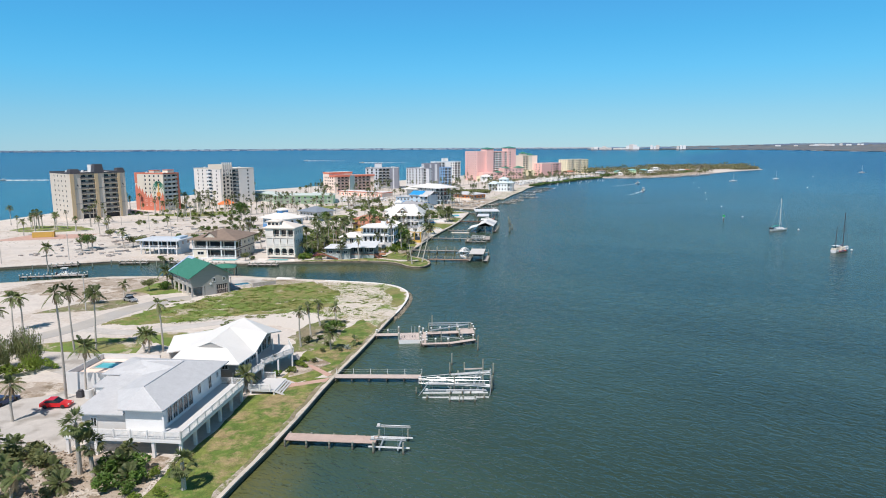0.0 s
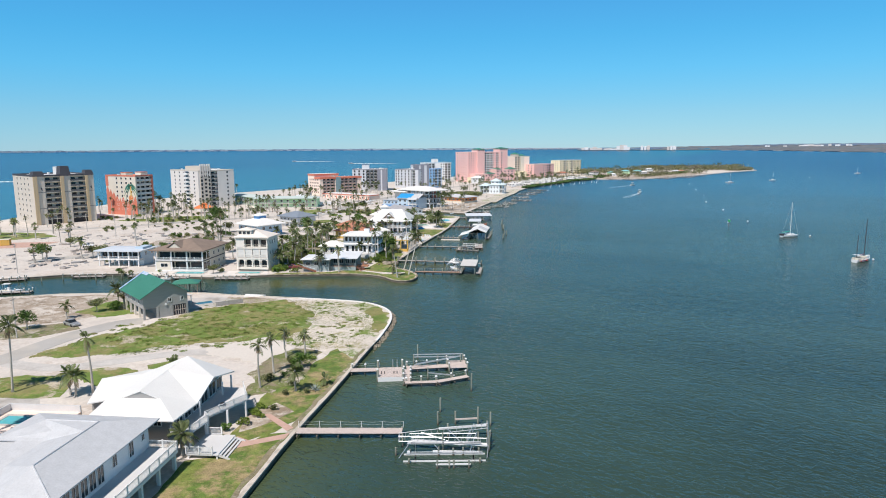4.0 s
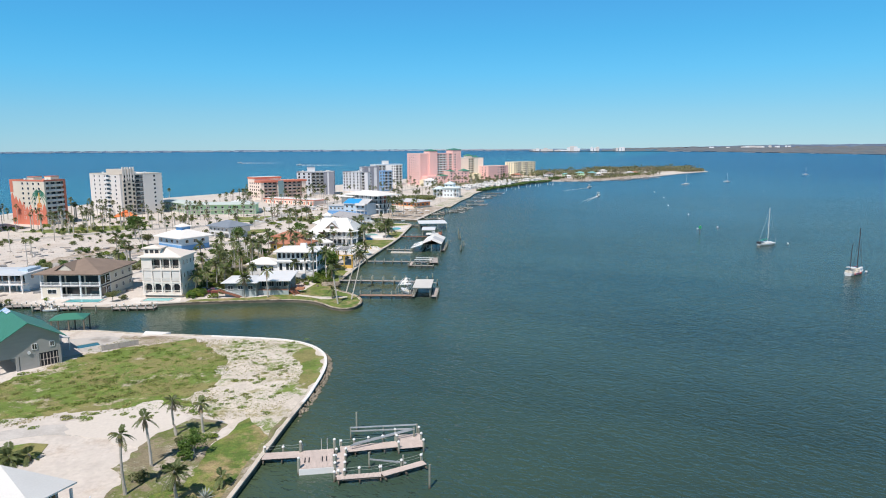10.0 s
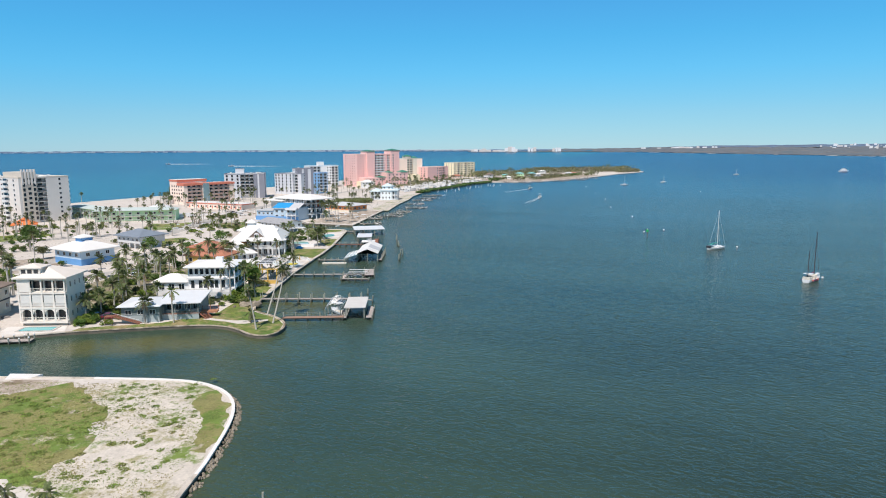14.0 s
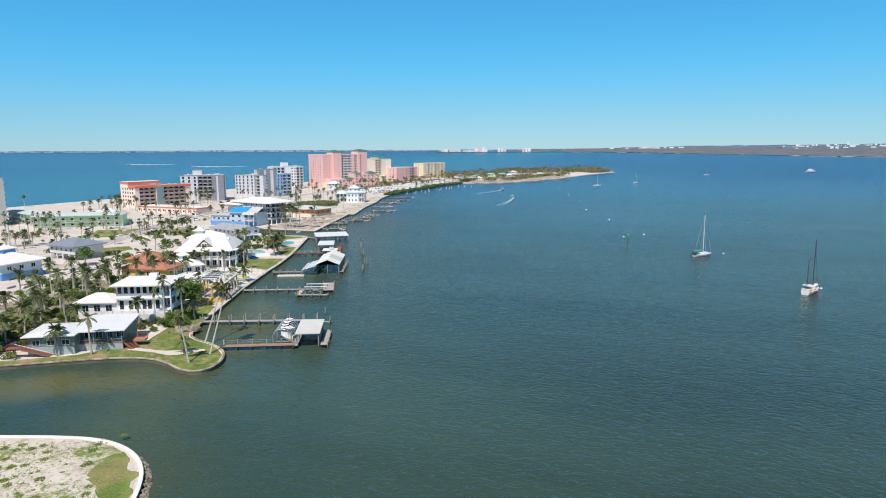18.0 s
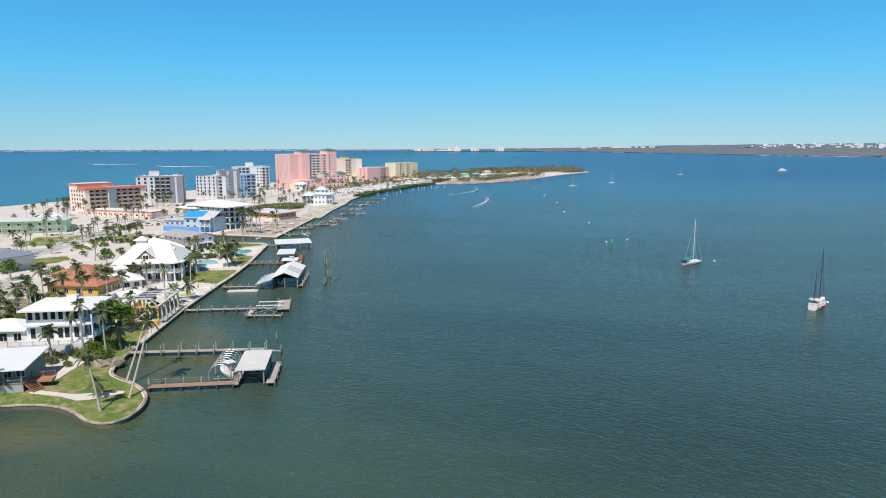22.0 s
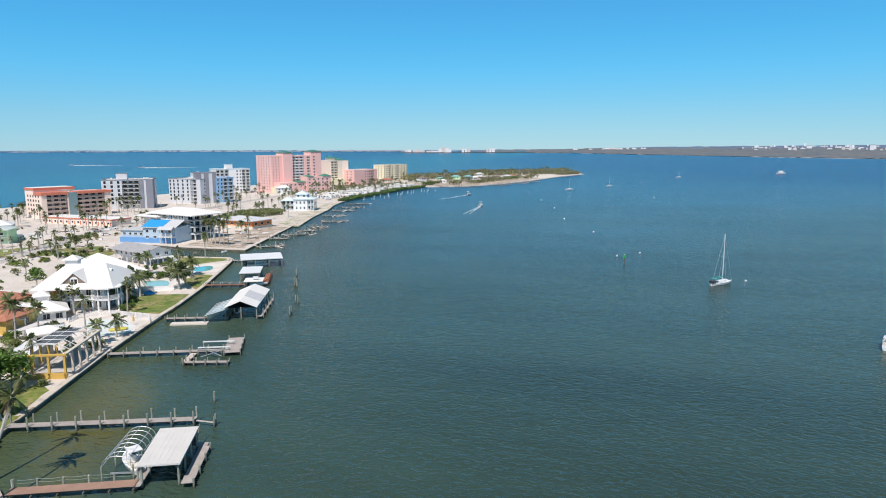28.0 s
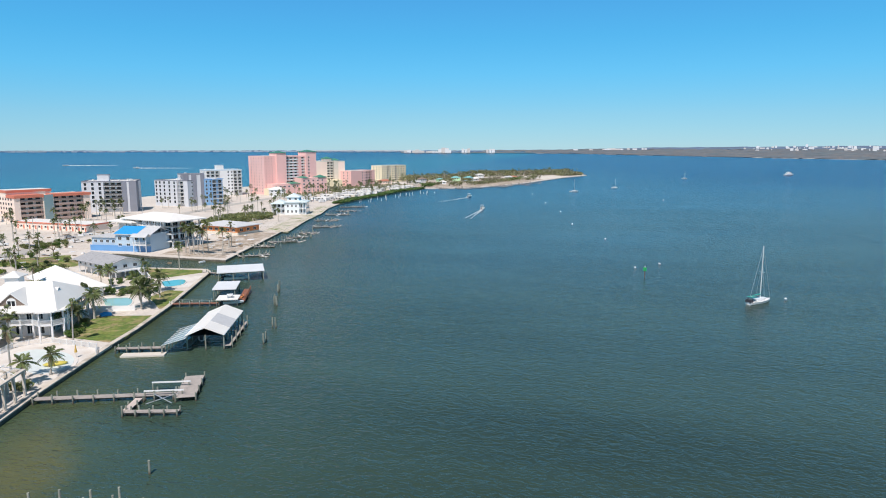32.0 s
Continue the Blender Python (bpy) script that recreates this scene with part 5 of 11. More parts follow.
part("wall", Shape().box(-12.2, -1.2, 1.4, 18.0, 2.7, 4.95), GREYSIDING, h)
part("base_wall", Shape().box(-11.5, -3.0, 3, 17, 0, 2.6), GREYSIDING, h)
FL, FR, DL, DR = (-12.9, -0.4, 4.8), (-0.3, -0.2, 4.8), (-9.7, 3.3, 6.5), (-3.9, 3.3, 6.5)
RIDGE, APEX, CROSS, GABLE = (-6.7, 3.1, 7.7), (-5.7, 15.9, 8.6), (-6.2, 10.4, 8.2), (0.9, 10.4, 7.2)
INNER, LEFT, BACK = (0.2, 6.0, 4.85), (-13.2, 5.2, 5.3), (-12.4, 14.0, 6.1)
for pts in ([FL, FR, DR, DL], [FR, INNER, RIDGE, DR], [INNER, CROSS, RIDGE], [INNER, GABLE, CROSS], [GABLE, (0.9, 18.2, 5.4), APEX, CROSS],
            [(0.9, 18.2, 5.4), (-6, 20.6, 5.2), (-12, 20.0, 5.2), APEX], [FL, DL, RIDGE, LEFT], [LEFT, RIDGE, APEX, BACK], [APEX, (-12, 20.0, 5.2), BACK],
            [(-15.9, 5.0, 4.8), LEFT, BACK, (-19, 13.8, 5.3)], [(-19, 13.8, 5.3), BACK, (-12, 20.0, 5.2)]):
    part("roof", Shape().slab(pts, 0.18), WHITEROOF, h, "smooth white roof membrane")
part("wall", Shape().box(-16.2, -12.2, 6.5, 14.4, 0, 4.7), GREYSIDING, h)
part("gable_wall", Shape().solid([(-1.2, 6.4, 4.8), (-1.2, 18.0, 4.9), (-1.2, 10.4, 6.9), (-1.4, 6.4, 4.8), (-1.4, 18.0, 4.9), (-1.4, 10.4, 6.9)], [(0, 1, 2), (5, 4, 3), (0, 3, 4, 1), (1, 4, 5, 2), (2, 5, 3, 0)]), GREYSIDING, h)
part("gablet", Shape().solid([(-9.5, 3.28, 6.5), (-4.1, 3.28, 6.5), (-6.7, 3.28, 7.5), (-9.5, 3.6, 6.5), (-4.1, 3.6, 6.5), (-6.7, 3.6, 7.5)], [(0, 1, 2), (5, 4, 3), (0, 3, 4, 1), (1, 4, 5, 2), (2, 5, 3, 0)]), GREYSIDING, h, "grey gable vent in the white roof")
part("deck", Shape().prism([(-1.2, 0.6), (1.5, 0.6), (2.2, 4.8), (1.4, 5.6), (4.9, 12.8), (2.4, 17.8), (-1.2, 18)], 2.5, 2.7), PALEGREY, h, "pale upper deck")
edge = [(-1.2, 0.6), (1.5, 0.6), (2.2, 4.8), (1.4, 5.6), (4.9, 12.8), (2.4, 17.8)]
for a, b in zip(edge, edge[1:]):
    rail(h, a, b, 2.7)
for px, py in ((1.3, 0.8), (2.0, 4.6), (1.5, 5.8), (3.2, 9.2), (4.7, 12.6), (2.4, 17.4), (0.2, 9), (0.2, 14)):
    post(h, px, py, 0, 2.5, 0.15)
for px, py in ((0.5, 17.6), (0.3, 14.5), (0.3, 6.4)):
    post(h, px, py, 2.7, 4.9, 0.12, name="column")
for k, (y0, w, hh) in enumerate(((3.0, 2.0, 2.1), (5.6, 2.0, 2.1), (8.4, 2.4, 2.15), (11.2, 2.4, 2.15), (14.0, 2.4, 2.15), (16.6, 1.8, 1.9))):
    win(h, pose(-1.2, y0, 3.9, 0, 0, 90), w, hh)
for x0 in (-3.5, -6.5, -9.5):
    win(h, pose(x0, 1.4, 3.9), 1.2, 1.3)
win(h, pose(-3.0, 6, 1.4, 0, 0, 90), 1.6, 1.4)
win(h, pose(-3.0, 11, 1.4, 0, 0, 90), 1.6, 1.4)
part("lower_deck", Shape().box(1.8, 6.2, -1.5, 4.6, 0.55, 0.75), PALEGREY, h, "grey lower deck")
rail(h, (1.8, -1.5), (5.4, -1.5), 0.75)
rail(h, (1.8, 4.6), (4.2, 4.6), 0.75)
for px, py in ((2, -1.3), (6, -1.3), (2, 4.4), (6, 4.4)):
    post(h, px, py, 0, 0.55, 0.1)
stairs(h, 6.2, -1.4, 0.75, 0, 5.6, 4, 0.4, 0.19, PALEGREY)
part("chair", Shape().box(1.8, 2.4, 10, 10.6, 2.7, 3.2), DARK, h)

# green-roofed canal house
FADEDTARP = surf("faded_blue_tarp", (0.30, 0.46, 0.66), 0.6, 0.2, 1.2, 8.0, 0.5, other=(0.62, 0.66, 0.70), share=0.4, oscale=0.8)
h = thing("canal_house", -70, 176.6, G, 40.7, "grey clapboard stilt house with a green metal roof", "house")
part("wall", Shape().box(0.3, 11.0, 0.3, 15.0, 2.7, 5.8), GREYSIDING, h, "grey clapboard wall")
part("gable_wall", Shape().solid([(0.3, 0.3, 5.8), (11, 0.3, 5.8), (5.65, 0.3, 9.0), (0.3, 0.6, 5.8), (11, 0.6, 5.8), (5.65, 0.6, 9.0)], [(0, 1, 2), (5, 4, 3), (0, 3, 4, 1), (1, 4, 5, 2), (2, 5, 3, 0)]), GREYSIDING, h)
part("roof", Shape().gable(-0.7, 12.0, -0.6, 15.8, 5.5, 3.75, 0.18, "y"), GREENROOF, h, "green metal roof with worn seams")
seams(-0.7, 5.6, -0.4, 15.6, 5.5, 9.2, 0.75, GREENROOF, h, "x")
part("tarp", Shape().slab([(-0.75, 15.2, 5.62), (-0.75, 16, 5.62), (5.6, 16, 9.42), (5.6, 15.2, 9.42)], 0.05).slab([(4.9, 11.5, 8.98), (5.7, 11.5, 9.42), (5.7, 15.8, 9.42), (4.9, 15.8, 8.98)], 0.05), FADEDTARP, h, "blue storm tarp")
for px in (0.45, 3.6, 7.0, 10.8):
    post(h, px, 0.5, 0, 2.7, 0.24, GREYSIDING)
for k in range(1, 5):
    post(h, 0.45, 0.5 + 3.5 * k, 0, 2.7, 0.22, CREAM)
    post(h, 10.8, 0.5 + 3.5 * k, 0, 2.7, 0.22, CREAM)
part("base_wall", Shape().box(4.2, 10.9, 3.5, 14.6, 0, 2.7), GREYSIDING, h)
part("wing_wall", Shape().box(4.0, 7.2, 0.32, 0.6, 0, 2.7), GREYSIDING, h)
for k in range(6):
    put("lattice_panel", shared(("lat", 0), lambda: Shape().box(0, 0.12, 0, 0.08, 0, 2.4).box(0, 0.57, 0.02, 0.07, 1.15, 1.27).mesh("lattice_panel", PALEDECK)), h, pose(7.35 + 0.57 * k, 0.35, 0.1))
# board behind the studs, its dark colour standing for shade inside the bay
part("open_bay", Shape().box(7.3, 10.9, 0.5, 0.6, 0.05, 2.65), DARK, h, "dark board as the shade of an open bay behind studs")
win(h, pose(6.6, 0.3, 4.2), 0.9, 1.2)
win(h, pose(9.6, 0.3, 4.2), 0.8, 1.1)
for k in range(4):
    win(h, pose(0.3, 13 - 3.2 * k, 4.3, 0, 0, -90), 1.3, 1.3)
part("vent", Shape().tube([(5.6, 0.25, 3.2), (5.6, 0.1, 3.2)], 0.3, 10), WHITE, h)
part("porch_deck", Shape().box(11, 15.5, 3, 13, 0.1, 0.3), PALEDECK, h)
part("porch_roof", Shape().slab([(11, 7, 3.6), (14.6, 7, 3.0), (14.6, 13, 3.0), (11, 13, 3.6)], 0.15), PALEGREY, h)
for py in (7.2, 12.8):
    post(h, 14.4, py, 0, 2.85, 0.1, PALEGREY)
b = thing("canal_boat_shelter", -74, 206.8, 0, 8, "green-roofed boat shelter on posts in the canal", "boat shelter")
part("roof", Shape().hip(-1, 6.5, -0.5, 4.5, 4.3, 0.9, 0.2), GREENROOF, b)
for px in (-0.6, 3, 6.2):
    for py in (-0.2, 4.2):
        post(b, px, py, -1.5, 4.2, 0.13, PILE)
f = thing("pool_fence", -57, 190.5, G, 32, "brown slatted fence beside the plunge pool", "fence")
for k in range(16):
    put("slat", shared(("fsl", 0), lambda: Shape().box(0, 0.42, 0, 0.05, 0, 1.2).mesh("slat", DECKWOOD)), f, pose(0.45 * k, 0, 0))
pool("plunge_pool", -62.5, 192.5, G, 35, 4.2, 2.6, "dark little pool beside the canal house", glass("dark_pool_water", (0.05, 0.14, 0.14), 0.04))
patch("terrace_canal", [(-66, 191), (-56, 190), (-52, 197), (-60, 202), (-68, 200)], CONCRETE, "pale paved terrace by the canal", 0.04, "terrace")


PALETERRACE = surf("bleached_terrace", (0.72, 0.68, 0.63), 0.85, 0.1, 0.4, 6.0, 0.2, other=(0.60, 0.54, 0.47), share=0.35, oscale=0.2)


def lanai_house(name, x, y, turn, L, D, floors, storey, base, wall, trim, roof_mat, rise, label, cols, under=0.0, over=1.0):
    """A house whose front is open porches, screened dark, between posts."""
    h = thing(name, x, y, G, turn, label, "house")
    H = base + floors * storey
    part("wall", Shape().box(0, L, 2.6, D, under, H), wall, h)
    for k in range(floors):
        z = base + k * storey
        part("floor_band", Shape().box(-0.05, L + 0.05, -0.05, 2.6, z - 0.35, z), trim, h)
        for j in range(cols + 1):
            post(h, 0.2 + j * (L - 0.4) / cols, 0.2, z, z + storey - 0.35, 0.2, trim)
        for j in range(cols):
            w = (L - 0.4) / cols
            put("porch_opening", shared(("scr", round(w, 2)), lambda: Shape().box(0.25, w - 0.25, -0.03, 0.03, 0.2, 2.4).mesh("porch_opening", GLASS)), h, pose(0.2 + j * w, 2.55, z))
            rail(h, (0.45 + j * w, 0.2), (0.2 + (j + 1) * w - 0.25, 0.2), z, trim, 0.95, 0.3)
    part("eave_band", Shape().box(-0.05, L + 0.05, -0.05, 2.6, H - 0.35, H), trim, h)
    for s in (0.0, L - 0.3):
        part("side_wall", Shape().box(s, s + 0.3, 1.6, 2.6, under, H), wall, h)
    part("roof", Shape().hip(-over, L + over, -over, D + over, H + 0.15, rise, 0.3), roof_mat, h)
    n = int(D / 4)
    for k in range(floors):
        for j in range(n):
            win(h, pose(L, 4.5 + j * 4.0, base + k * storey + 1.5, 0, 0, 90), 1.2, 1.3, trim)
            win(h, pose(0, 4.5 + j * 4.0, base + k * storey + 1.5, 0, 0, -90), 1.2, 1.3, trim)
    return h


h = lanai_house("brown_roof_house", -94.5, 242.2, -6, 17, 18, 2, 3.4, 0.4, CREAM, WHITE, SHINGLE, 3.0, "large cream house with brown shingle roof and dark screened porches", 3, over=1.3)
part("front_wall", Shape().box(0.1, 5.4, 0.05, 0.4, 0.1, 3.5), CREAM, h)
win(h, pose(3.2, 0.05, 2.1), 2.6, 1.3)
for z in (0.4, 3.8):
    for y0 in (0.5, 3.0):
        part("side_screen", Shape().box(17.0, 17.06, y0, y0 + 2.1, z + 0.3, z + 2.6), GLASS, h, "dark side screen")
        part("side_frame", Shape().box(17.0, 17.1, y0 + 2.1, y0 + 2.45, z, z + 2.9), WHITE, h)
part("side_band", Shape().box(17.0, 17.07, 0.2, 18, 3.4, 3.75), CHARCOAL, h, "dark band along the side wall")
part("side_band", Shape().box(-0.05, 17.05, -0.1, -0.05, 3.45, 3.62), CHARCOAL, h)
part("roof_gable", Shape().gable(3.2, 10.5, 0.5, 8, 7.4, 2.6, 0.2, "y"), SHINGLE, h)
part("gable_face", Shape().solid([(4, 0.8, 7.4), (9.7, 0.8, 7.4), (6.85, 0.8, 9.6), (4, 1.1, 7.4), (9.7, 1.1, 7.4), (6.85, 1.1, 9.6)], [(0, 1, 2), (5, 4, 3), (0, 3, 4, 1), (1, 4, 5, 2), (2, 5, 3, 0)]), CREAM, h)
patch("terrace_brown_house", [(-95, 241.6), (-76, 240.5), (-71.5, 236), (-73.5, 232), (-80, 232.4), (-88, 234), (-96, 236)], PALETERRACE, "pale round-cornered pool terrace", 0.05, "terrace")
pool("swimming_pool", -86.0, 236.6, G + 0.05, -4, 9.4, 3.6, "bright blue pool before the brown-roofed house")

IVORY = surf("ivory_stucco", (0.79, 0.735, 0.66), 0.85, 0.05, 0.2, 6.0, 0.1)
h = lanai_house("three_storey_house", -68.2, 239.6, -9, 13.6, 17, 3, 3.25, 1.0, IVORY, IVORY, surf("ivory_roof", (0.77, 0.70, 0.62), 0.7, 0.06, 0.3, 6, 0.1), 1.9, "cream three-storey house with open loggias and a pale roof", 4)
part("front_wall", Shape().box(0.1, 3.5, 0.12, 0.4, 7.7, 10.4), IVORY, h)
for k in range(4):
    x0 = 0.35 + 3.3 * k
    put("shutter", shared(("shut", 0), lambda: Shape().box(0.25, 3.0, 0, 0.12, 0, 2.5).mesh("shutter", surf("roll_shutter", (0.70, 0.68, 0.64), 0.7, 0.1, 0.5, 8, 0.4, stretch=(0.2, 1, 8)))), h, pose(x0, 0.3, 4.45))
    part("arch_wall", Shape().solid([(x0 + 0.1, 0.2, 1.0 + 3.0)] + [(x0 + 1.65 - 1.45 * math.cos(math.pi * a / 8), 0.2, 2.6 + 1.1 * math.sin(math.pi * a / 8)) for a in range(9)] + [(x0 + 3.2, 0.2, 4.0)] + [(x0 + 0.1, 0.5, 4.0)] + [(x0 + 1.65 - 1.45 * math.cos(math.pi * a / 8), 0.5, 2.6 + 1.1 * math.sin(math.pi * a / 8)) for a in range(9)] + [(x0 + 3.2, 0.5, 4.0)],
         [tuple(range(10, -1, -1)), tuple(range(11, 22))] + [(a, a + 1, a + 12, a + 11) for a in range(10)]), IVORY, h)
part("roof_terrace", Shape().box(0.6, 6.4, 1.5, 8.5, 10.8, 13.0), IVORY, h)
part("roof", Shape().hip(0.0, 7.0, 0.9, 9.1, 13.0, 0.7, 0.25), bpy.data.materials["ivory_roof"], h)
for k in range(3):
    win(h, pose(1.7 + 1.8 * k, 1.5, 12.1), 1.5, 1.1, IVORY, bars=0)
h.matrix_basis = pose(-66.4, 241.2, G, 0, 0, -9) @ Matrix.Diagonal((0.82, 0.52, 1.08, 1))
patch("terrace_cream_house", [(-69, 241), (-55.5, 239.4), (-54.6, 235), (-60, 233.9), (-69, 232.4)], PALETERRACE, "pale terrace by the canal", 0.05, "terrace")
pool("swimming_pool", -65.0, 236.2, G + 0.05, -6, 7.4, 3.2, "blue pool before the cream house")

h = lanai_house("small_blue_house", -119, 252.3, -7, 15.5, 10, 1, 2.9, 2.7, PALEBLUE, WHITE, surf("pale_blue_roof", (0.62, 0.66, 0.70), 0.5, 0.06, 0.4, 6, 0.1), 0.5, "small pale blue stilt house with white porch", 4, 2.35)
for j in range(5):
    for py in (0.3, 3.2, 6.4, 9.6):
        post(h, 0.3 + 3.7 * j, py, 0, 2.4, 0.16)
part("stair_block", Shape().box(12.5, 15.4, 3, 9, 0, 6.6), PALEBLUE, h)

# cottage on the point
h = thing("cottage", -43.5, 238.9, G, -4, "low grey cottage with a pale metal roof and wooden stairs", "house")
SAGE = surf("sage_siding", (0.20, 0.235, 0.235), 0.8, 0.08, 0.4, 8.0, 0.1, stretch=(1, 1, 6))
PALEROOF = surf("pale_metal_roof", (0.75, 0.765, 0.77), 0.45, 0.05, 0.4, 6, 0.1)
part("wall", Shape().box(0, 8.8, 0.6, 9.5, 0.3, 4.2), SAGE, h)
part("wall", Shape().box(8.8, 17.5, 5.0, 12.5, 0.3, 4.2), SAGE, h)
part("porch_floor", Shape().box(8.8, 17.5, 2.4, 5.0, 1.2, 1.4), DECKWOOD, h)
part("skirt", Shape().box(8.8, 17.5, 2.5, 2.7, 0, 1.2), SAGE, h)
for j in range(4):
    post(h, 9.1 + 2.75 * j, 2.6, 1.4, 4.2, 0.1, SAGE)
rail(h, (8.9, 2.5), (17.4, 2.5), 1.4, SAGE, 0.9, 0.25)
part("roof", Shape().hip(-0.8, 9.4, -0.4, 10.4, 4.2, 0.9, 0.2), PALEROOF, h, "pale standing-seam roof")
part("roof", Shape().slab([(8.0, 1.7, 4.3), (18.3, 1.7, 4.3), (18.3, 13.2, 5.0), (8.0, 13.2, 5.0)], 0.2), PALEROOF, h)
PALESAGE = surf("pale_sage_siding", (0.36, 0.41, 0.41), 0.8, 0.08, 0.4, 8.0, 0.1, stretch=(1, 1, 6))
part("lower_wall", Shape().box(-0.05, 8.75, 0.53, 9.4, 0.0, 1.75), PALESAGE, h, "paler lower siding")
part("lower_wall", Shape().box(8.78, 17.55, 2.44, 2.5, 0.0, 1.45), PALESAGE, h, "paler lower siding")
part("band_rail", Shape().box(8.8, 17.5, 2.36, 2.44, 1.45, 1.6), REDDECK, h)
for k in range(13):
    put("step", shared(("cstep", 0), lambda: Shape().box(0, 0.5, -1.3, 0, -0.05, 0.0).mesh("step", REDDECK)), h, pose(-1.6 + 0.46 * k, 0.4, 2.05 - 0.155 * k))
for y0 in (0.38, -0.95):
    part("stringer", Shape().solid([(-1.7, y0, 2.0), (4.6, y0, -0.05), (4.6, y0, 0.2), (-1.7, y0, 2.25), (-1.7, y0 + 0.07, 2.0), (4.6, y0 + 0.07, -0.05), (4.6, y0 + 0.07, 0.2), (-1.7, y0 + 0.07, 2.25)], [(0, 1, 2, 3), (7, 6, 5, 4), (0, 4, 5, 1), (2, 6, 7, 3), (1, 5, 6, 2), (3, 7, 4, 0)]), REDDECK, h)
part("stair_rail", Shape().tube([(-1.7, -0.9, 3.0), (4.6, -0.9, 1.0)], 0.05, 5), WHITE, h)
part("landing", Shape().box(-3.4, -1.6, -1.0, 0.5, 1.95, 2.1), REDDECK, h)
for px, py in ((-3.3, -0.9), (-3.3, 0.4), (-1.7, -0.9)):
    post(h, px, py, 0, 1.95, 0.08, REDDECK)
for j in range(3):
    win(h, pose(1.6 + 2.8 * j, 0.6, 2.6), 1.5, 1.2, PALEGREY)
for j in range(4):
    win(h, pose(10 + 2.1 * j, 5.0, 2.8), 1.5, 1.7, PALEGREY)
win(h, pose(0, 5, 2.5, 0, 0, -90), 1.4, 1.2, PALEGREY)
stairs(h, 17.5, 3.0, 1.4, -35, 2.0, 7, 0.34, 0.19, REDDECK)
part("ramp", Shape().box(17.5, 21.5, 4.2, 6.2, 1.0, 1.4), surf("rusty_boards", (0.42, 0.20, 0.11), 0.8, 0.18, 0.8, 9.0, 0.2), h, "red-brown wooden landing")
rail(h, (17.5, 6.2), (21.5, 6.2), 1.4, REDDECK, 0.95, 0.4)

# white modern house with dark windows
h = thing("modern_house", -33.4, 266.6, G, -8, "white two-storey modern house with rows of dark windows", "house")
part("wall", Shape().box(0, 11.0, 0.8, 11, 0, 8.6), WHITE, h)
part("floor_band", Shape().box(-0.1, 11.8, -0.3, 0.8, 5.0, 5.4), WHITE, h)
part("roof", Shape().hip(-0.8, 12.0, -0.9, 12, 8.6, 1.1, 0.3), WHITEROOF, h)
part("chimney", Shape().box(7, 9, 4, 5.4, 8.8, 10.6), WHITE, h)
for j in range(7):
    win(h, pose(0.9 + 1.5 * j, 0.8, 7.1), 1.1, 1.8, WHITE, bars=0)
for j, x0 in enumerate((1.2, 3.4, 4.7, 6.6, 7.9, 9.8)):
    win(h, pose(x0, 0.8, 3.4), 1.15, 2.4, WHITE, bars=0)
for j in range(4):
    win(h, pose(11.0, 2.4 + 2.4 * j, 7.0, 0, 0, 90), 1.5, 1.9, WHITE)
    win(h, pose(11.0, 2.4 + 2.4 * j, 3.3, 0, 0, 90), 1.5, 2.2, WHITE)
for y0 in (0.2, 4.0, 8.0, 10.8):
    post(h, 13.2, y0, 0, 8.5, 0.14)
part("balcony", Shape().box(11, 13.4, 0, 11, 5.1, 5.4), WHITE, h)
part("balcony", Shape().box(11, 13.4, 0, 11, 2.1, 2.4), WHITE, h)
part("porch_roof", Shape().box(11, 13.7, -0.6, 11.3, 8.4, 8.62), WHITE, h)
rail(h, (13.3, 0), (13.3, 11), 5.4, PALEBLUE)
rail(h, (13.3, 0), (13.3, 11), 2.4, PALEBLUE)
part("terrace_wall", Shape().box(-2, 12.6, -3.4, 0.8, 0, 1.9), PALEGREY, h, "rough pale terrace wall")
rail(h, (-2, -3.3), (12.6, -3.3), 1.9, PALEGREY, 0.9, 0.3)
part("low_wing_roof", Shape().hip(-10.4, -0.2, 0.6, 8.6, 4.2, 1.7, 0.25), WHITEROOF, h)
part("low_wing", Shape().box(-9.6, 0, 1.4, 7.8, 0, 4.1), WHITE, h)
for j in range(3):
    win(h, pose(-7.8 + 2.8 * j, 1.4, 2.6), 1.6, 1.7, WHITE)

# golden house with orange tile roofs
h = thing("golden_house", -44.6, 321.0, G, -22, "golden stucco house with orange tile roofs", "house")
YGOLD = surf("golden_yellow_stucco", (0.66, 0.44, 0.12), 0.85, 0.08, 0.3, 6.0, 0.1)
part("wall", Shape().box(0, 15.4, 0, 9.6, 0, 3.7), YGOLD, h)
part("wall", Shape().box(-4.5, 6.5, 9.6, 19, 0, 5.0), YGOLD, h)
part("wall", Shape().box(7, 12, 22, 27, 0, 5.6), YGOLD, h)
part("roof", Shape().hip(-0.9, 16.4, -0.9, 10.6, 3.7, 2.2, 0.3), TILE, h, "orange barrel-tile roof")
part("roof", Shape().hip(-5.4, 7.4, 8.9, 20, 5.0, 2.0, 0.3), TILE, h)
part("roof", Shape().hip(6.2, 12.8, 21.2, 27.8, 5.6, 1.5, 0.3), TILE, h)
part("link", Shape().box(6.5, 12, 9.6, 22, 0, 3.4), CREAM, h)
part("link_roof", Shape().box(6.6, 12.4, 10.6, 21.2, 3.4, 3.7), PALEROOF, h)
for j in range(4):
    win(h, pose(2.2 + 3.6 * j, 0, 2.0), 1.3, 1.5, CREAM)
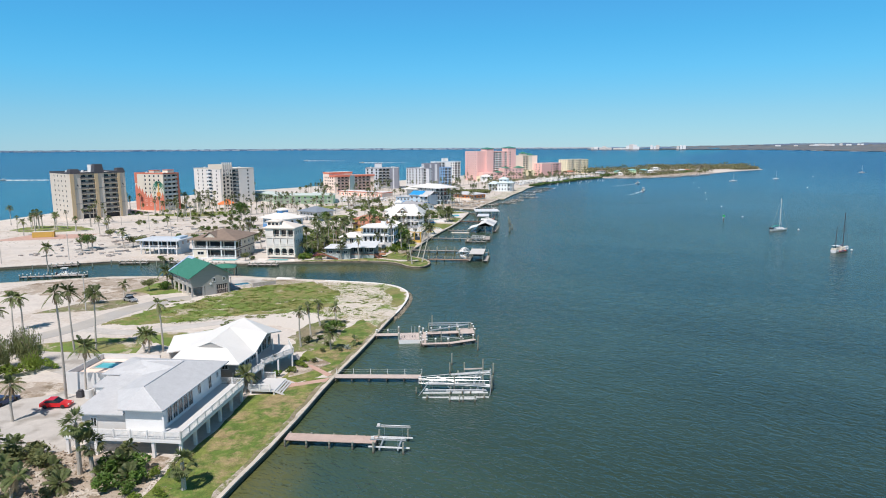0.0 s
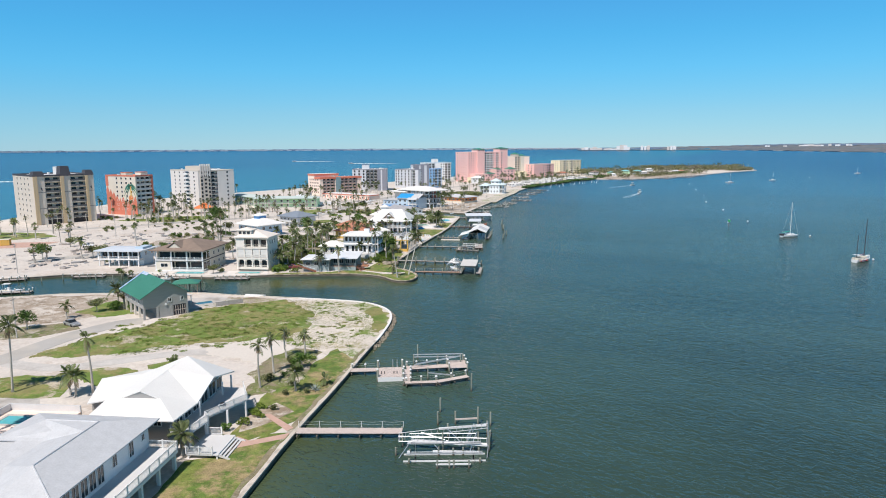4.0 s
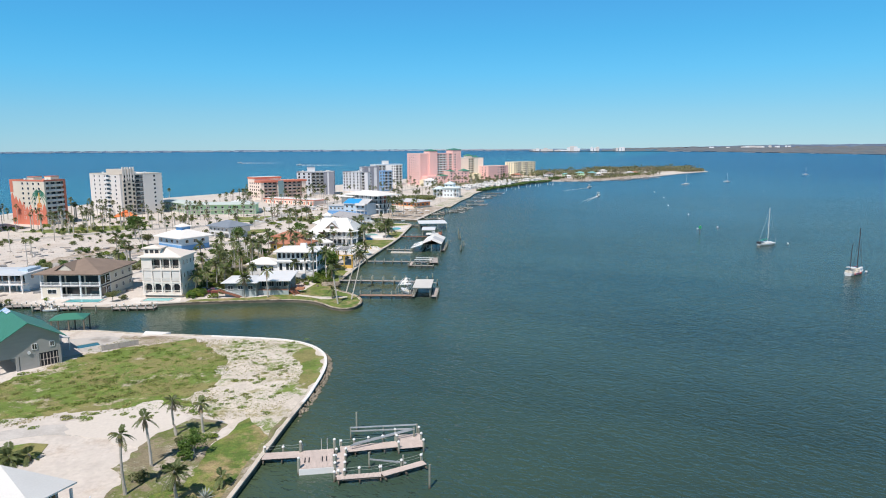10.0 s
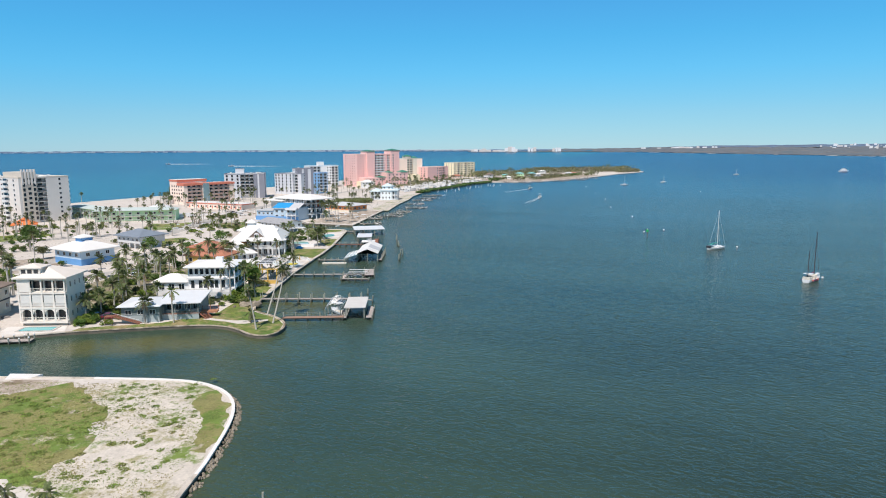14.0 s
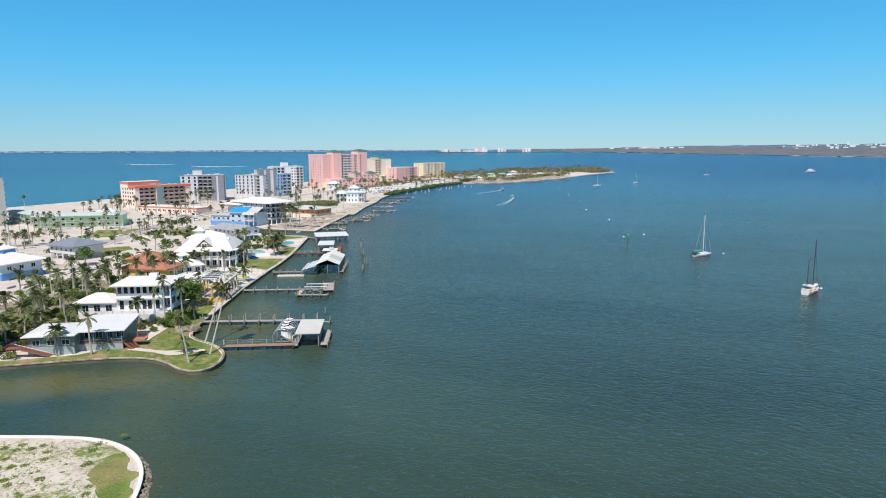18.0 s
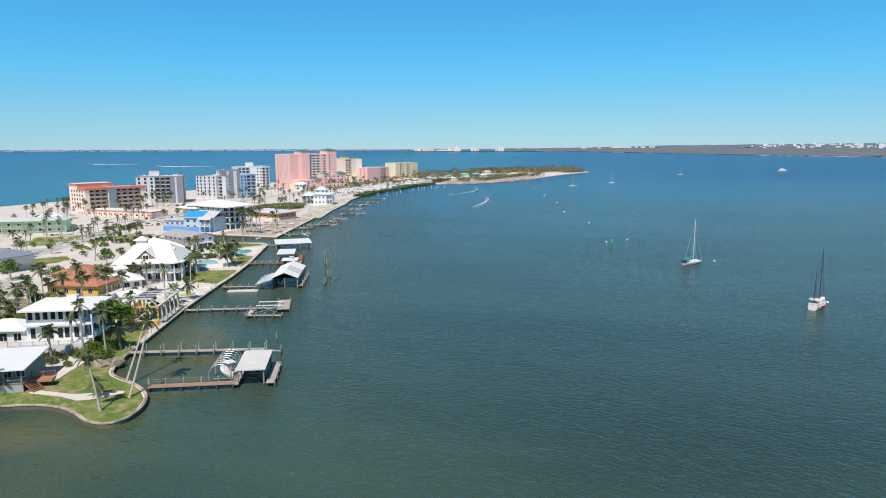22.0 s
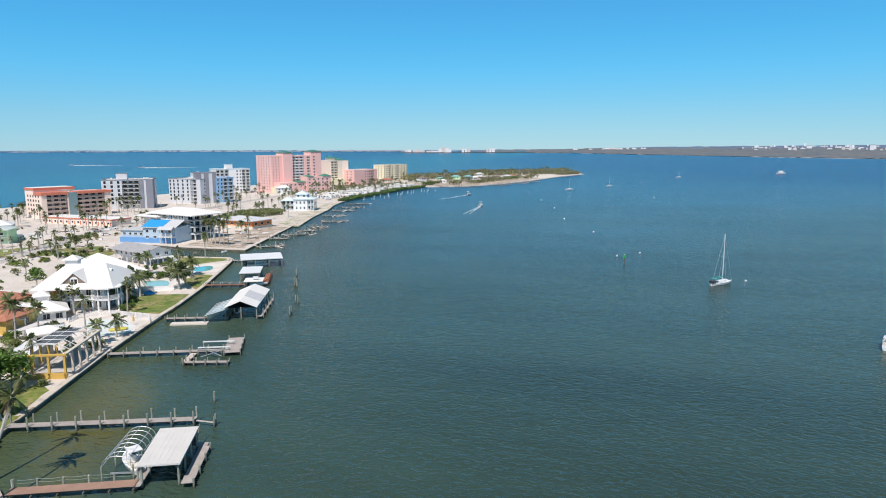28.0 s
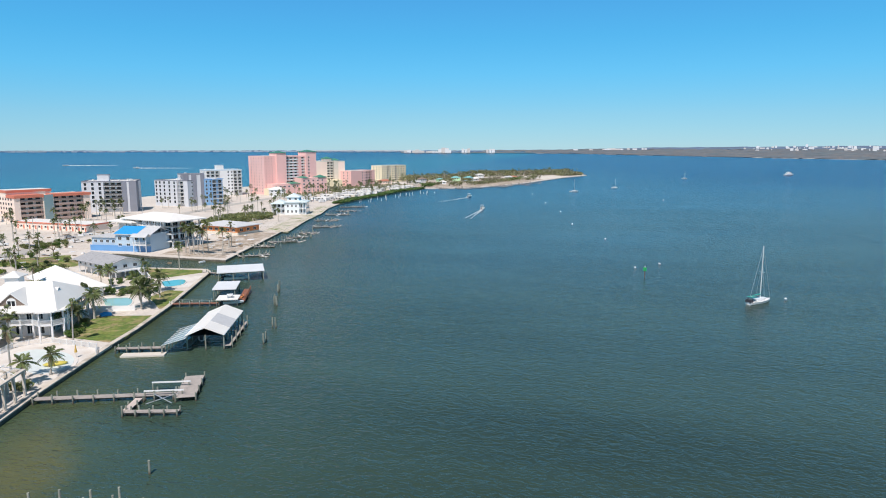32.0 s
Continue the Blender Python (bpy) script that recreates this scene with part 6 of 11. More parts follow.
for j in range(2):
    win(h, pose(15.4, 2.6 + 4 * j, 2.0, 0, 0, 90), 1.3, 1.5, CREAM)
part("terrace", Shape().box(15.4, 23, 0.5, 9.0, 0, 1.0), PALEGREY, h)
# pool cage with golden pillars
h = thing("pool_enclosure", -18.2, 281.4, G, -9, "golden pool enclosure with a mansard screen frame", "pool enclosure")
for px in (0, 2.9, 5.8, 8.6):
    for py in (0, 3.24, 6.48, 9.72, 12.96, 16.2):
        if px in (0, 8.6) or py in (0, 16.2):
            post(h, px, py, 0, 4.5, 0.2, GOLD if py == 0 or px == 0 else BEIGE, "pillar")
for x0, x1, y0, y1 in ((-0.4, 9.0, -0.3, 0.3), (-0.4, 9.0, 15.9, 16.5), (-0.4, 0.3, 0.3, 15.9), (8.3, 9.0, 0.3, 15.9)):
    part("lintel", Shape().box(x0, x1, y0, y1, 4.4, 4.7), GOLD if y1 < 1 else BEIGE, h)
part("low_wall", Shape().box(-0.3, 8.9, -0.2, 0.1, 0, 1.1), GOLD, h)
for k in range(7):
    y0 = 2.7 * k
    yt = min(max(y0, 2.0), 14.2)
    part("rib", Shape().tube([(0, y0, 4.7), (2.2, yt, 6.0), (6.4, yt, 6.0), (8.6, y0, 4.7)], 0.07, 5), WHITE, h)
for x0, z0 in ((0.9, 5.25), (2.2, 6.0), (4.3, 6.0), (6.4, 6.0), (7.7, 5.25)):
    part("purlin", Shape().tube([(x0, 1.2, z0), (x0, 15.0, z0)], 0.06, 5), WHITE, h)
SCREEN = surf("dark_insect_screen", (0.10, 0.11, 0.12), 0.7, 0.1, 0.5, 6.0, 0.1)
part("screen", Shape().slab([(2.2, 2.0, 5.92), (6.4, 2.0, 5.92), (6.4, 14.2, 5.92), (2.2, 14.2, 5.92)], 0.02), SCREEN, h, "dark sagging insect screen")
part("house_wall", Shape().box(-5, -0.5, 4, 16, 0, 2.6), CREAM, h)
part("flat_roof", Shape().box(-5.3, -0.4, 3.7, 16.3, 2.6, 2.9), PALEROOF, h)
part("terrace", Shape().box(0.3, 8.2, 0.3, 16, 0, 0.15), CONCRETE, h)

# white mansion with wraparound porch
SHAKES = surf("brown_shakes", (0.20, 0.13, 0.10), 0.9, 0.25, 0.8, 8.0, 0.5)
h = thing("mansion", -34.8, 336.2, G, -6, "large white mansion with a broad white roof and wraparound porches", "house")
part("wall", Shape().box(6.5, 20.8, 2.4, 21, 0, 6.5), WHITE, h)
part("porch_floor", Shape().box(5, 23, 0, 22, 3.0, 3.25), WHITE, h)
octagon = [(21.4 + 3.6 * math.cos(math.pi * (k + 0.5) / 4), 2.0 + 3.6 * math.sin(math.pi * (k + 0.5) / 4)) for k in range(8)]
part("porch_bay", Shape().prism(octagon, 2.98, 3.27), WHITE, h)
part("bay_roof", Shape().prism([(21.4 + (x - 21.4) * 1.15, 2 + (y - 2) * 1.15) for x, y in octagon], 6.05, 6.32), WHITEROOF, h)
for j in range(6):
    post(h, 5.3 + 2.6 * j, 0.3, 0, 3.0, 0.18)
    post(h, 5.3 + 2.6 * j, 0.3, 3.25, 6.2, 0.12)
for x, y in octagon[5:] + octagon[:2]:
    post(h, 21.4 + (x - 21.4) * 0.93, 2 + (y - 2) * 0.93, 0, 3.0, 0.2)
    post(h, 21.4 + (x - 21.4) * 0.93, 2 + (y - 2) * 0.93, 3.25, 6.1, 0.12)
for a, b in zip(octagon[4:7] + octagon[7:] + octagon[:2], octagon[5:] + octagon[:2]):
    rail(h, a, b, 3.25)
for j in range(2, 7):
    post(h, 22.7, 0.3 + 3.4 * j, 0, 3.0, 0.18)
    post(h, 22.7, 0.3 + 3.4 * j, 3.25, 6.2, 0.12)
rail(h, (5.2, 0.2), (18.2, 0.2), 3.25)
rail(h, (22.8, 5.6), (22.8, 21.8), 3.25)
part("roof", Shape().hip(4.1, 23.9, -0.9, 22.9, 6.3, 4.7, 0.3, 5.0, "x"), WHITEROOF, h)
part("dormer", Shape().solid([(11.0, 1.6, 6.8), (16.6, 1.6, 6.8), (16.6, 1.6, 7.6), (13.8, 1.6, 10.0), (11.0, 1.6, 7.6), (11.0, 9, 6.8), (16.6, 9, 6.8), (16.6, 9, 7.6), (13.8, 9, 10.0), (11.0, 9, 7.6)], [(0, 1, 2, 3, 4), (9, 8, 7, 6, 5), (0, 5, 6, 1), (1, 6, 7, 2), (2, 7, 8, 3), (3, 8, 9, 4), (4, 9, 5, 0)]), SHINGLE, h, "brown shingled dormer gable")
part("dormer_roof", Shape().slab([(10.3, 1.25, 7.1), (13.8, 1.25, 10.25), (13.8, 10, 10.25), (10.3, 4.2, 7.1)], 0.2).weld(), WHITEROOF, h)
part("dormer_roof", Shape().slab([(13.8, 1.25, 10.25), (17.3, 1.25, 7.1), (17.3, 4.2, 7.1), (13.8, 10, 10.25)], 0.2), WHITEROOF, h)
arch = [(-0.95, 0), (0.95, 0), (0.95, 1.3)] + [(0.95 * math.cos(math.pi * k / 8), 1.3 + 0.75 * math.sin(math.pi * k / 8)) for k in range(1, 8)] + [(-0.95, 1.3)]
n = len(arch)
part("arched_window", Shape().solid([(13.8 + x, 1.48, 7.0 + z) for x, z in arch] + [(13.8 + x, 1.6, 7.0 + z) for x, z in arch], [tuple(range(n)), tuple(range(2 * n - 1, n - 1, -1))] + [(k, n + k, n + (k + 1) % n, (k + 1) % n) for k in range(n)]), WHITE, h, "white arched window")
for sx in (-0.42, 0.42):
    part("pane", Shape().box(13.8 + sx - 0.33, 13.8 + sx + 0.33, 1.44, 1.47, 7.2, 8.4), GLASS, h)
part("gable_wall", Shape().solid([(20.6, 5.2, 6.4), (20.6, 12.8, 6.4), (20.6, 9.0, 9.5), (14, 5.2, 6.4), (14, 12.8, 6.4), (14, 9.0, 9.5)], [(0, 1, 2), (5, 4, 3), (0, 3, 4, 1), (1, 4, 5, 2), (2, 5, 3, 0)]), SHAKES, h, "brown shake gable")
part("gable_roof", Shape().gable(13.5, 20.95, 4.2, 13.8, 6.2, 3.6, 0.2, "x"), WHITEROOF, h)
win(h, pose(20.6, 9.0, 7.6, 0, 0, 90), 2.2, 1.5)
part("cupola", Shape().box(8.2, 11.2, 12, 15, 10, 12.0), WHITE, h)
part("cupola_roof", Shape().hip(7.6, 11.8, 11.4, 15.6, 12.0, 1.2, 0.2), WHITEROOF, h)
for j in range(6):
    win(h, pose(7.6 + 2.3 * j, 2.4, 4.8), 1.2, 2.0)
    win(h, pose(7.6 + 2.3 * j, 2.4, 1.5), 1.4, 2.0)
for j in range(6):
    win(h, pose(20.8, 4.4 + 2.7 * j, 4.8, 0, 0, 90), 1.2, 2.0)
    win(h, pose(20.8, 4.4 + 2.7 * j, 1.5, 0, 0, 90), 1.4, 2.0)
h = thing("pool_pavilion", -28.5, 322.5, G, 18, "low white pool pavilion with clustered hipped roofs", "pavilion")
part("wall", Shape().box(0, 8.4, 0.8, 8, 0, 3.0), WHITE, h)
part("wall", Shape().box(-6.5, 1.0, 8, 14, 0, 3.0), PALEBLUE, h)
part("roof", Shape().hip(-0.9, 9.3, -0.2, 8.9, 3.0, 2.0, 0.25), WHITEROOF, h)
part("roof", Shape().hip(-7.4, 2.0, 6.6, 14.9, 3.1, 1.8, 0.25), WHITEROOF, h)
part("porch_roof", Shape().hip(-4.6, 0.0, -3.4, 3.6, 2.7, 1.2, 0.2), WHITEROOF, h)
part("cupola", Shape().box(2.6, 5.2, 7.4, 10, 4.0, 5.6), WHITE, h)
part("cupola_roof", Shape().hip(2.0, 5.8, 6.8, 10.6, 5.6, 1.3, 0.2), WHITEROOF, h)
for px in (-4.4, -0.2):
    post(h, px, -3.1, 0, 2.7, 0.14)
for j in range(3):
    win(h, pose(1.6 + 2.7 * j, 0.8, 1.6), 1.6, 1.5)
    win(h, pose(8.4, 2.0 + 2.2 * j, 1.6, 0, 0, 90), 1.3, 1.5)
PALEPOOL = surf("pale_pool_plaster", (0.66, 0.72, 0.70), 0.6, 0.06, 0.5, 5.0, 0.1)
patch("pool_terrace", [(-20.5, 321), (-19.7, 324.5), (-16.4, 329.6), (-11.5, 330), (-6.3, 326.2), (-0.8, 322.8), (1.2, 324), (-3.6, 304.6), (-8.5, 300.5), (-14, 305)], PALETERRACE, "bleached round-cornered pool terrace", 0.06, "terrace")


def free_pool(name, line, z, label, water, edge=PALETERRACE):
    """A pool of any outline: a coping round it and the water or the bare floor inside."""
    p = thing(name, 0, 0, z, 0, label, "pool")
    cx, cy = sum(a for a, _ in line) / len(line), sum(b for _, b in line) / len(line)
    ring = smooth_line(line + [line[0]], 2)
    part("coping", Shape().prism([(cx + (x - cx) * 1.12, cy + (y - cy) * 1.12) for x, y in ring[:-1]], 0, 0.10), edge, p)
    part("pool_floor" if water is PALEPOOL else "pool_water", Shape().prism(ring[:-1], 0.02, 0.13), water, p)
    return p


free_pool("empty_pool", [(-16.6, 322.7), (-13.2, 325.4), (-4.8, 319), (-3.0, 310.0), (-8.0, 306.2), (-12.2, 311.3)], G + 0.06, "drained pale plaster pool on the terrace", PALEPOOL)
spill = thing("pool_spill", -11, 318.5, G + 0.19, 0, "thin film of turquoise water left in the drained pool", "puddle", kind="structure")
part("puddle", Shape().prism(smooth_line([(0, 0), (2.6, 1.2), (4.6, -0.2), (4.0, -1.4), (1.2, -1.6), (0, 0)], 2)[:-1], 0, 0.02), glass("shallow_pool_water", (0.45, 0.60, 0.56), 0.08), spill)
free_pool("swimming_pool", [(-10.0, 372.3), (-2.3, 372.5), (-1.0, 360.6), (-7.0, 360.2)], G + 0.05, "pale green pool behind a white garden wall", glass("pale_pool_water", (0.34, 0.58, 0.52), 0.05))
free_pool("swimming_pool", [(2.7, 393.6), (9.8, 396.6), (10.1, 386.6), (4.4, 384)], G + 0.05, "turquoise pool behind the seawall", POOL)
patch("pool_deck", [(0.5, 382), (12, 384), (14.5, 401), (8, 402), (1, 397)], PALETERRACE, "pale pool deck", 0.04, "terrace")
patch("pool_deck_south", [(-12, 357), (1.5, 355.5), (2.5, 374.5), (-12, 376)], PALETERRACE, "bleached pool deck", 0.04, "terrace")

# long white house behind, and the houses along the second canal
h = thing("long_white_house", -20.3, 370.8, G, 30, "white bungalow with a broad plain hipped white roof", "house")
part("wall", Shape().box(0.8, 11.4, 0.8, 30, 0, 3.1), WHITE, h)
part("roof", Shape().hip(-0.4, 12.6, -0.4, 31.2, 3.1, 3.6, 0.3), WHITEROOF, h)
for j in range(3):
    win(h, pose(2.6 + 3.4 * j, 0.8, 1.7), 1.4, 1.3)
for j in range(7):
    win(h, pose(0.8, 3 + 4 * j, 1.7, 0, 0, -90), 1.4, 1.3)
WORNROOF = surf("worn_grey_shingles", (0.40, 0.40, 0.41), 0.85, 0.25, 0.5, 6.0, 0.5, other=(0.24, 0.24, 0.25), share=0.36, oscale=0.5, ragged=0.7)
h = thing("canal_bungalow", -27.9, 420.0, G + 0.9, -52, "white stilt bungalow with a storm-worn grey shingle roof", "house")
part("wall", Shape().box(0.6, 21.4, 0.8, 11.4, 1.6, 3.7), WHITE, h)
part("base_wall", Shape().box(3, 19, 2.5, 6, -0.9, 1.6), PALEGREY, h)
part("roof", Shape().gable(-0.6, 22.8, -0.6, 12.8, 3.75, 1.9, 0.22, "x"), WORNROOF, h, "worn grey shingle roof")
part("gable_wall", Shape().solid([(21.4, 0.8, 3.7), (21.4, 11.4, 3.7), (21.4, 6.1, 5.4), (21.2, 0.8, 3.7), (21.2, 11.4, 3.7), (21.2, 6.1, 5.4)], [(0, 1, 2), (5, 4, 3), (0, 3, 4, 1), (1, 4, 5, 2), (2, 5, 3, 0)]), WHITE, h)
for j in range(6):
    win(h, pose(2.4 + 3.4 * j, 0.8, 2.7), 1.3, 1.1)
    post(h, 0.9 + 4.0 * j, 1.0, -0.9, 1.6, 0.15)
for j in range(3):
    win(h, pose(21.4, 2.6 + 3.4 * j, 2.7, 0, 0, 90), 1.4, 1.2)
    post(h, 21.2, 1.2 + 4.8 * j, -0.9, 1.6, 0.15)
part("porch_floor", Shape().box(21.4, 24.6, 1, 11.2, 1.4, 1.6), WHITE, h)
rail(h, (24.5, 1), (24.5, 7.4), 1.6)
for py in (1.2, 6.2, 11):
    post(h, 24.4, py, -0.9, 1.6, 0.12)
stairs(h, 24.6, 8.4, 1.6, 0, 2.2, 13, 0.3, 0.19, WHITE)
h = thing("blue_house", -34, 474, G, -27, "blue and white two-storey house with a bright blue roof tarp", "house")
part("wall", Shape().box(0, 12, 0, 10, 0, 5.4), PALEBLUE, h)
part("wall", Shape().box(12, 28, -1, 12, 0, 7.2), PALEBLUE, h)
part("base_band", Shape().box(-0.1, 28.1, -1.1, -0.9, 0, 2.4), BLUE, h)
part("base_band", Shape().box(-0.1, 12, -0.1, 0.0, 0, 2.2), BLUE, h)
part("roof", Shape().box(-0.5, 12.3, -0.6, 10.6, 5.4, 5.8), GREYROOF, h)
part("roof", Shape().gable(11.4, 28.8, -1.8, 12.8, 7.2, 2.6, 0.25, "x"), GREYROOF, h)
part("tarp", Shape().slab([(11.6, -1.6, 7.34), (22, -1.6, 7.34), (22, 5.4, 9.86), (11.6, 5.4, 9.86)], 0.06), TARP, h, "bright blue tarp over the roof")
for j in range(4):
    win(h, pose(1.8 + 2.8 * j, 0, 3.9), 1.4, 1.2)
    win(h, pose(14 + 3.8 * j, -1, 5.4), 1.6, 1.4)
    win(h, pose(14 + 3.8 * j, -1, 2.6), 1.6, 1.4)
part("porch", Shape().box(22, 28, -4, -1, 3.0, 3.3), WHITE, h)
part("porch_roof", Shape().gable(21.4, 28.6, -4.8, -1, 6.6, 1.2, 0.2, "x"), GREYROOF, h)
for px in (22.2, 25, 27.8):
    post(h, px, -3.8, 0, 6.4, 0.12)
rail(h, (22, -3.9), (28, -3.9), 3.3)
h = thing("white_frame_house", -22, 488, G, -46, "white three-storey house of open balconies and a broad pale roof", "house")
part("wall", Shape().box(0, 24, 3, 15, 2.8, 11.4), WHITE, h)
part("wall", Shape().box(10, 24, 0, 3, 6, 11.4), WHITE, h)
part("roof", Shape().hip(-2, 31, -2.5, 17, 11.9, 2.4, 0.4), WHITEROOF, h)
part("roof", Shape().hip(-9, 8, -4, 12, 10.4, 1.6, 0.4), WHITEROOF, h)
part("wall", Shape().box(-7, 0, 0, 10, 3, 10.2), WHITE, h)
for k, z in enumerate((2.8, 6.0, 9.0)):
    part("balcony", Shape().box(-0.5, 24, -1.5, 3, z, z + 0.3), WHITE, h)
    part("balcony", Shape().box(24, 29, 0, 15, z, z + 0.3), WHITE, h)
    rail(h, (28.9, 0), (28.9, 15), z + 0.3, CHARCOAL, 1.0, 0.3)
    rail(h, (0, -1.4), (24, -1.4), z + 0.3, WHITE, 1.0, 0.3)
for j in range(7):
    post(h, 0.2 + 3.9 * j, -1.2, 0, 11.6, 0.22)
for j in range(5):
    post(h, 28.6, 0.5 + 3.5 * j, 0, 11.6, 0.22)
for k in range(3):
    for j in range(6):
        win(h, pose(2.4 + 3.9 * j, 3 if j < 3 else 0, 4.4 + 2.9 * k), 2.2, 2.0)
    for j in range(4):
        win(h, pose(24, 2.0 + 3.5 * j, 4.4 + 2.9 * k, 0, 0, 90), 2.6, 2.2)
part("orange_wall", Shape().box(24.05, 24.25, 7.3, 10.8, 6, 11.2), CORAL, h)
h = thing("orange_house", 6, 522, G, -43, "low orange house with a pale octagonal hipped roof", "house")
part("wall", Shape().box(0, 24, 0, 15, 0, 4.2), ORANGE, h)
part("base_wall", Shape().box(-0.1, 24.1, -0.1, 15.1, 0, 1.2), CREAM, h)
part("roof", Shape().hip(-1.4, 25.4, -1.4, 16.4, 4.3, 1.6, 0.35), surf("pale_grey_roof", (0.60, 0.61, 0.62), 0.6, 0.06, 0.3, 6, 0.1), h)
for j in range(6):
    win(h, pose(2.4 + 3.8 * j, 0, 2.4), 2.0, 1.4)
for j in range(3):
    win(h, pose(24, 2.6 + 4.6 * j, 2.4, 0, 0, 90), 2.0, 1.4)
h = thing("cyan_house", 42.6, 606, G, -14, "pale cyan house with porches and a raised upper storey", "house")
CYAN = surf("pale_cyan_paint", (0.76, 0.81, 0.82), 0.75, 0.05, 0.3, 6, 0.1)
CYANROOF = surf("pale_cyan_roof", (0.62, 0.72, 0.74), 0.6, 0.05, 0.3, 6, 0.1)
part("low_wing", Shape().box(0, 8.5, 2.4, 12, 0, 7.0), CYAN, h)
part("wing_roof", Shape().hip(-0.8, 9.2, -0.6, 12.8, 7.0, 2.4, 0.3), CYANROOF, h)
part("wall", Shape().box(8.5, 17.6, 0, 13, 0, 8.0), CYAN, h)
part("roof", Shape().hip(7.8, 22.8, -0.8, 13.8, 8.0, 2.0, 0.3), CYANROOF, h)
part("upper_storey", Shape().box(9.6, 17.2, 2.0, 11, 8.4, 11.2), CYAN, h)
part("upper_roof", Shape().hip(8.8, 18.0, 1.2, 11.8, 11.2, 2.3, 0.3), CYANROOF, h)
part("east_wall", Shape().box(17.6, 20.0, 2.6, 13, 0, 8.0), CYAN, h)
for k in range(2):
    z = 3.6 * k
    part("porch_floor", Shape().box(0, 8.4, 0, 2.4, z + 0.02, z + 0.3), WHITE, h)
    part("porch_floor", Shape().box(17.65, 22.0, 0, 2.55, z + 0.02, z + 0.3).box(20.05, 22.0, 2.6, 12.6, z + 0.02, z + 0.3), WHITE, h)
    rail(h, (0, 0.1), (8.4, 0.1), z + 0.3)
    rail(h, (17.8, 0.1), (22, 0.1), z + 0.3)
    for px in (1.6, 4.3, 7.0):
        win(h, pose(px, 2.4, z + 1.9), 1.5, 2.0)
    for px in (10.4, 13.0, 15.6):
        win(h, pose(px, 0, z + 2.0), 1.1, 1.7)
    win(h, pose(18.8, 2.6, z + 1.9), 1.4, 2.1)
    for j in range(3):
        win(h, pose(20.0, 4.2 + 3.2 * j, z + 1.9, 0, 0, 90), 1.5, 2.0)
for px in (11.4, 15.2):
    win(h, pose(px, 2.0, 9.9), 1.4, 1.3)
for px in (0.2, 2.9, 5.6, 8.2):
    post(h, px, 0.25, 0, 7.0, 0.15)
for px, py in ((19.8, 0.25), (21.8, 0.25), (21.8, 4.2), (21.8, 8.4), (21.8, 12.4)):
    post(h, px, py, 0, 8.0, 0.15)


# ---- docks, lifts, boathouses ----
def pile(parent, x, y, top, r=0.15, mt=TIMBER, name="piling"):
    return put(name, shared(("pile", round(top, 1), r, mt.name), lambda: Shape().tube([(0, 0, -2.0), (0, 0, top)], [r * 1.1, r * 0.95], 8).mesh("piling", mt)), parent, pose(x, y, 0, 0, 0, random.uniform(0, 90)))


def planks(L, w, z, across=0.16, gap=0.012, thick=0.05):
    """Boards laid side by side across a deck of length L, each with its own edges."""
    sh = Shape()
    for k in range(int(L / across)):
        d = random.uniform(-0.008, 0.008)
        sh.box(k * across, (k + 1) * across - gap, -w / 2 + random.uniform(-0.03, 0.03), w / 2 + random.uniform(-0.03, 0.03), z - thick + d, z + d)
    return sh


def pier(name, a, b, w, z, mt, label, spacing=3.0, tall=0.0, rope=False, sides=(-1, 1), caps=False):
    """A boarded pier on piles from a to b."""
    L = math.hypot(b[0] - a[0], b[1] - a[1])
    p = thing(name, a[0], a[1], 0, math.degrees(math.atan2(b[1] - a[1], b[0] - a[0])), label, "pier")
    tagged(part("deck", planks(L, w, z), mt, p), kind="stuff")
    for s in (-0.35, 0.35):
        part("stringer", Shape().box(0, L, s * w - 0.05, s * w + 0.05, z - 0.3, z - 0.06), PILE, p)
    n = max(1, round(L / spacing))
    for k in range(n + 1):
        x = min(max(L * k / n, 0.2), L - 0.2)
        for s in sides:
            top = round(z + (tall + random.uniform(-0.15, 0.15) if tall else 0.12), 1)
            pile(p, x, s * (w / 2 + 0.14), top)
            if caps:
                put("post_cap", shared(("pcap", 0), lambda: Shape().tube([(0, 0, -0.08), (0, 0, 0.04), (0, 0, 0.2)], [0.21, 0.21, 0.03], 8).mesh("post_cap", WHITE)), p, pose(x, s * (w / 2 + 0.14), top))
        part("cross_beam", shared(("xb", round(w, 1)), lambda: Shape().box(-0.08, 0.08, -w / 2 - 0.3, w / 2 + 0.3, -0.5, -0.3).mesh("cross_beam", PILE)), None, p).matrix_basis = pose(x, 0, z)
    if rope:
        for s in sides:
            y = s * (w / 2 + 0.14)
            pts = []
            for k in range(n * 6 + 1):
                f = (k % 6) / 6
                pts.append((L * k / (n * 6), y, z + 0.95 - 0.5 * f * (1 - f)))
            part("rope", Shape().tube(pts, 0.025, 5), ROPE, p, "pale sagging rope rail")
            part("hand_rail", Shape().tube([(x, y2, z2 - 0.4) for x, y2, z2 in pts], 0.02, 5), ROPE, p)
            for k in range(n + 1):
                part("stanchion", shared(("stan", 0), lambda: Shape().tube([(0, 0, 0), (0, 0, 1.0)], 0.04, 6).mesh("stanchion", WHITE)), None, p).matrix_basis = pose(L * k / n, y, z)
    return p


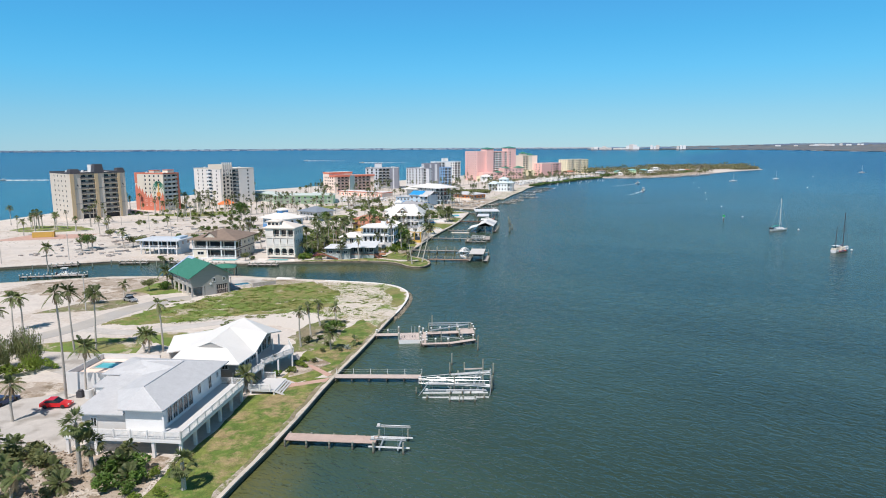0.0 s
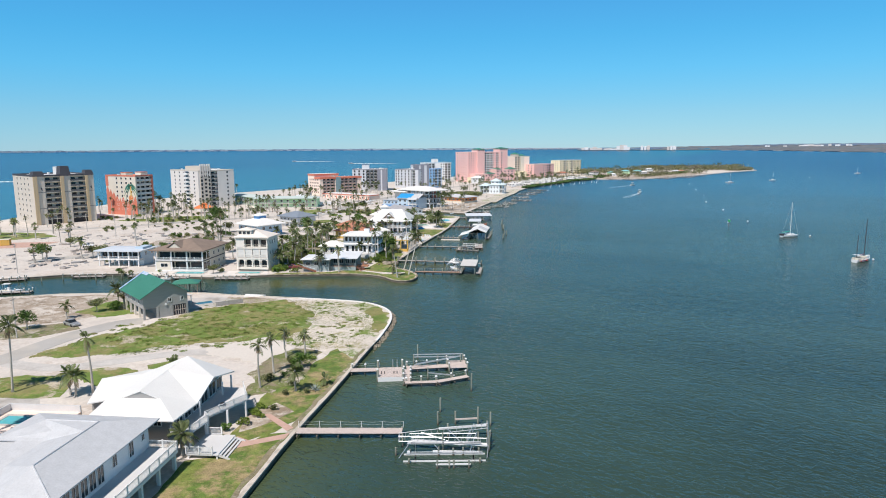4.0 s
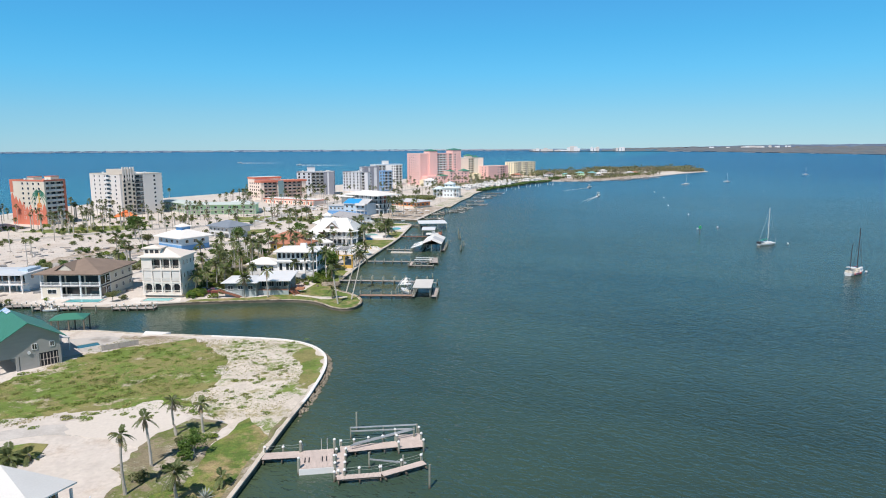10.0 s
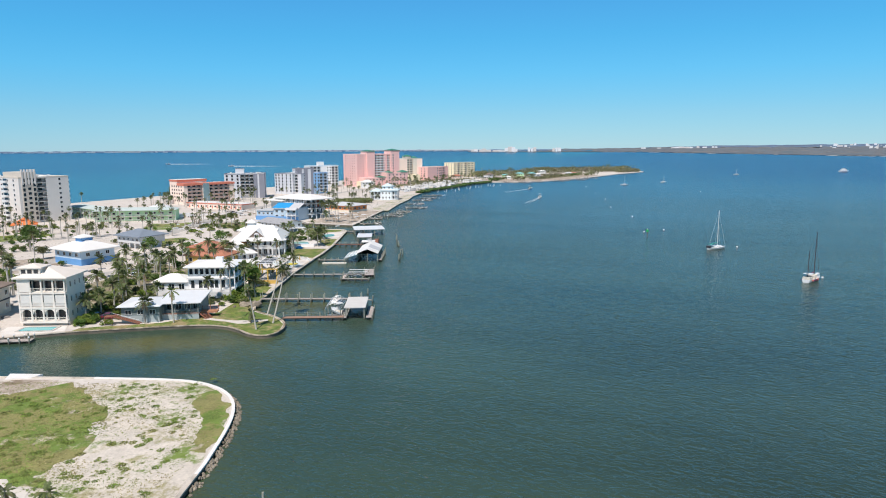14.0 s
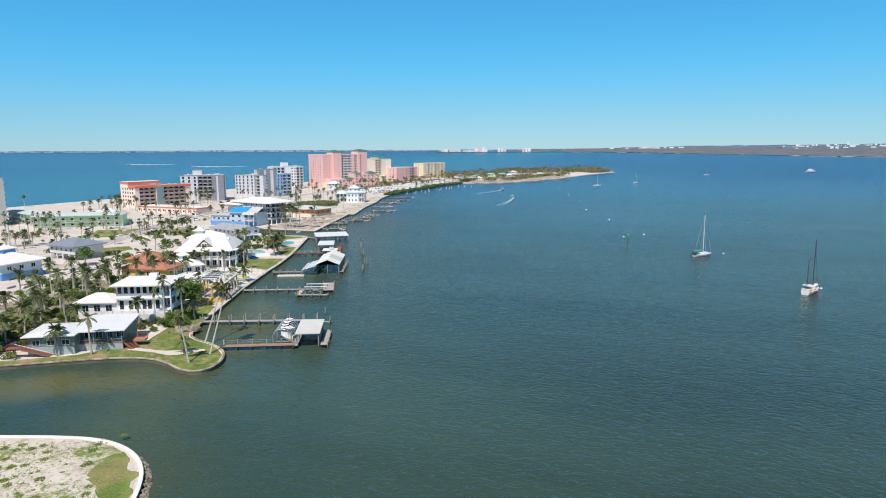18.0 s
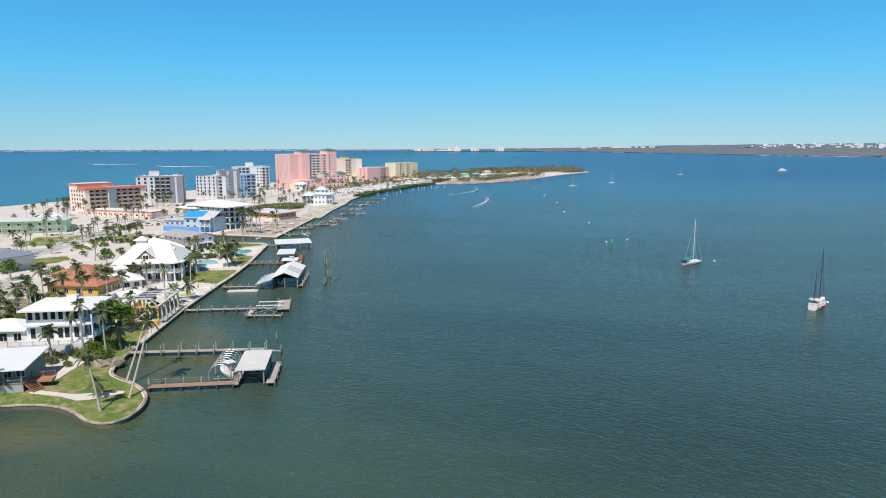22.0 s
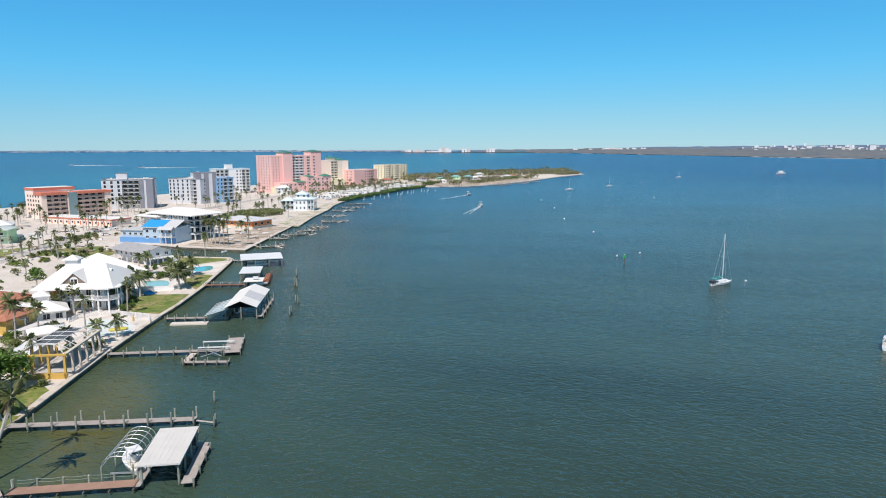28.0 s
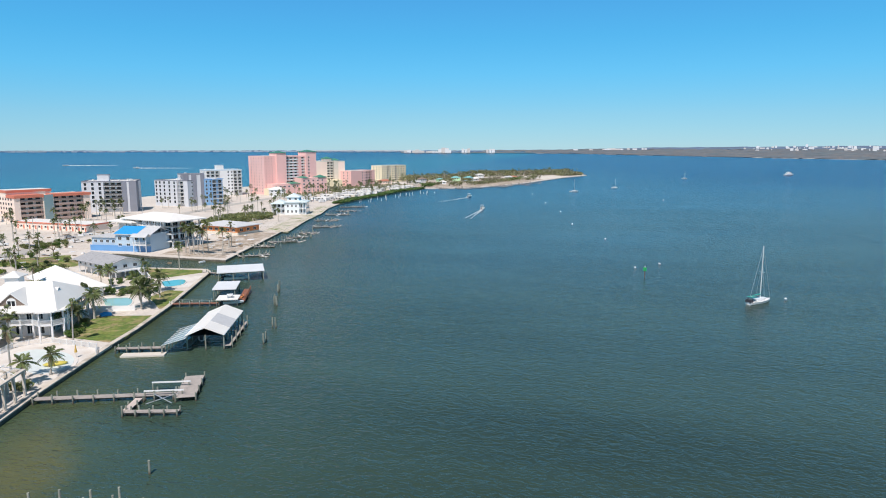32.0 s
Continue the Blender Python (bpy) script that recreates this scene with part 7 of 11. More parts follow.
def lift(name, x, y, turn, w, d, z, label, beams=3, tall=2.6):
    """A boat lift: piles at the corners, top beams, and cradle bunks that hang between them."""
    t = thing(name, x, y, 0, turn, label, "boat lift")
    for px in (0, w):
        for py in (0, d):
            pile(t, px, py, z + tall * random.uniform(0.75, 1.05), 0.15)
    for py in (0, d):
        part("top_beam", Shape().box(-0.4, w + 0.4, py - 0.06, py + 0.06, z + 1.15, z + 1.3), METAL, t, "white aluminium top beam")
        part("drive_pipe", Shape().tube([(-0.3, py + 0.2, z + 1.36), (w + 0.3, py + 0.2, z + 1.36)], 0.05, 6), METAL, t)
        part("motor", Shape().box(-0.25, 0.15, py - 0.15, py + 0.15, z + 1.3, z + 1.62), WHITE, t)
    for px in (0.8, w - 0.8):
        part("cradle_beam", Shape().box(px - 0.1, px + 0.1, 0.1, d - 0.1, z - 0.4, z - 0.2), METAL, t)
        for py in (0.15, d - 0.15):
            part("cable", Shape().tube([(px, py, z - 0.3), (px, py, z + 1.2)], 0.02, 4), METAL, t)
    for k in range(beams):
        py = 0.5 + (d - 1.0) * k / max(1, beams - 1)
        part("bunk", Shape().box(-0.8, w + 0.8, py - 0.07, py + 0.07, z - 0.2, z - 0.02), WHITE, t, "long white bunk board")
    return t


# near piers
pier("pier", (-22.6, 87.9), (-9.4, 86.6), 2.3, 1.7, PINKDECK, "broad pink-boarded pier on dark piles", 3.3)
lift("boat_lift", -9.8, 84.6, -6, 4.2, 4.2, 1.5, "small white aluminium boat lift at the pier end", 2, 0.9)
pier("pier", (-19.6, 112.8), (-4.0, 112.3), 1.9, 1.65, PALEDECK, "long pale pier with a rope and pipe rail", 3.0, rope=True, sides=(1,))
lift("boat_lift", -2.8, 104.0, 0, 9.6, 3.0, 0.9, "wide white boat lift with long bunks", 2, 0.5)
t = thing("boat_lift", 0, 0, 0, 0, "storm-tangled white aluminium lift frame on tall piles", "boat lift")


def bar(a, b, r=0.06):
    part("bar", Shape().tube([a, b], r, 5), METAL, t)


def ladder(a, b, h, n, name="lattice"):
    """Two long rails, one over the other, with rungs between them."""
    sh = Shape().tube([a, b], 0.06, 5).tube([(a[0], a[1], a[2] + h), (b[0], b[1], b[2] + h)], 0.06, 5)
    for k in range(n + 1):
        p = [a[i] + (b[i] - a[i]) * k / n for i in range(3)]
        sh.tube([p, (p[0], p[1], p[2] + h)], 0.035, 4)
    part(name, sh, METAL, t, "white aluminium lattice beam")


part("cradle_beam", Shape().slab([(-2.6, 108.1, 2.0), (8.0, 107.0, 1.8), (8.0, 107.6, 1.8), (-2.6, 108.8, 2.0)], 0.22), WHITE, t, "broad white cradle beam")
part("cradle_beam", Shape().slab([(1.3, 111.2, 2.4), (8.3, 112.0, 2.5), (8.3, 112.4, 2.5), (1.3, 111.6, 2.4)], 0.2), WHITE, t)
part("cradle_beam", Shape().slab([(0.4, 106.9, 1.0), (6.8, 106.5, 1.0), (6.8, 106.9, 1.0), (0.4, 107.3, 1.0)], 0.16), WHITE, t)
ladder((-4.4, 108.3, 1.9), (7.9, 107.3, 1.9), 0.75, 14)
ladder((-4.4, 109.2, 2.0), (8.4, 111.2, 2.4), 0.7, 14)
ladder((-3.0, 109.6, 1.8), (6.6, 108.6, 2.2), 0.6, 10)
ladder((8.1, 107.2, 1.7), (8.5, 112.2, 2.2), 0.8, 5)
ladder((-4.4, 108.2, 1.8), (-4.3, 109.4, 1.9), 0.7, 2)
ladder((5.2, 108.0, 1.7), (6.4, 111.4, 2.1), 0.9, 4)
for a, b in (((-4.5, 105.2, 0.5), (-2.6, 108.6, 1.9)), ((0.0, 108.8, 1.9), (1.8, 106.6, 0.7)), ((8.6, 109.9, 2.6), (7.8, 105.1, 0.8)), ((-1.2, 109.6, 2.6), (3.4, 108.0, 1.7)), ((2.4, 111.2, 2.5), (4.4, 107.8, 1.8)), ((5.6, 107.2, 0.9), (6.6, 108.6, 3.0))):
    bar(a, b)
for px, py, hh in ((-3.9, 109.2, 2.6), (1.8, 107.6, 3.4), (6.8, 108.0, 3.3), (8.3, 107.4, 3.6), (8.4, 112.4, 3.0), (2.6, 112.0, 2.8), (4.6, 106.4, 1.8), (3.2, 106.2, 1.8), (1.2, 106.2, 2.0)):
    pile(t, px, py, hh, 0.13)
for px, py, hh in ((1.6, 121.2, 3.1), (1.2, 116.4, 2.8), (3.9, 116.5, 2.8), (7.3, 116.1, 3.6), (9.2, 115.8, 2.9), (8.6, 109.6, 2.8), (-4.7, 106.4, 1.9)):
    m = thing("mooring_post", px, py, 0, 0, "tall grey-green timber mooring post", "mooring post", "mooring posts")
    part("timber", Shape().tube([(0, 0, -2), (random.uniform(-0.06, 0.06), 0, hh)], 0.14, 8), TIMBER, m)
m = thing("cross_bar", 3.8, 116.2, 1.5, 6, "pale loose beam across two mooring posts", "beam")
part("beam", Shape().box(0, 3.7, -0.1, 0.1, 0, 0.2), PALEDECK, m)
t = thing("mooring_rack", 1.0, 102.6, 0, 0, "low white ladder-like mooring frame on four piles", "mooring frame")
for px in (0, 1.6, 2.2, 4.2):
    pile(t, px, 0, 1.9, 0.13)
part("bar", Shape().box(-0.2, 4.4, -0.1, 0.1, 0.5, 0.65), WHITE, t)
part("bar", Shape().box(-0.2, 4.4, -0.1, 0.1, 1.2, 1.35), WHITE, t)
pier("pier", (-15.0, 139.4), (-9.7, 139.6), 1.9, 1.5, PALEDECK, "pale boarded pier root at the seawall", 2.6, 0.8, True, (1,), True)
f = thing("dock_platform", -9.6, 135.2, 0, 4, "pale tilted dock platform with four dark slots", "dock")
tagged(part("deck", planks(4.6, 5.2, 1.55), PALEDECK, f), kind="stuff").matrix_basis = pose(0, 2.6, 0)
part("fascia", Shape().box(0, 4.6, -0.12, -0.02, 0.7, 1.5), WHITE, f)
for k in range(4):
    part("slot", Shape().box(0.6 + 0.55 * k + (1.2 if k > 1 else 0), 0.75 + 0.55 * k + (1.2 if k > 1 else 0), 1.6, 3.0, 1.56, 1.6), DARK, f)
for px in (0.0, 4.6):
    for py in (0.2, 5.0):
        pile(f, px, py, 3.0, 0.22)
        put("post_cap", MESHES[("pcap", 0)], f, pose(px, py, 3.0))
for px in (2.8, 3.6):
    part("rod", Shape().tube([(px, 5.2, 1.5), (px, 5.2, 3.1)], 0.06, 5), METAL, f)
pier("pier", (-4.6, 140.4), (3.4, 141.4), 1.9, 1.5, PALEDECK, "pale boarded main pier with white-capped posts", 2.2, 0.9, True, (1,), True)
d = thing("dock_platform", 3.4, 140.0, 0, 6, "pale boarded dock end with dark posts", "dock")
tagged(part("deck", planks(3.7, 4.4, 1.52), PALEDECK, d), kind="stuff").matrix_basis = pose(0, 2.0, 0)
for px in (0.1, 3.6):
    for py in (-0.1, 2.0, 4.1):
        pile(d, px, py, 2.5)
        put("post_cap", MESHES[("pcap", 0)], d, pose(px, py, 2.5))
pier("pier", (-4.5, 132.6), (1.2, 132.9), 1.1, 1.5, PALEDECK, "narrow pale finger pier with white-capped posts", 2.4, 0.7, True, (1,), True)
pier("pier", (1.2, 132.9), (6.9, 135.6), 1.2, 1.5, PALEDECK, "narrow pale finger pier that bends outward", 2.6, 0.7, True, (1,), True)
pier("pier", (-4.2, 132.8), (-4.4, 139.6), 1.0, 1.5, PALEDECK, "narrow pale cross pier with rope rail", 2.2, 0.7, False, (-1, 1), True)
t = thing("boat_lift", -3.0, 136.0, 0, 0, "storm-bent white lift beams lying across the piers", "boat lift")
for a, b2 in (((-0.2, 4.1, 2.2), (8.9, 7.4, 2.8)), ((2.5, 0.3, 2.0), (7.4, -1.0, 1.9)), ((-0.4, 9.4, 2.5), (9.3, 9.1, 2.7)), ((-0.3, 8.8, 2.2), (8.4, 8.6, 2.3)), ((0.2, 4.9, 2.1), (8.6, 8.0, 2.6))):
    part("beam", Shape().slab([(a[0], a[1] - 0.1, a[2]), (b2[0], b2[1] - 0.1, b2[2]), (b2[0], b2[1] + 0.1, b2[2]), (a[0], a[1] + 0.1, a[2])], 0.16), METAL, t, "white aluminium beam")
for px, py, hh in ((-0.4, 9.4, 2.5), (9.3, 9.1, 2.7), (4.4, 9.2, 2.5), (2.5, 0.3, 2.9), (7.0, -0.9, 2.9), (8.8, 7.4, 3.0)):
    pile(t, px, py, hh, 0.13)
for px, py, hh in ((7.1, 130.2, 3.9), (-2.7, 148.2, 3.6)):
    t = thing("mooring_post", px, py, 0, 0, "tall grey-green timber mooring post", "mooring post", "mooring posts")
    part("timber", Shape().tube([(0, 0, -2), (0.08, 0, hh)], 0.15, 8), TIMBER, t)

# pier and boathouse on the point
pier("pier", (-5.6, 236.5), (9.4, 234.4), 1.8, 1.65, surf("reddish_boards", (0.36, 0.23, 0.17), 0.85, 0.18, 0.8, 9.0, 0.2), "red-brown pier with a rope rail on posts", 3.1, 0.9, True, (1,))
OFFWHITE = surf("offwhite_metal_roof", (0.66, 0.64, 0.60), 0.6, 0.08, 0.4, 6.0, 0.1)
b = thing("boathouse", 9.8, 234.6, 0, -8, "open boathouse with a flat white metal roof", "boathouse")
part("roof", Shape().slab([(-0.3, -0.4, 3.95), (5.0, -0.4, 3.95), (5.0, 10.4, 4.15), (-0.3, 10.4, 4.15)], 0.2), OFFWHITE, b, "flat off-white metal roof")
seams(-0.3, 5.0, -0.4, 10.4, 3.92, 4.12, 0.66, OFFWHITE, b)
for px in (0.1, 4.6):
    for py in (0.1, 3.4, 6.8, 10.0):
        pile(b, px, py, 3.85, 0.15)
tagged(part("walk", planks(10.6, 1.5, 1.5), DECKWOOD, b), kind="stuff").matrix_basis = pose(5.8, -1.0, 0, 0, 0, 90)
tagged(part("walk", planks(10.6, 1.2, 1.5), DECKWOOD, b), kind="stuff").matrix_basis = pose(-0.4, -1.0, 0, 0, 0, 90)
tagged(part("back_walk", planks(6.6, 1.2, 1.5), DECKWOOD, b), kind="stuff").matrix_basis = pose(-0.4, 10.2, 0)
for py in (-0.8, 2.6, 6.2, 9.4):
    pile(b, 6.6, py, 2.0)
    pile(b, 6.6, py, 1.7, 0.1)
part("screen", Shape().box(0.2, 4.5, 9.9, 9.96, 1.5, 3.8), DARK, b)
part("beam", Shape().box(0, 0.2, 0, 10.2, 3.55, 3.8), PILE, b)
part("beam", Shape().box(4.5, 4.7, 0, 10.2, 3.55, 3.8), PILE, b)
for k in range(4):
    part("brace", Shape().tube([(4.6, 0.3 + 3.2 * k, 1.6), (4.6, 2.9 + 3.2 * k, 3.6)], 0.06, 5), PILE, b)
c = thing("hoop_shelter", 5.0, 237.2, 0, -10, "bare domed white hoop frame over a boat lift", "boat shelter")
for k in range(8):
    y0 = 1.3 * k
    pts = [(1.75 - 1.95 * math.cos(a), y0, 3.0 + 1.4 * math.sin(a)) for a in [math.pi * i / 8 for i in range(9)]]
    part("hoop", Shape().tube(pts, 0.045, 5), METAL, c)
for i in range(0, 9, 2):
    a = math.pi * i / 8
    part("rail", Shape().tube([(1.75 - 1.95 * math.cos(a), 0, 3.0 + 1.4 * math.sin(a)), (1.75 - 1.95 * math.cos(a), 9.1, 3.0 + 1.4 * math.sin(a))], 0.04, 5), METAL, c)
for px in (-0.2, 3.7):
    for py in (0, 4.5, 9.1):
        pile(c, px, py, 3.0, 0.12)
part("cradle", Shape().box(0, 3.5, 2, 2.2, 0.9, 1.1), METAL, c)
part("cradle", Shape().box(0, 3.5, 7, 7.2, 0.9, 1.1), METAL, c)


def hull(L, w, h, bow=0.35, steps=10):
    """A boat's hull: pointed bow towards +x, keel at z 0, sheer line at h."""
    sh, rings = Shape(), []
    for i in range(steps + 1):
        f = i / steps
        half = w / 2 * (min(1.0, 0.68 + 0.95 * f) if f < 0.5 else max(0.02, 1 - ((f - 0.5) / 0.5) ** 2.2))
        top = h * (1 + 0.28 * max(0, f - 0.4))
        low = 0.0 if f < 0.8 else (f - 0.8) / 0.2 * top * 0.45
        x = L * f
        rings.append([(x, -half, top), (x, -half * 0.82, low + (top - low) * 0.35), (x, 0, low), (x, half * 0.82, low + (top - low) * 0.35), (x, half, top)])
    pts = [p for r in rings for p in r]
    faces = [(i * 5 + k, i * 5 + k + 1, (i + 1) * 5 + k + 1, (i + 1) * 5 + k) for i in range(steps) for k in range(4)]
    faces += [(4, 3, 2, 1, 0)] + [(i * 5, (i + 1) * 5, (i + 1) * 5 + 4, i * 5 + 4) for i in range(steps)]
    return sh.solid(pts, faces)


def motor_boat(x, y, z, turn, L, label):
    b = thing("motor_boat", x, y, z, turn, label, "boat")
    part("hull", hull(L, L * 0.34, L * 0.13), HULL, b)
    part("cockpit", Shape().box(L * 0.08, L * 0.5, -L * 0.12, L * 0.12, L * 0.12, L * 0.15), CREAM, b)
    part("console", Shape().box(L * 0.36, L * 0.46, -0.35, 0.35, L * 0.13, L * 0.13 + 1.0), HULL, b)
    part("windscreen", Shape().slab([(L * 0.46, -0.4, L * 0.13 + 1.0), (L * 0.46, 0.4, L * 0.13 + 1.0), (L * 0.4, 0.36, L * 0.13 + 1.45), (L * 0.4, -0.36, L * 0.13 + 1.45)], 0.04), GLASS, b)
    part("engine", Shape().box(-0.5, 0.05, -0.3, 0.3, L * 0.06, L * 0.13 + 0.6), CHARCOAL, b)
    part("top", Shape().box(L * 0.2, L * 0.5, -L * 0.13, L * 0.13, L * 0.13 + 1.95, L * 0.13 + 2.05), WHITE, b)
    for px in (L * 0.22, L * 0.48):
        for py in (-L * 0.11, L * 0.11):
            part("strut", Shape().tube([(px, py, L * 0.13), (px, py, L * 0.13 + 2.0)], 0.04, 5), METAL, b)
    return b


motor_boat(9.3, 237.5, 1.05, 115, 6.6, "white centre-console boat raised on a lift")
pier("pier", (-12.7, 258.8), (15.0, 253.5), 1.6, 1.6, DECKWOOD, "long grey weathered pier with tall paired posts", 3.4, 1.5)
t = thing("davit", 15.0, 253.0, 0, -30, "pale bracket arm at the pier end", "davit")
part("beam", Shape().box(0, 3.2, -0.08, 0.08, 1.4, 1.55), PALEDECK, t)
pile(t, 3.1, 0, 2.4, 0.1)

# middle piers
pier("pier", (-5.2, 293.8), (17.6, 289.8), 1.6, 1.5, DECKWOOD, "grey weathered pier with short posts", 3.2, 0.8)
d = thing("dock_platform", 17.6, 287.4, 0, -4, "wide grey boarded dock platform", "dock")
tagged(part("deck", planks(3.4, 11.0, 1.55), DECKWOOD, d), kind="stuff").matrix_basis = pose(0, 5.5, 0)
for px in (0.1, 3.4):
    for py in (0.2, 3.8, 7.4, 10.9):
        pile(d, px, py, 2.2)
pier("pier", (10.2, 284.0), (19.0, 281.8), 1.2, 1.4, DECKWOOD, "narrow grey finger pier", 2.2, 0.6)
pier("pier", (10.6, 284.4), (11.8, 289.6), 1.2, 1.4, PALEDECK, "short pale cross pier", 2.4, 0.5)
t = thing("boat_lift", 11.6, 285.0, 0, -10, "white lift beams over the dock slip", "boat lift")
for y0 in (5.2, 9.4):
    part("top_beam", Shape().box(0, 6.6, y0 - 0.14, y0 + 0.14, 2.2, 2.4), WHITE, t, "long white top beam")
    for px in (0.1, 6.3):
        pile(t, px, y0, 2.3, 0.13)
for a, b2 in (((1.6, 1.0, 1.6), (5.8, 4.6, 2.0)), ((1.8, 4.6, 2.0), (5.6, 1.4, 1.5))):
    part("brace", Shape().tube([a, b2], 0.08, 5), METAL, t)
pier("pier", (2.6, 320.6), (12.4, 318.6), 1.5, 1.6, DECKWOOD, "short pier with a turquoise rail", 2.6, 0.7)
f = thing("floating_dock", 4.0, 316.4, SEA - 0.2, -10, "pale sandy-topped floating dock", "dock")
part("float", Shape().box(0, 8.8, 0, 2.2, -0.3, 0.5), BEACH, f)
b = thing("boathouse", 17.0, 317.8, 0, -10, "large boathouse with a white gabled metal roof", "boathouse")
part("roof", Shape().gable(-0.3, 7.9, -0.6, 20.4, 4.1, 1.7, 0.18, "y"), WHITEROOF, b, "white metal gable roof with a grey middle bay")
part("roof_panel", Shape().slab([(3.8, 5, 5.84), (7.95, 5, 4.16), (7.95, 12, 4.16), (3.8, 12, 5.84)], 0.05), GREYROOF, b)
for px in (0, 3.8, 7.6):
    for py in (0, 4, 8, 12, 16, 20):
        if px != 3.8 or py in (0, 20):
            pile(b, px, py, 4.0, 0.17)
tagged(part("walk", planks(20, 1.5, 1.5), DECKWOOD, b), kind="stuff").matrix_basis = pose(8.2, 0, 0, 0, 0, 90)
tagged(part("walk", planks(20, 1.5, 1.5), DECKWOOD, b), kind="stuff").matrix_basis = pose(-0.4, 0, 0, 0, 0, 90)
# near-black sheet below the gable: the roof's shade put into a colour
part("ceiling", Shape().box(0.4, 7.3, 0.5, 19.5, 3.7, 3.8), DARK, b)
for k in range(5):
    pile(b, 9.1, 1 + 4.4 * k, 3.4, 0.15)
g = thing("glass_canopy", 12.0, 316.2, 0, -10, "low glazed canopy with a white frame over the slip", "canopy")
CANOPY = glass("pale_canopy_glass", (0.30, 0.42, 0.46), 0.12)
part("canopy", Shape().slab([(0, 0, 2.6), (5, 0, 4.0), (5, 15, 4.0), (1.0, 13, 2.6)], 0.06), CANOPY, g)
for k in range(7):
    part("rib", Shape().tube([(0.1, 2.1 * k, 2.66), (5, 2.1 * k, 4.06)], 0.05, 5), METAL, g)
for k in range(4):
    part("rib", Shape().tube([(0.2 + 1.4 * k, 0, 2.7 + 0.4 * k), (0.6 + 1.4 * k, 13.5, 2.7 + 0.4 * k)], 0.05, 5), METAL, g)
for k in range(6):
    pile(g, 0.1, 2.4 * k, 2.6, 0.12)
pier("pier", (9.0, 361.0), (22.0, 358.2), 1.8, 1.5, REDDECK, "red-brown pier with a rope rail", 2.8, 0.5, True, (1, -1))
b = thing("boathouse", 19.8, 366.4, 0, -6, "small boathouse with a grey flat roof", "boathouse")
part("roof", Shape().slab([(-0.4, -0.4, 3.7), (6.2, -0.4, 3.7), (6.2, 10.4, 3.9), (-0.4, 10.4, 3.9)], 0.2), PALEROOF, b)
for px in (0, 5.8):
    for py in (0, 3.3, 6.6, 10):
        pile(b, px, py, 3.6, 0.14)
tagged(part("walk", planks(16, 2.0, 1.4), REDDECK, b), kind="stuff").matrix_basis = pose(8.2, -6, 0, 0, 0, 90)
rail(b, (9.2, -6), (9.2, 9.5), 1.4, REDDECK, 1.0, 0.3)
# dark sheet that paints the shade under the flat roof
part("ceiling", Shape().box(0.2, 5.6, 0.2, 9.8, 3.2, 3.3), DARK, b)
b = thing("boat_canopy", 20.8, 356.6, 0, -8, "low white boat canopy by the red pier", "canopy")
part("roof", Shape().slab([(0, 0, 2.7), (5.8, 0, 2.7), (5.8, 5.2, 2.9), (0, 5.2, 2.9)], 0.15), WHITEROOF, b)
for px in (0.2, 5.6):
    for py in (0.2, 5.0):
        pile(b, px, py, 2.6, 0.1)
b = thing("boathouse", 19.9, 391.0, 0, 2, "broad boathouse with a pale blue-grey flat roof", "boathouse")
part("roof", Shape().slab([(-0.4, -0.4, 4.0), (14.4, -0.4, 4.0), (14.4, 11.4, 4.3), (-0.4, 11.4, 4.3)], 0.25), PALEROOF, b)
seams(-0.4, 14.4, -0.4, 11.4, 4.0, 4.3, 0.8, PALEROOF, b)
for px in (0, 4.6, 9.4, 14):
    for py in (0, 5.5, 11):
        pile(b, px, py, 3.8, 0.15)
# shade of the broad roof, drawn as a dark sheet beneath it
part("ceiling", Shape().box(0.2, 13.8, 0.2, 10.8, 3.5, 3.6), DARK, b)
tagged(part("walk", planks(14, 1.6, 1.5), DECKWOOD, b), kind="stuff").matrix_basis = pose(0, 11.6, 0)
motor_boat(21.5, 393.5, 0.9, 0, 7.5, "white boat raised inside the broad boathouse")
motor_boat(19.6, 322.0, 1.2, 80, 7.5, "white boat hung inside the large boathouse")
motor_boat(22.6, 358.2, 1.0, 0, 5.5, "small white boat on a lift under the low canopy")
k = thing("kayak", 27.2, 362.5, 1.45, 78, "orange kayak lying on the red-brown dock", "kayak")
part("shell", hull(3.6, 0.75, 0.32), ORANGE, k)
part("seat", Shape().box(1.4, 2.0, -0.2, 0.2, 0.28, 0.42), DARK, k)
pier("pier", (14.5, 407.5), (21, 402.8), 1.6, 1.5, DECKWOOD, "short grey pier to the broad boathouse", 2.6, 0.6)
for px, py, hh in ((32.7, 318.1, 3.1), (35.0, 332.1, 3.0), (36.1, 354.3, 3.4), (37.7, 371.4, 3.2), (38.2, 374.0, 3.6), (36.4, 357.0, 3.2), (35.6, 330.6, 3.3), (33.2, 319.4, 3.2), (36.6, 353.2, 3.5), (17.2, 262.0, 2.6), (17.9, 252.0, 2.6)):
    t = thing("mooring_post", px, py, 0, random.uniform(0, 90), "weathered mooring post standing alone in the bay", "mooring post", "mooring posts")
    part("timber", Shape().tube([(0, 0, -2), (0.06, 0.04, hh)], 0.17, 8), TIMBER, t)
    if hh > 3:
        part("timber", Shape().tube([(0.45, 0.2, -2), (0.2, 0.1, hh * 0.82)], 0.15, 8), TIMBER, t)
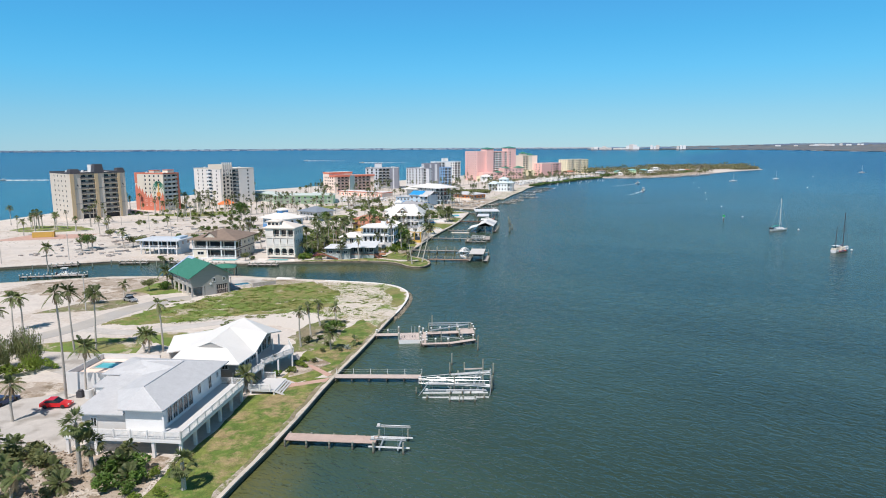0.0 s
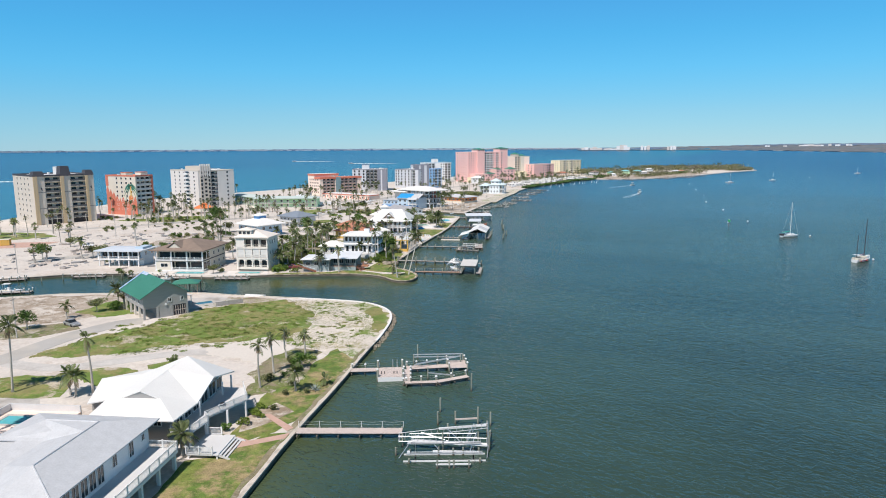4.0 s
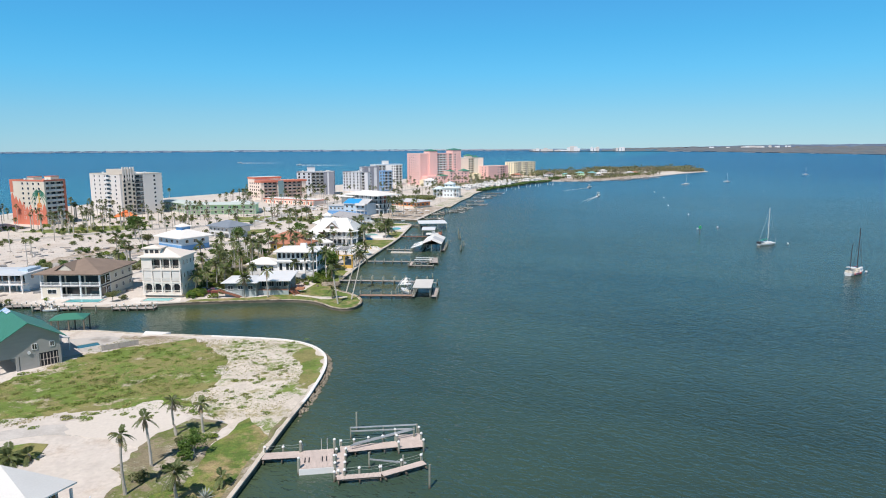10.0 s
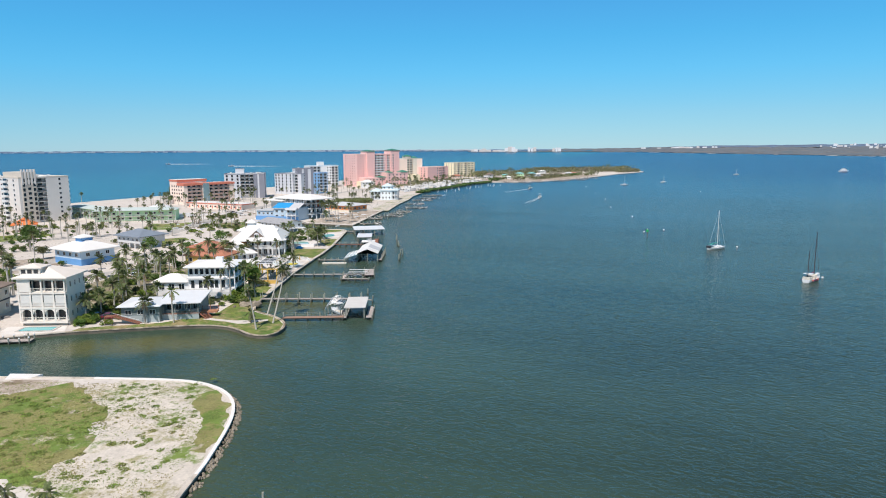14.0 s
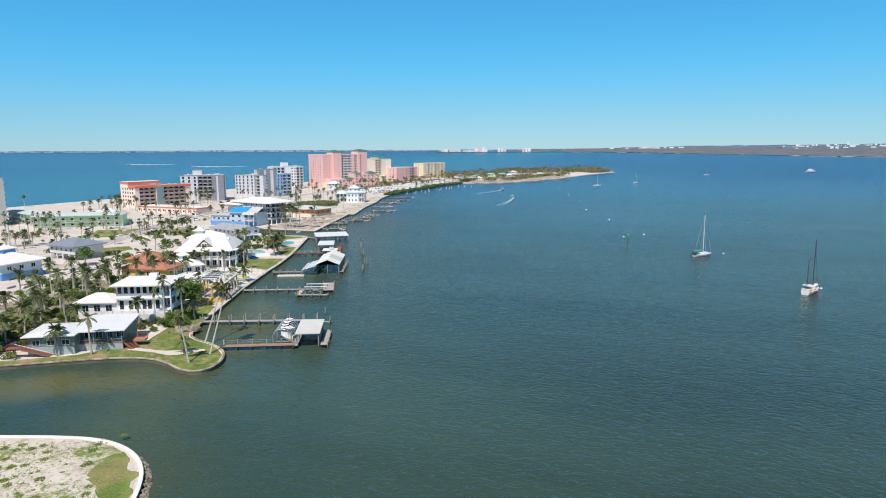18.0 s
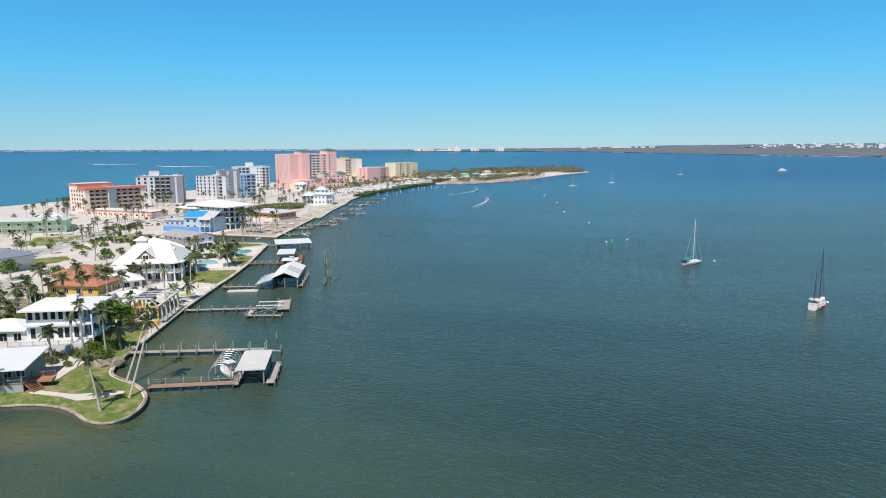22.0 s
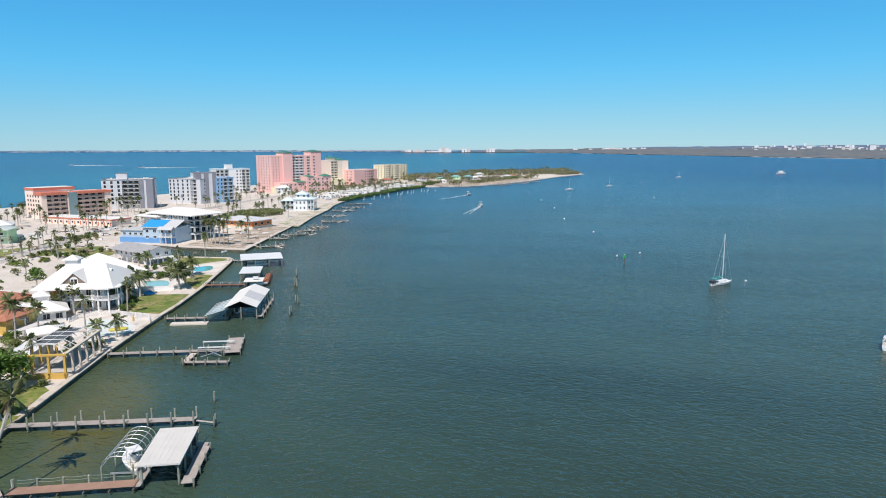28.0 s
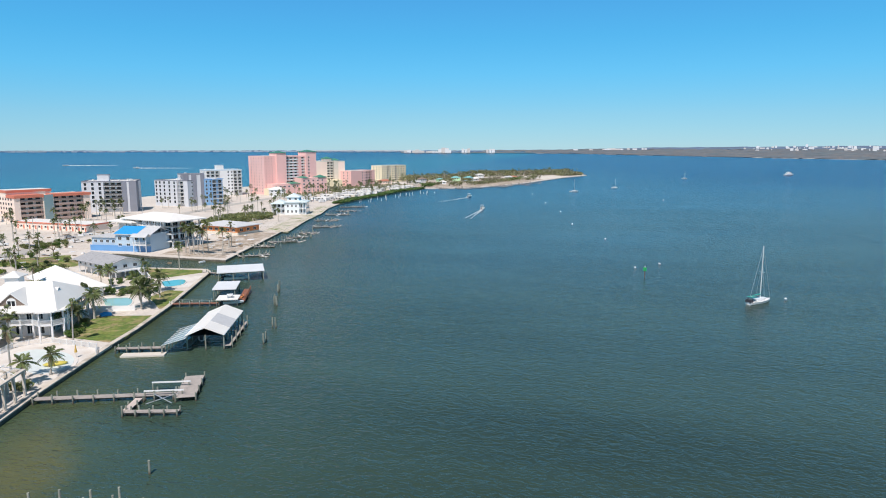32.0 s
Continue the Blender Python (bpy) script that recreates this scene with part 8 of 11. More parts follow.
# broken docks before the empty lots
for k, (x, y, L, turn) in enumerate(((25, 441, 12, 4), (30, 466, 10, -8), (38, 480, 12, -5), (46, 493, 9, -6), (53, 508, 9, -4), (62, 532, 14, 0), (66, 566, 14, -6), (76, 598, 15, -3), (86, 622, 14, -5), (92, 650, 18, -2))):
    p = pier("broken_pier", (x, y), (x + L * math.cos(radians(turn)), y + L * math.sin(radians(turn))), 1.6, 1.2, DECKWOOD, "storm-broken grey pier with ragged piles", 1.9, 0.9)
    for j in range(9):
        pile(p, random.uniform(1, L + 4), random.uniform(-6, 6), random.uniform(1.2, 3.4), 0.16)
    for j in range(5):
        bx, by, an = random.uniform(2, L + 2), random.uniform(-4, 4), random.uniform(0, 3.1)
        part("loose_board", Shape().tube([(bx, by, 0.5), (bx + 4 * math.cos(an), by + 4 * math.sin(an), random.uniform(0.9, 1.7))], 0.2, 4), random.choice((DECKWOOD, PALEDECK, WHITE)), p)
    part("wreck_deck", Shape().slab([(L * 0.6, 1.2, 1.0), (L * 0.6 + 3.5, 1.6, 1.5), (L * 0.6 + 3.2, 4.4, 0.9), (L * 0.6 - 0.2, 3.8, 0.6)], 0.12), DECKWOOD, p, "tilted wrecked deck panel")
for k in range(26):
    f = k / 26
    x, y = 104 + 92 * f + random.uniform(0, 16), 692 + 105 * f + random.uniform(-8, 8)
    t = thing("mooring_post", x, y, 0, 0, "bare dock piling standing off the mangroves", "mooring post", "bare piles")
    part("timber", shared(("fp", k % 3), lambda: Shape().tube([(0, 0, -2), (0, 0, 2.2 + 0.8 * (k % 3))], 0.22, 6).mesh("timber", PALEGREY)), None, t)
# canal piles, some broken short
for x, y, hh in ((-101.3, 226.5, 3.2), (-101, 231.6, 2.8), (-108, 229, 2.6), (-112, 233, 2.4), (-119.5, 230.5, 3.0), (-125, 228, 2.2), (-131, 229.6, 2.8), (-137, 224, 2.4), (-143, 222.8, 2.7), (-96, 228.4, 2.6), (-90.4, 229.4, 2.3), (-84, 229, 2.5), (-78, 228.2, 2.4), (-73.5, 227, 2.7), (-66, 227.6, 2.2), (-60.2, 229.6, 2.6)):
    t = thing("mooring_post", x, y, 0, random.uniform(0, 90), "weathered timber pile standing in the canal", "mooring post", "canal piles")
    part("timber", Shape().tube([(0, 0, -2), (random.uniform(-0.1, 0.1), random.uniform(-0.1, 0.1), hh)], 0.17, 8), TIMBER, t)
# canal docks
for x, y, L, turn in ((-70, 229.4, 11, -2), (-100, 234.5, 12, 2), (-118, 234.0, 10, 4), (-91, 231.3, 12, -3), (-140, 228, 9, 20), (-138, 208.5, 20, 10)):
    pier("canal_dock", (x, y), (x + L * math.cos(radians(turn)), y + L * math.sin(radians(turn))), 2.2, 1.3, DECKWOOD, "low grey dock along the canal wall", 2.4, 0.8, caps=True)
motor_boat(-88, 230.0, SEA - 0.05, 4, 5.0, "small white boat tied in the canal")
motor_boat(-128, 212, SEA - 0.05, 12, 6.5, "white boat moored by the canal dock")


# ---- boats at anchor and buoys ----
STRIPE = surf("red_blue_stripe", (0.25, 0.03, 0.10), 0.5, 0.1, 1.0, 5.0, 0.0)
TEAL = surf("teal_canvas", (0.03, 0.28, 0.25), 0.8, 0.1, 1.0, 5.0, 0.1)
s = thing("sailboat", 161.9, 318.4, SEA - 0.25, 14, "white sloop at anchor with bare mast and teal sail cover", "sailboat")
part("hull", hull(9.6, 2.9, 1.0), HULL, s)
part("cabin", Shape().prism([(2.6, -0.8), (6.2, -0.75), (7.2, -0.4), (7.2, 0.4), (6.2, 0.75), (2.6, 0.8)], 1.1, 1.65), HULL, s)
part("mast", Shape().tube([(5.0, 0, 1.2), (5.0, 0, 16.3)], [0.14, 0.09], 8), WHITE, s)
part("boom", Shape().tube([(5.0, 0, 2.5), (1.2, 0, 2.5)], 0.08, 6), WHITE, s)
part("sail_cover", Shape().tube([(4.9, 0, 2.75), (3, 0, 2.72), (1.3, 0, 2.62)], [0.22, 0.2, 0.1], 8), TEAL, s)
part("bimini", Shape().box(0.4, 2.2, -1.0, 1.0, 2.35, 2.42), TEAL, s)
part("cockpit_gear", Shape().box(-0.2, 0.8, -0.9, 0.9, 1.0, 1.8), CHARCOAL, s)
for a, b2 in (((9.5, 0, 1.35), (5.0, 0, 15.8)), ((0.1, 0, 1.1), (5.0, 0, 16.2)), ((5.0, -1.4, 1.1), (5.0, 0, 12)), ((5.0, 1.4, 1.1), (5.0, 0, 12))):
    part("stay", Shape().tube([a, b2], 0.025, 4), METAL, s)
part("spreader", Shape().tube([(5.0, -0.9, 9), (5.0, 0.9, 9)], 0.04, 5), METAL, s)
part("rudder", Shape().box(-0.35, 0.0, -0.05, 0.05, -0.4, 0.9), HULL, s)
s = thing("ketch", 152.8, 251.2, SEA - 0.3, 32, "two-masted ketch with dark masts and a striped hull", "sailboat")
part("hull", hull(11.2, 3.4, 1.25), HULL, s)
part("stripe", Shape().box(1.0, 6.6, -1.72, -1.68, 0.75, 1.05).box(1.0, 6.6, 1.68, 1.72, 0.75, 1.05), STRIPE, s, "dark red hull stripe")
part("cabin", Shape().prism([(2.4, -1.0), (7.0, -0.9), (8.0, -0.5), (8.0, 0.5), (7.0, 0.9), (2.4, 1.0)], 1.3, 2.1), CREAM, s)
part("main_mast", Shape().tube([(6.8, 0, 1.4), (6.8, 0, 15.6)], [0.16, 0.1], 8), CHARCOAL, s)
part("mizzen_mast", Shape().tube([(1.4, 0, 1.3), (1.4, 0, 10.4)], [0.13, 0.08], 8), CHARCOAL, s)
part("boom", Shape().tube([(6.8, 0, 2.9), (2.4, 0, 2.8)], 0.1, 6), STRIPE, s)
rim = [(11.0 * f, sg, 1.25 * (1 + 0.28 * max(0, f - 0.4)) + 0.65) for f, sg in ((0.02, 1.1), (0.15, 1.35), (0.35, 1.6), (0.55, 1.6), (0.75, 1.2), (0.92, 0.5))]
for sg in (-1, 1):
    part("lifeline", Shape().tube([(x, sg * y, z) for x, y, z in rim], 0.03, 4), METAL, s)
    for x, y, z in rim:
        part("stanchion", Shape().tube([(x, sg * y, z - 0.65), (x, sg * y, z)], 0.03, 4), METAL, s)
part("fender", Shape().ball(1.6, -1.55, 0.9, 0.22, 0.22, 0.35, 8, 5), CORAL, s)
part("fender", Shape().ball(5.4, -1.75, 0.9, 0.22, 0.22, 0.35, 8, 5), CORAL, s)
part("awning", Shape().slab([(0.6, -1.2, 3.0), (3.2, -1.2, 3.0), (3.2, 1.2, 3.0), (0.6, 1.2, 3.0)], 0.05), HULL, s)
part("deck", Shape().prism([(1.0, -1.2), (4, -1.45), (7, -1.3), (9.6, -0.4), (9.6, 0.4), (7, 1.3), (4, 1.45), (1.0, 1.2)], 1.27, 1.33), PINKDECK, s)
part("deck_clutter", Shape().box(0.4, 2.0, -1.1, 1.1, 1.3, 2.0).box(3.4, 4.8, -1.4, -0.6, 1.3, 1.8), CREAM, s)
part("dinghy", hull(2.6, 1.2, 0.5), HULL, s).matrix_basis = pose(7.6, -0.6, 1.7, 0, 0, 10)
for a, b2 in (((11.0, 0, 1.7), (6.8, 0, 15.2)), ((6.8, -1.6, 1.4), (6.8, 0, 12)), ((6.8, 1.6, 1.4), (6.8, 0, 12)), ((0, 0, 1.3), (1.4, 0, 10.2)), ((1.4, 0, 10.2), (6.8, 0, 14.5))):
    part("stay", Shape().tube([a, b2], 0.03, 4), CHARCOAL, s)
for x, y, L, hh, turn in ((336, 764, 10, 13, 10), (408, 806, 9, 11, 15), (624, 980, 9, 12, 0)):
    s = thing("sailboat", x, y, SEA - 0.3, turn, "distant sailboat at anchor on the bay", "sailboat", "distant boats")
    part("hull", hull(L, 3, 1.1), HULL, s)
    part("mast", Shape().tube([(L / 2, 0, 1), (L / 2, 0, hh)], [0.14, 0.09], 6), METAL, s)
    part("cabin", Shape().box(L * 0.3, L * 0.65, -0.9, 0.9, 1.1, 1.8), HULL, s)
s = thing("motor_yacht", 858, 1036, SEA - 0.3, 5, "distant white motor yacht", "boat", "distant boats")
part("hull", hull(20, 5, 2.2), HULL, s)
part("cabin", Shape().box(4, 14, -2, 2, 2.2, 4.2), HULL, s)
part("flybridge", Shape().box(6, 11, -1.7, 1.7, 4.2, 5.8), HULL, s)
FOAM = surf("wake_foam", (0.72, 0.76, 0.76), 0.8, 0.2, 0.4, 2.0, 0.3, other=(0.16, 0.26, 0.28), share=0.36, oscale=0.25, blend=0.2)
for x, y, turn, L in ((186, 606, 62, 9), (214, 722, 48, 9), (-588, 880, 185, 10), (-420, 2050, 175, 14), (-210, 1760, 170, 14)):
    m = motor_boat(x, y, SEA - 0.05, turn, L, "small motor boat under way trailing foam")
    wk = Shape()
    for k in range(22 if x < 0 else 13):
        a, b2 = -k * L * 0.5, -(k + 1) * L * 0.5
        wa, wb = 0.7 + 0.012 * L * k, 0.7 + 0.012 * L * (k + 1)
        for sg in (-1, 1):
            wk.face([(a, sg * wa, 0.40), (b2, sg * wb, 0.40), (b2, sg * max(0, wb - 0.8 + 0.04 * k), 0.40), (a, sg * max(0, wa - 0.8 + 0.04 * k), 0.40)][:: -sg])
    if x < 0:
        wk.tube([(-0.5 - 9 * k, 0, 0.35) for k in range(14)], [1.3 - 0.09 * k for k in range(14)], 6)
    tagged(part("wake", wk, FOAM), "thin foam wake on the water", "wake", kind="structure").matrix_basis = pose(x, y, SEA - 0.35, 0, 0, turn)
t = thing("channel_marker", 156.3, 359.9, SEA - 0.3, 0, "green square channel marker on a single pile", "channel marker")
part("pile", Shape().tube([(0, 0, -2), (0, 0, 3.2)], 0.16, 8), PILE, t)
part("day_board", Shape().box(-0.6, 0.6, -0.04, 0.04, 2.6, 3.8).box(-0.04, 0.04, -0.6, 0.6, 2.6, 3.8), surf("green_board", (0.02, 0.42, 0.13), 0.6, 0.05, 1, 5, 0), t)
part("lamp", Shape().tube([(0, 0, 3.8), (0, 0, 4.2)], 0.12, 8), WHITE, t)
for x, y in ((177, 321), (176.5, 381), (192, 447), (206, 508), (233, 577), (254, 646), (286, 744), (163.4, 376.7), (163.5, 256.8), (490, 864), (361, 645)):
    t = thing("mooring_buoy", x, y, SEA - 0.35, 0, "round white mooring buoy with a blue band", "buoy", "mooring buoys")
    part("float", Shape().ball(0, 0, 0.45, 0.42, 0.42, 0.42, 10, 6), HULL, t, smooth=True)
    part("band", Shape().tube([(0, 0, 0.42), (0, 0, 0.52)], 0.435, 10), BLUE, t)


# ---- more houses behind the canal, and town clutter ----
h = thing("blue_white_house", -93.5, 336.5, G, -40, "blue house with a broad white hipped roof", "house")
part("wall", Shape().box(0, 16, 0, 13, 0, 5.4), PALEBLUE, h)
part("base_band", Shape().box(-0.1, 16.1, -0.1, 13.1, 0, 2.2), BLUE, h)
part("roof", Shape().hip(-1.6, 17.6, -1.6, 14.6, 5.5, 3.0, 0.3), WHITEROOF, h)
part("cupola", Shape().box(6, 10, 4.5, 8.5, 7.6, 9.4), BLUE, h)
part("cupola_roof", Shape().hip(5.3, 10.7, 3.8, 9.2, 9.4, 1.1, 0.25), WHITEROOF, h)
for j in range(4):
    win(h, pose(2 + 3.8 * j, 0, 3.8), 1.5, 1.4)
for j in range(3):
    win(h, pose(16, 2.6 + 3.8 * j, 3.8, 0, 0, 90), 1.5, 1.4)
h = thing("grey_blue_house", -82, 372, G, -40, "raised house with a slate-blue hipped roof", "house")
part("wall", Shape().box(0, 15, 0, 12, 2.4, 5.4), PALEGREY, h)
part("roof", Shape().hip(-1.2, 16.2, -1.2, 13.2, 5.5, 2.4, 0.3), surf("slate_blue_roof", (0.22, 0.26, 0.31), 0.7, 0.1, 0.4, 8, 0.3), h)
for j in range(5):
    post(h, 0.3 + 3.6 * j, 0.3, 0, 2.4, 0.2)
    win(h, pose(1.6 + 2.9 * j, 0, 4.0), 1.3, 1.2)
part("base_wall", Shape().box(2, 13, 4, 12, 0, 2.4), PALEGREY, h)
h = thing("gazebo", -147.5, 444, G, 20, "open pavilion with a bright orange hipped roof", "gazebo")
part("roof", Shape().hip(-6, 6, -5, 5, 3.6, 2.6, 0.25), surf("orange_roof", (0.75, 0.22, 0.07), 0.7, 0.1, 0.5, 6, 0.2), h)
part("roof_top", Shape().hip(-1.8, 1.8, -1.8, 1.8, 6.0, 1.0, 0.2), surf("orange_cap", (0.75, 0.22, 0.07), 0.7, 0.1, 0.5, 6, 0.2), h)
for px in (-5, 0, 5):
    for py in (-4, 4):
        post(h, px, py, 0, 3.5, 0.18, CREAM)


def small_house(x, y, turn, L, D, H, wall, roof_mat, label, name="small_house"):
    h = thing(name, x, y, G, turn, label, "house", "small houses")
    part("wall", Shape().box(0, L, 0, D, 0, H), wall, h)
    part("roof", Shape().hip(-0.7, L + 0.7, -0.7, D + 0.7, H, min(L, D) * 0.22, 0.25), roof_mat, h)
    for j in range(max(1, int(L / 3.2))):
        put("window", shared(("win", 1.5, 1.4, WHITE.name, GLASS.name), lambda: window_mesh(1.5, 1.4, WHITE, GLASS)), h, pose(1.6 + 3.2 * j, 0, H - 1.4))
    for j in range(max(1, int(D / 3.4))):
        put("window", MESHES[("win", 1.5, 1.4, WHITE.name, GLASS.name)], h, pose(L, 1.7 + 3.4 * j, H - 1.4, 0, 0, 90))
    return h


TEALROOF = surf("teal_metal_roof", (0.22, 0.50, 0.50), 0.6, 0.08, 0.3, 5.0, 0.1)
rng = random.Random(5)
TINTS = [(WHITE, WHITEROOF, "white"), (PALEBLUE, PALEROOF, "pale blue"), (PEACH, TILE, "peach"), (CREAM, GREYROOF, "cream"), (MINT, WHITEROOF, "mint"), (PINK, WHITEROOF, "pink"), (PALEGREY, SHINGLE, "pale grey")]
SPOTS = [(46, 770), (-108, 530), (170, 905)]
for k, (x, y) in enumerate(SPOTS):
    w, r, c = TINTS[k % len(TINTS)]
    small_house(x, y, rng.uniform(-50, 40), rng.uniform(9, 15), rng.uniform(8, 11), rng.choice((3.4, 5.8, 6.2)), w, r, f"{c} house with a hipped roof among palms")
TIP_HOUSES = [(232, 962, 30, 14, 9, 5.8, 6), (262, 985, 20, 12, 8, 3.6, 4), (281, 990, -12, 15, 10, 5.6, 4), (300, 984, 15, 13, 9, 5.8, 1), (312, 990, 28, 12, 9, 3.6, 0), (342, 1060, 10, 13, 9, 6.2, 0), (366, 1018, -20, 15, 10, 4.0, 3), (384, 1034, 24, 12, 9, 3.4, 2), (322, 1012, 40, 10, 8, 3.4, 0), (248, 930, -15, 10, 8, 3.4, 0), (216, 930, 25, 12, 9, 3.6, 3), (400, 1050, 12, 10, 8, 3.2, 6)]
for x, y, turn, L, D, H, k in TIP_HOUSES:
    w, r, c = TINTS[k]
    if k in (1, 4):
        r = TEALROOF
    small_house(x, y, turn, L * 0.75, D * 0.8, H * 0.85, w, r, f"distant {c} house on the sandy island tip")


def trailer(x, y, turn, L, H, wall, label):
    """A low mobile home: body, curved roof, awning on two posts, strip of windows."""
    h = thing("mobile_home", x, y, G, turn, label, "mobile home", "mobile homes")
    part("wall", Shape().box(0, L, 0, 3.6, 0.35, H), wall, h)
    part("roof", Shape().hip(-0.15, L + 0.15, -0.15, 3.75, H, 0.35, 0.12), WHITEROOF, h)
    part("awning", Shape().box(L * 0.2, L * 0.75, -2.2, -0.05, H - 0.35, H - 0.25), WHITEROOF, h)
    for px in (L * 0.22, L * 0.73):
        part("post", Shape().tube([(px, -2.1, 0), (px, -2.1, H - 0.3)], 0.06, 6), WHITE, h)
    for j in range(max(2, int(L / 3))):
        put("window", MESHES[("win", 1.5, 1.4, WHITE.name, GLASS.name)], h, pose(1.3 + 3 * j, 0, H - 0.9))


for row, off in enumerate((13, 22, 31, 41)):
    for k in range(11):
        f = (k + rng.uniform(0.1, 0.5)) / 11
        x, y = 101 + 108 * f - off * 0.80 + rng.uniform(-1, 1), 690 + 165 * f + off * 0.55 + rng.uniform(-1, 1)
        if rng.random() < 0.85:
            trailer(x, y, rng.choice((57, 60, -30)) + rng.uniform(-6, 6), rng.uniform(7, 12), rng.uniform(2.7, 3.3), rng.choice((WHITE, WHITE, PALEGREY, CREAM)), "low white mobile home behind the mangroves")


def car(x, y, turn, paint, label, van=False, z=G + 0.03):
    c = thing("car" if not van else "van", x, y, z, turn, label, "car")
    L, W = (4.5, 1.82) if not van else (5.6, 2.1)
    hh = 1.42 if not van else 2.5
    def prof(pts, half):
        n = len(pts)
        return Shape().solid([(px, -half, pz) for px, pz in pts] + [(px, half, pz) for px, pz in pts], [tuple(range(n - 1, -1, -1)), tuple(range(n, 2 * n))] + [(i, (i + 1) % n, n + (i + 1) % n, n + i) for i in range(n)])
    part("body", shared(("cb", van, paint.name), lambda: prof([(0, 0.25), (L, 0.25), (L, 0.62), (L - 0.9, 0.78), (L * 0.72, 0.86), (0.1, 0.9), (0, 0.7)] if not van else [(0, 0.3), (L, 0.3), (L, 1.0), (L - 0.8, 1.2), (L - 1.5, hh), (0, hh)], W / 2).mesh("body", paint)), None, c)
    if not van:
        part("cabin", shared(("cc", 0), lambda: prof([(0.45, 0.86), (L * 0.7, 0.84), (L * 0.5, hh - 0.06), (1.1, hh - 0.06)], W / 2 - 0.12).mesh("cabin", GLASS)), None, c)
        part("roof", shared(("cr", paint.name), lambda: Shape().box(1.1, L * 0.5, -W / 2 + 0.14, W / 2 - 0.14, hh - 0.06, hh).mesh("roof", paint)), None, c)
    else:
        part("windscreen", shared(("cv", 0), lambda: Shape().box(L - 1.45, L - 0.95, -W / 2 - 0.01, W / 2 + 0.01, 1.25, 1.95).mesh("windscreen", GLASS)), None, c)
    for px in (0.85, L - 0.85):
        for sgn in (-1, 1):
            put("wheel", shared(("cw", 0), lambda: Shape().tube([(0, -0.11, 0), (0, 0.11, 0)], 0.33, 12).mesh("wheel", RUBBER)), c, pose(px, sgn * (W / 2 - 0.08), 0.33))
    for sgn in (-1, 1):
        put("headlight", shared(("ch", 0), lambda: Shape().box(-0.05, 0.02, -0.2, 0.2, -0.07, 0.07).mesh("headlight", HULL)), c, pose(L, sgn * 0.6, 0.62))
        put("tail_light", shared(("ct", 0), lambda: Shape().box(-0.02, 0.05, -0.18, 0.18, -0.08, 0.08).mesh("tail_light", CORAL)), c, pose(0, sgn * 0.65, 0.72))
    return c


car(-64.8, 99.8, 2, RED, "bright red sports car parked on the forecourt", z=G + 0.05)
car(-72.6, 99.2, 75, NAVY, "dark blue car parked on the dirt")
car(-87.2, 174.4, -35, SILVER, "silver hatchback parked by the canal house drive")
car(-52.8, 246.0, -10, NAVY, "dark parked car beside the cream house")
car(-49.8, 244.6, 5, surf("maroon_paint", (0.16, 0.02, 0.04), 0.3, 0.03, 0.5, 5, 0), "maroon parked car beside the cottage")
car(-64.5, 490, 20, NAVY, "dark blue parked car in the sandy lot")
for x, y, tn in ((-55, 517, 10), (-50, 528, 0), (-47.6, 500, 15), (-30, 520, 80), (-58, 300, 40), (-62, 308, 45), (-150, 300, 10)):
    car(x, y, tn, WHITE if rng.random() < 0.6 else SILVER, "pale car parked on sand")
for k in range(64):
    f = rng.random()
    x, y = 80 + 105 * f + rng.uniform(-36, 8), 690 + 180 * f + rng.uniform(-10, 22)
    car(x, y, rng.uniform(0, 180), WHITE if rng.random() < 0.7 else SILVER, "white vehicle parked in the crowded lot", rng.random() < 0.55)
t = car(-84, 494, 20, WHITE, "long white motorhome in the motel lot", True)
car(-78, 496.5, 20, WHITE, "long white motorhome in the motel lot", True)


def pole(x, y, hh, label="tall grey concrete utility pole"):
    p = thing("utility_pole", x, y, G, rng.uniform(0, 180), label, "utility pole", "utility poles")
    part("shaft", shared(("shaft", hh), lambda: Shape().tube([(0, 0, -0.3), (0, 0, hh)], [0.16, 0.11], 8).mesh("shaft", CONCRETE)), None, p)
    part("cross_arm", shared(("arm", 0), lambda: Shape().box(-1.1, 1.1, -0.06, 0.06, 0, 0.12).mesh("cross_arm", DECKWOOD)), None, p).matrix_basis = pose(0, 0, hh - 0.8)


for x, y, hh in ((-92, 163, 9.5), (-58, 489, 10), (-70, 525, 10), (-55, 509, 10), (-39, 502, 10), (-62, 455, 10), (-75, 400, 10), (-98, 330, 10), (-120, 285, 10), (-140, 240, 10), (-30, 580, 10), (-5, 640, 10), (22, 700, 10), (-150, 330, 9), (-175, 352, 9), (-130, 400, 9), (-105, 460, 9), (-160, 232, 9)):
    pole(x, y, hh)

c = thing("container", -192.5, 302, G, 18, "yellow-orange storage containers on the sand", "container")
part("body", Shape().box(0, 9, 0, 3, 0.1, 2.6), GOLD, c)
part("ridge", Shape().box(-0.05, 9.05, -0.05, 3.05, 2.6, 2.75), CREAM, c)
for k in range(8):
    part("rib", shared(("rib", 0), lambda: Shape().box(0, 0.12, -0.06, 0.0, 0.2, 2.5).mesh("rib", GOLD)), None, c).matrix_basis = pose(0.6 + 1.1 * k, 0, 0)
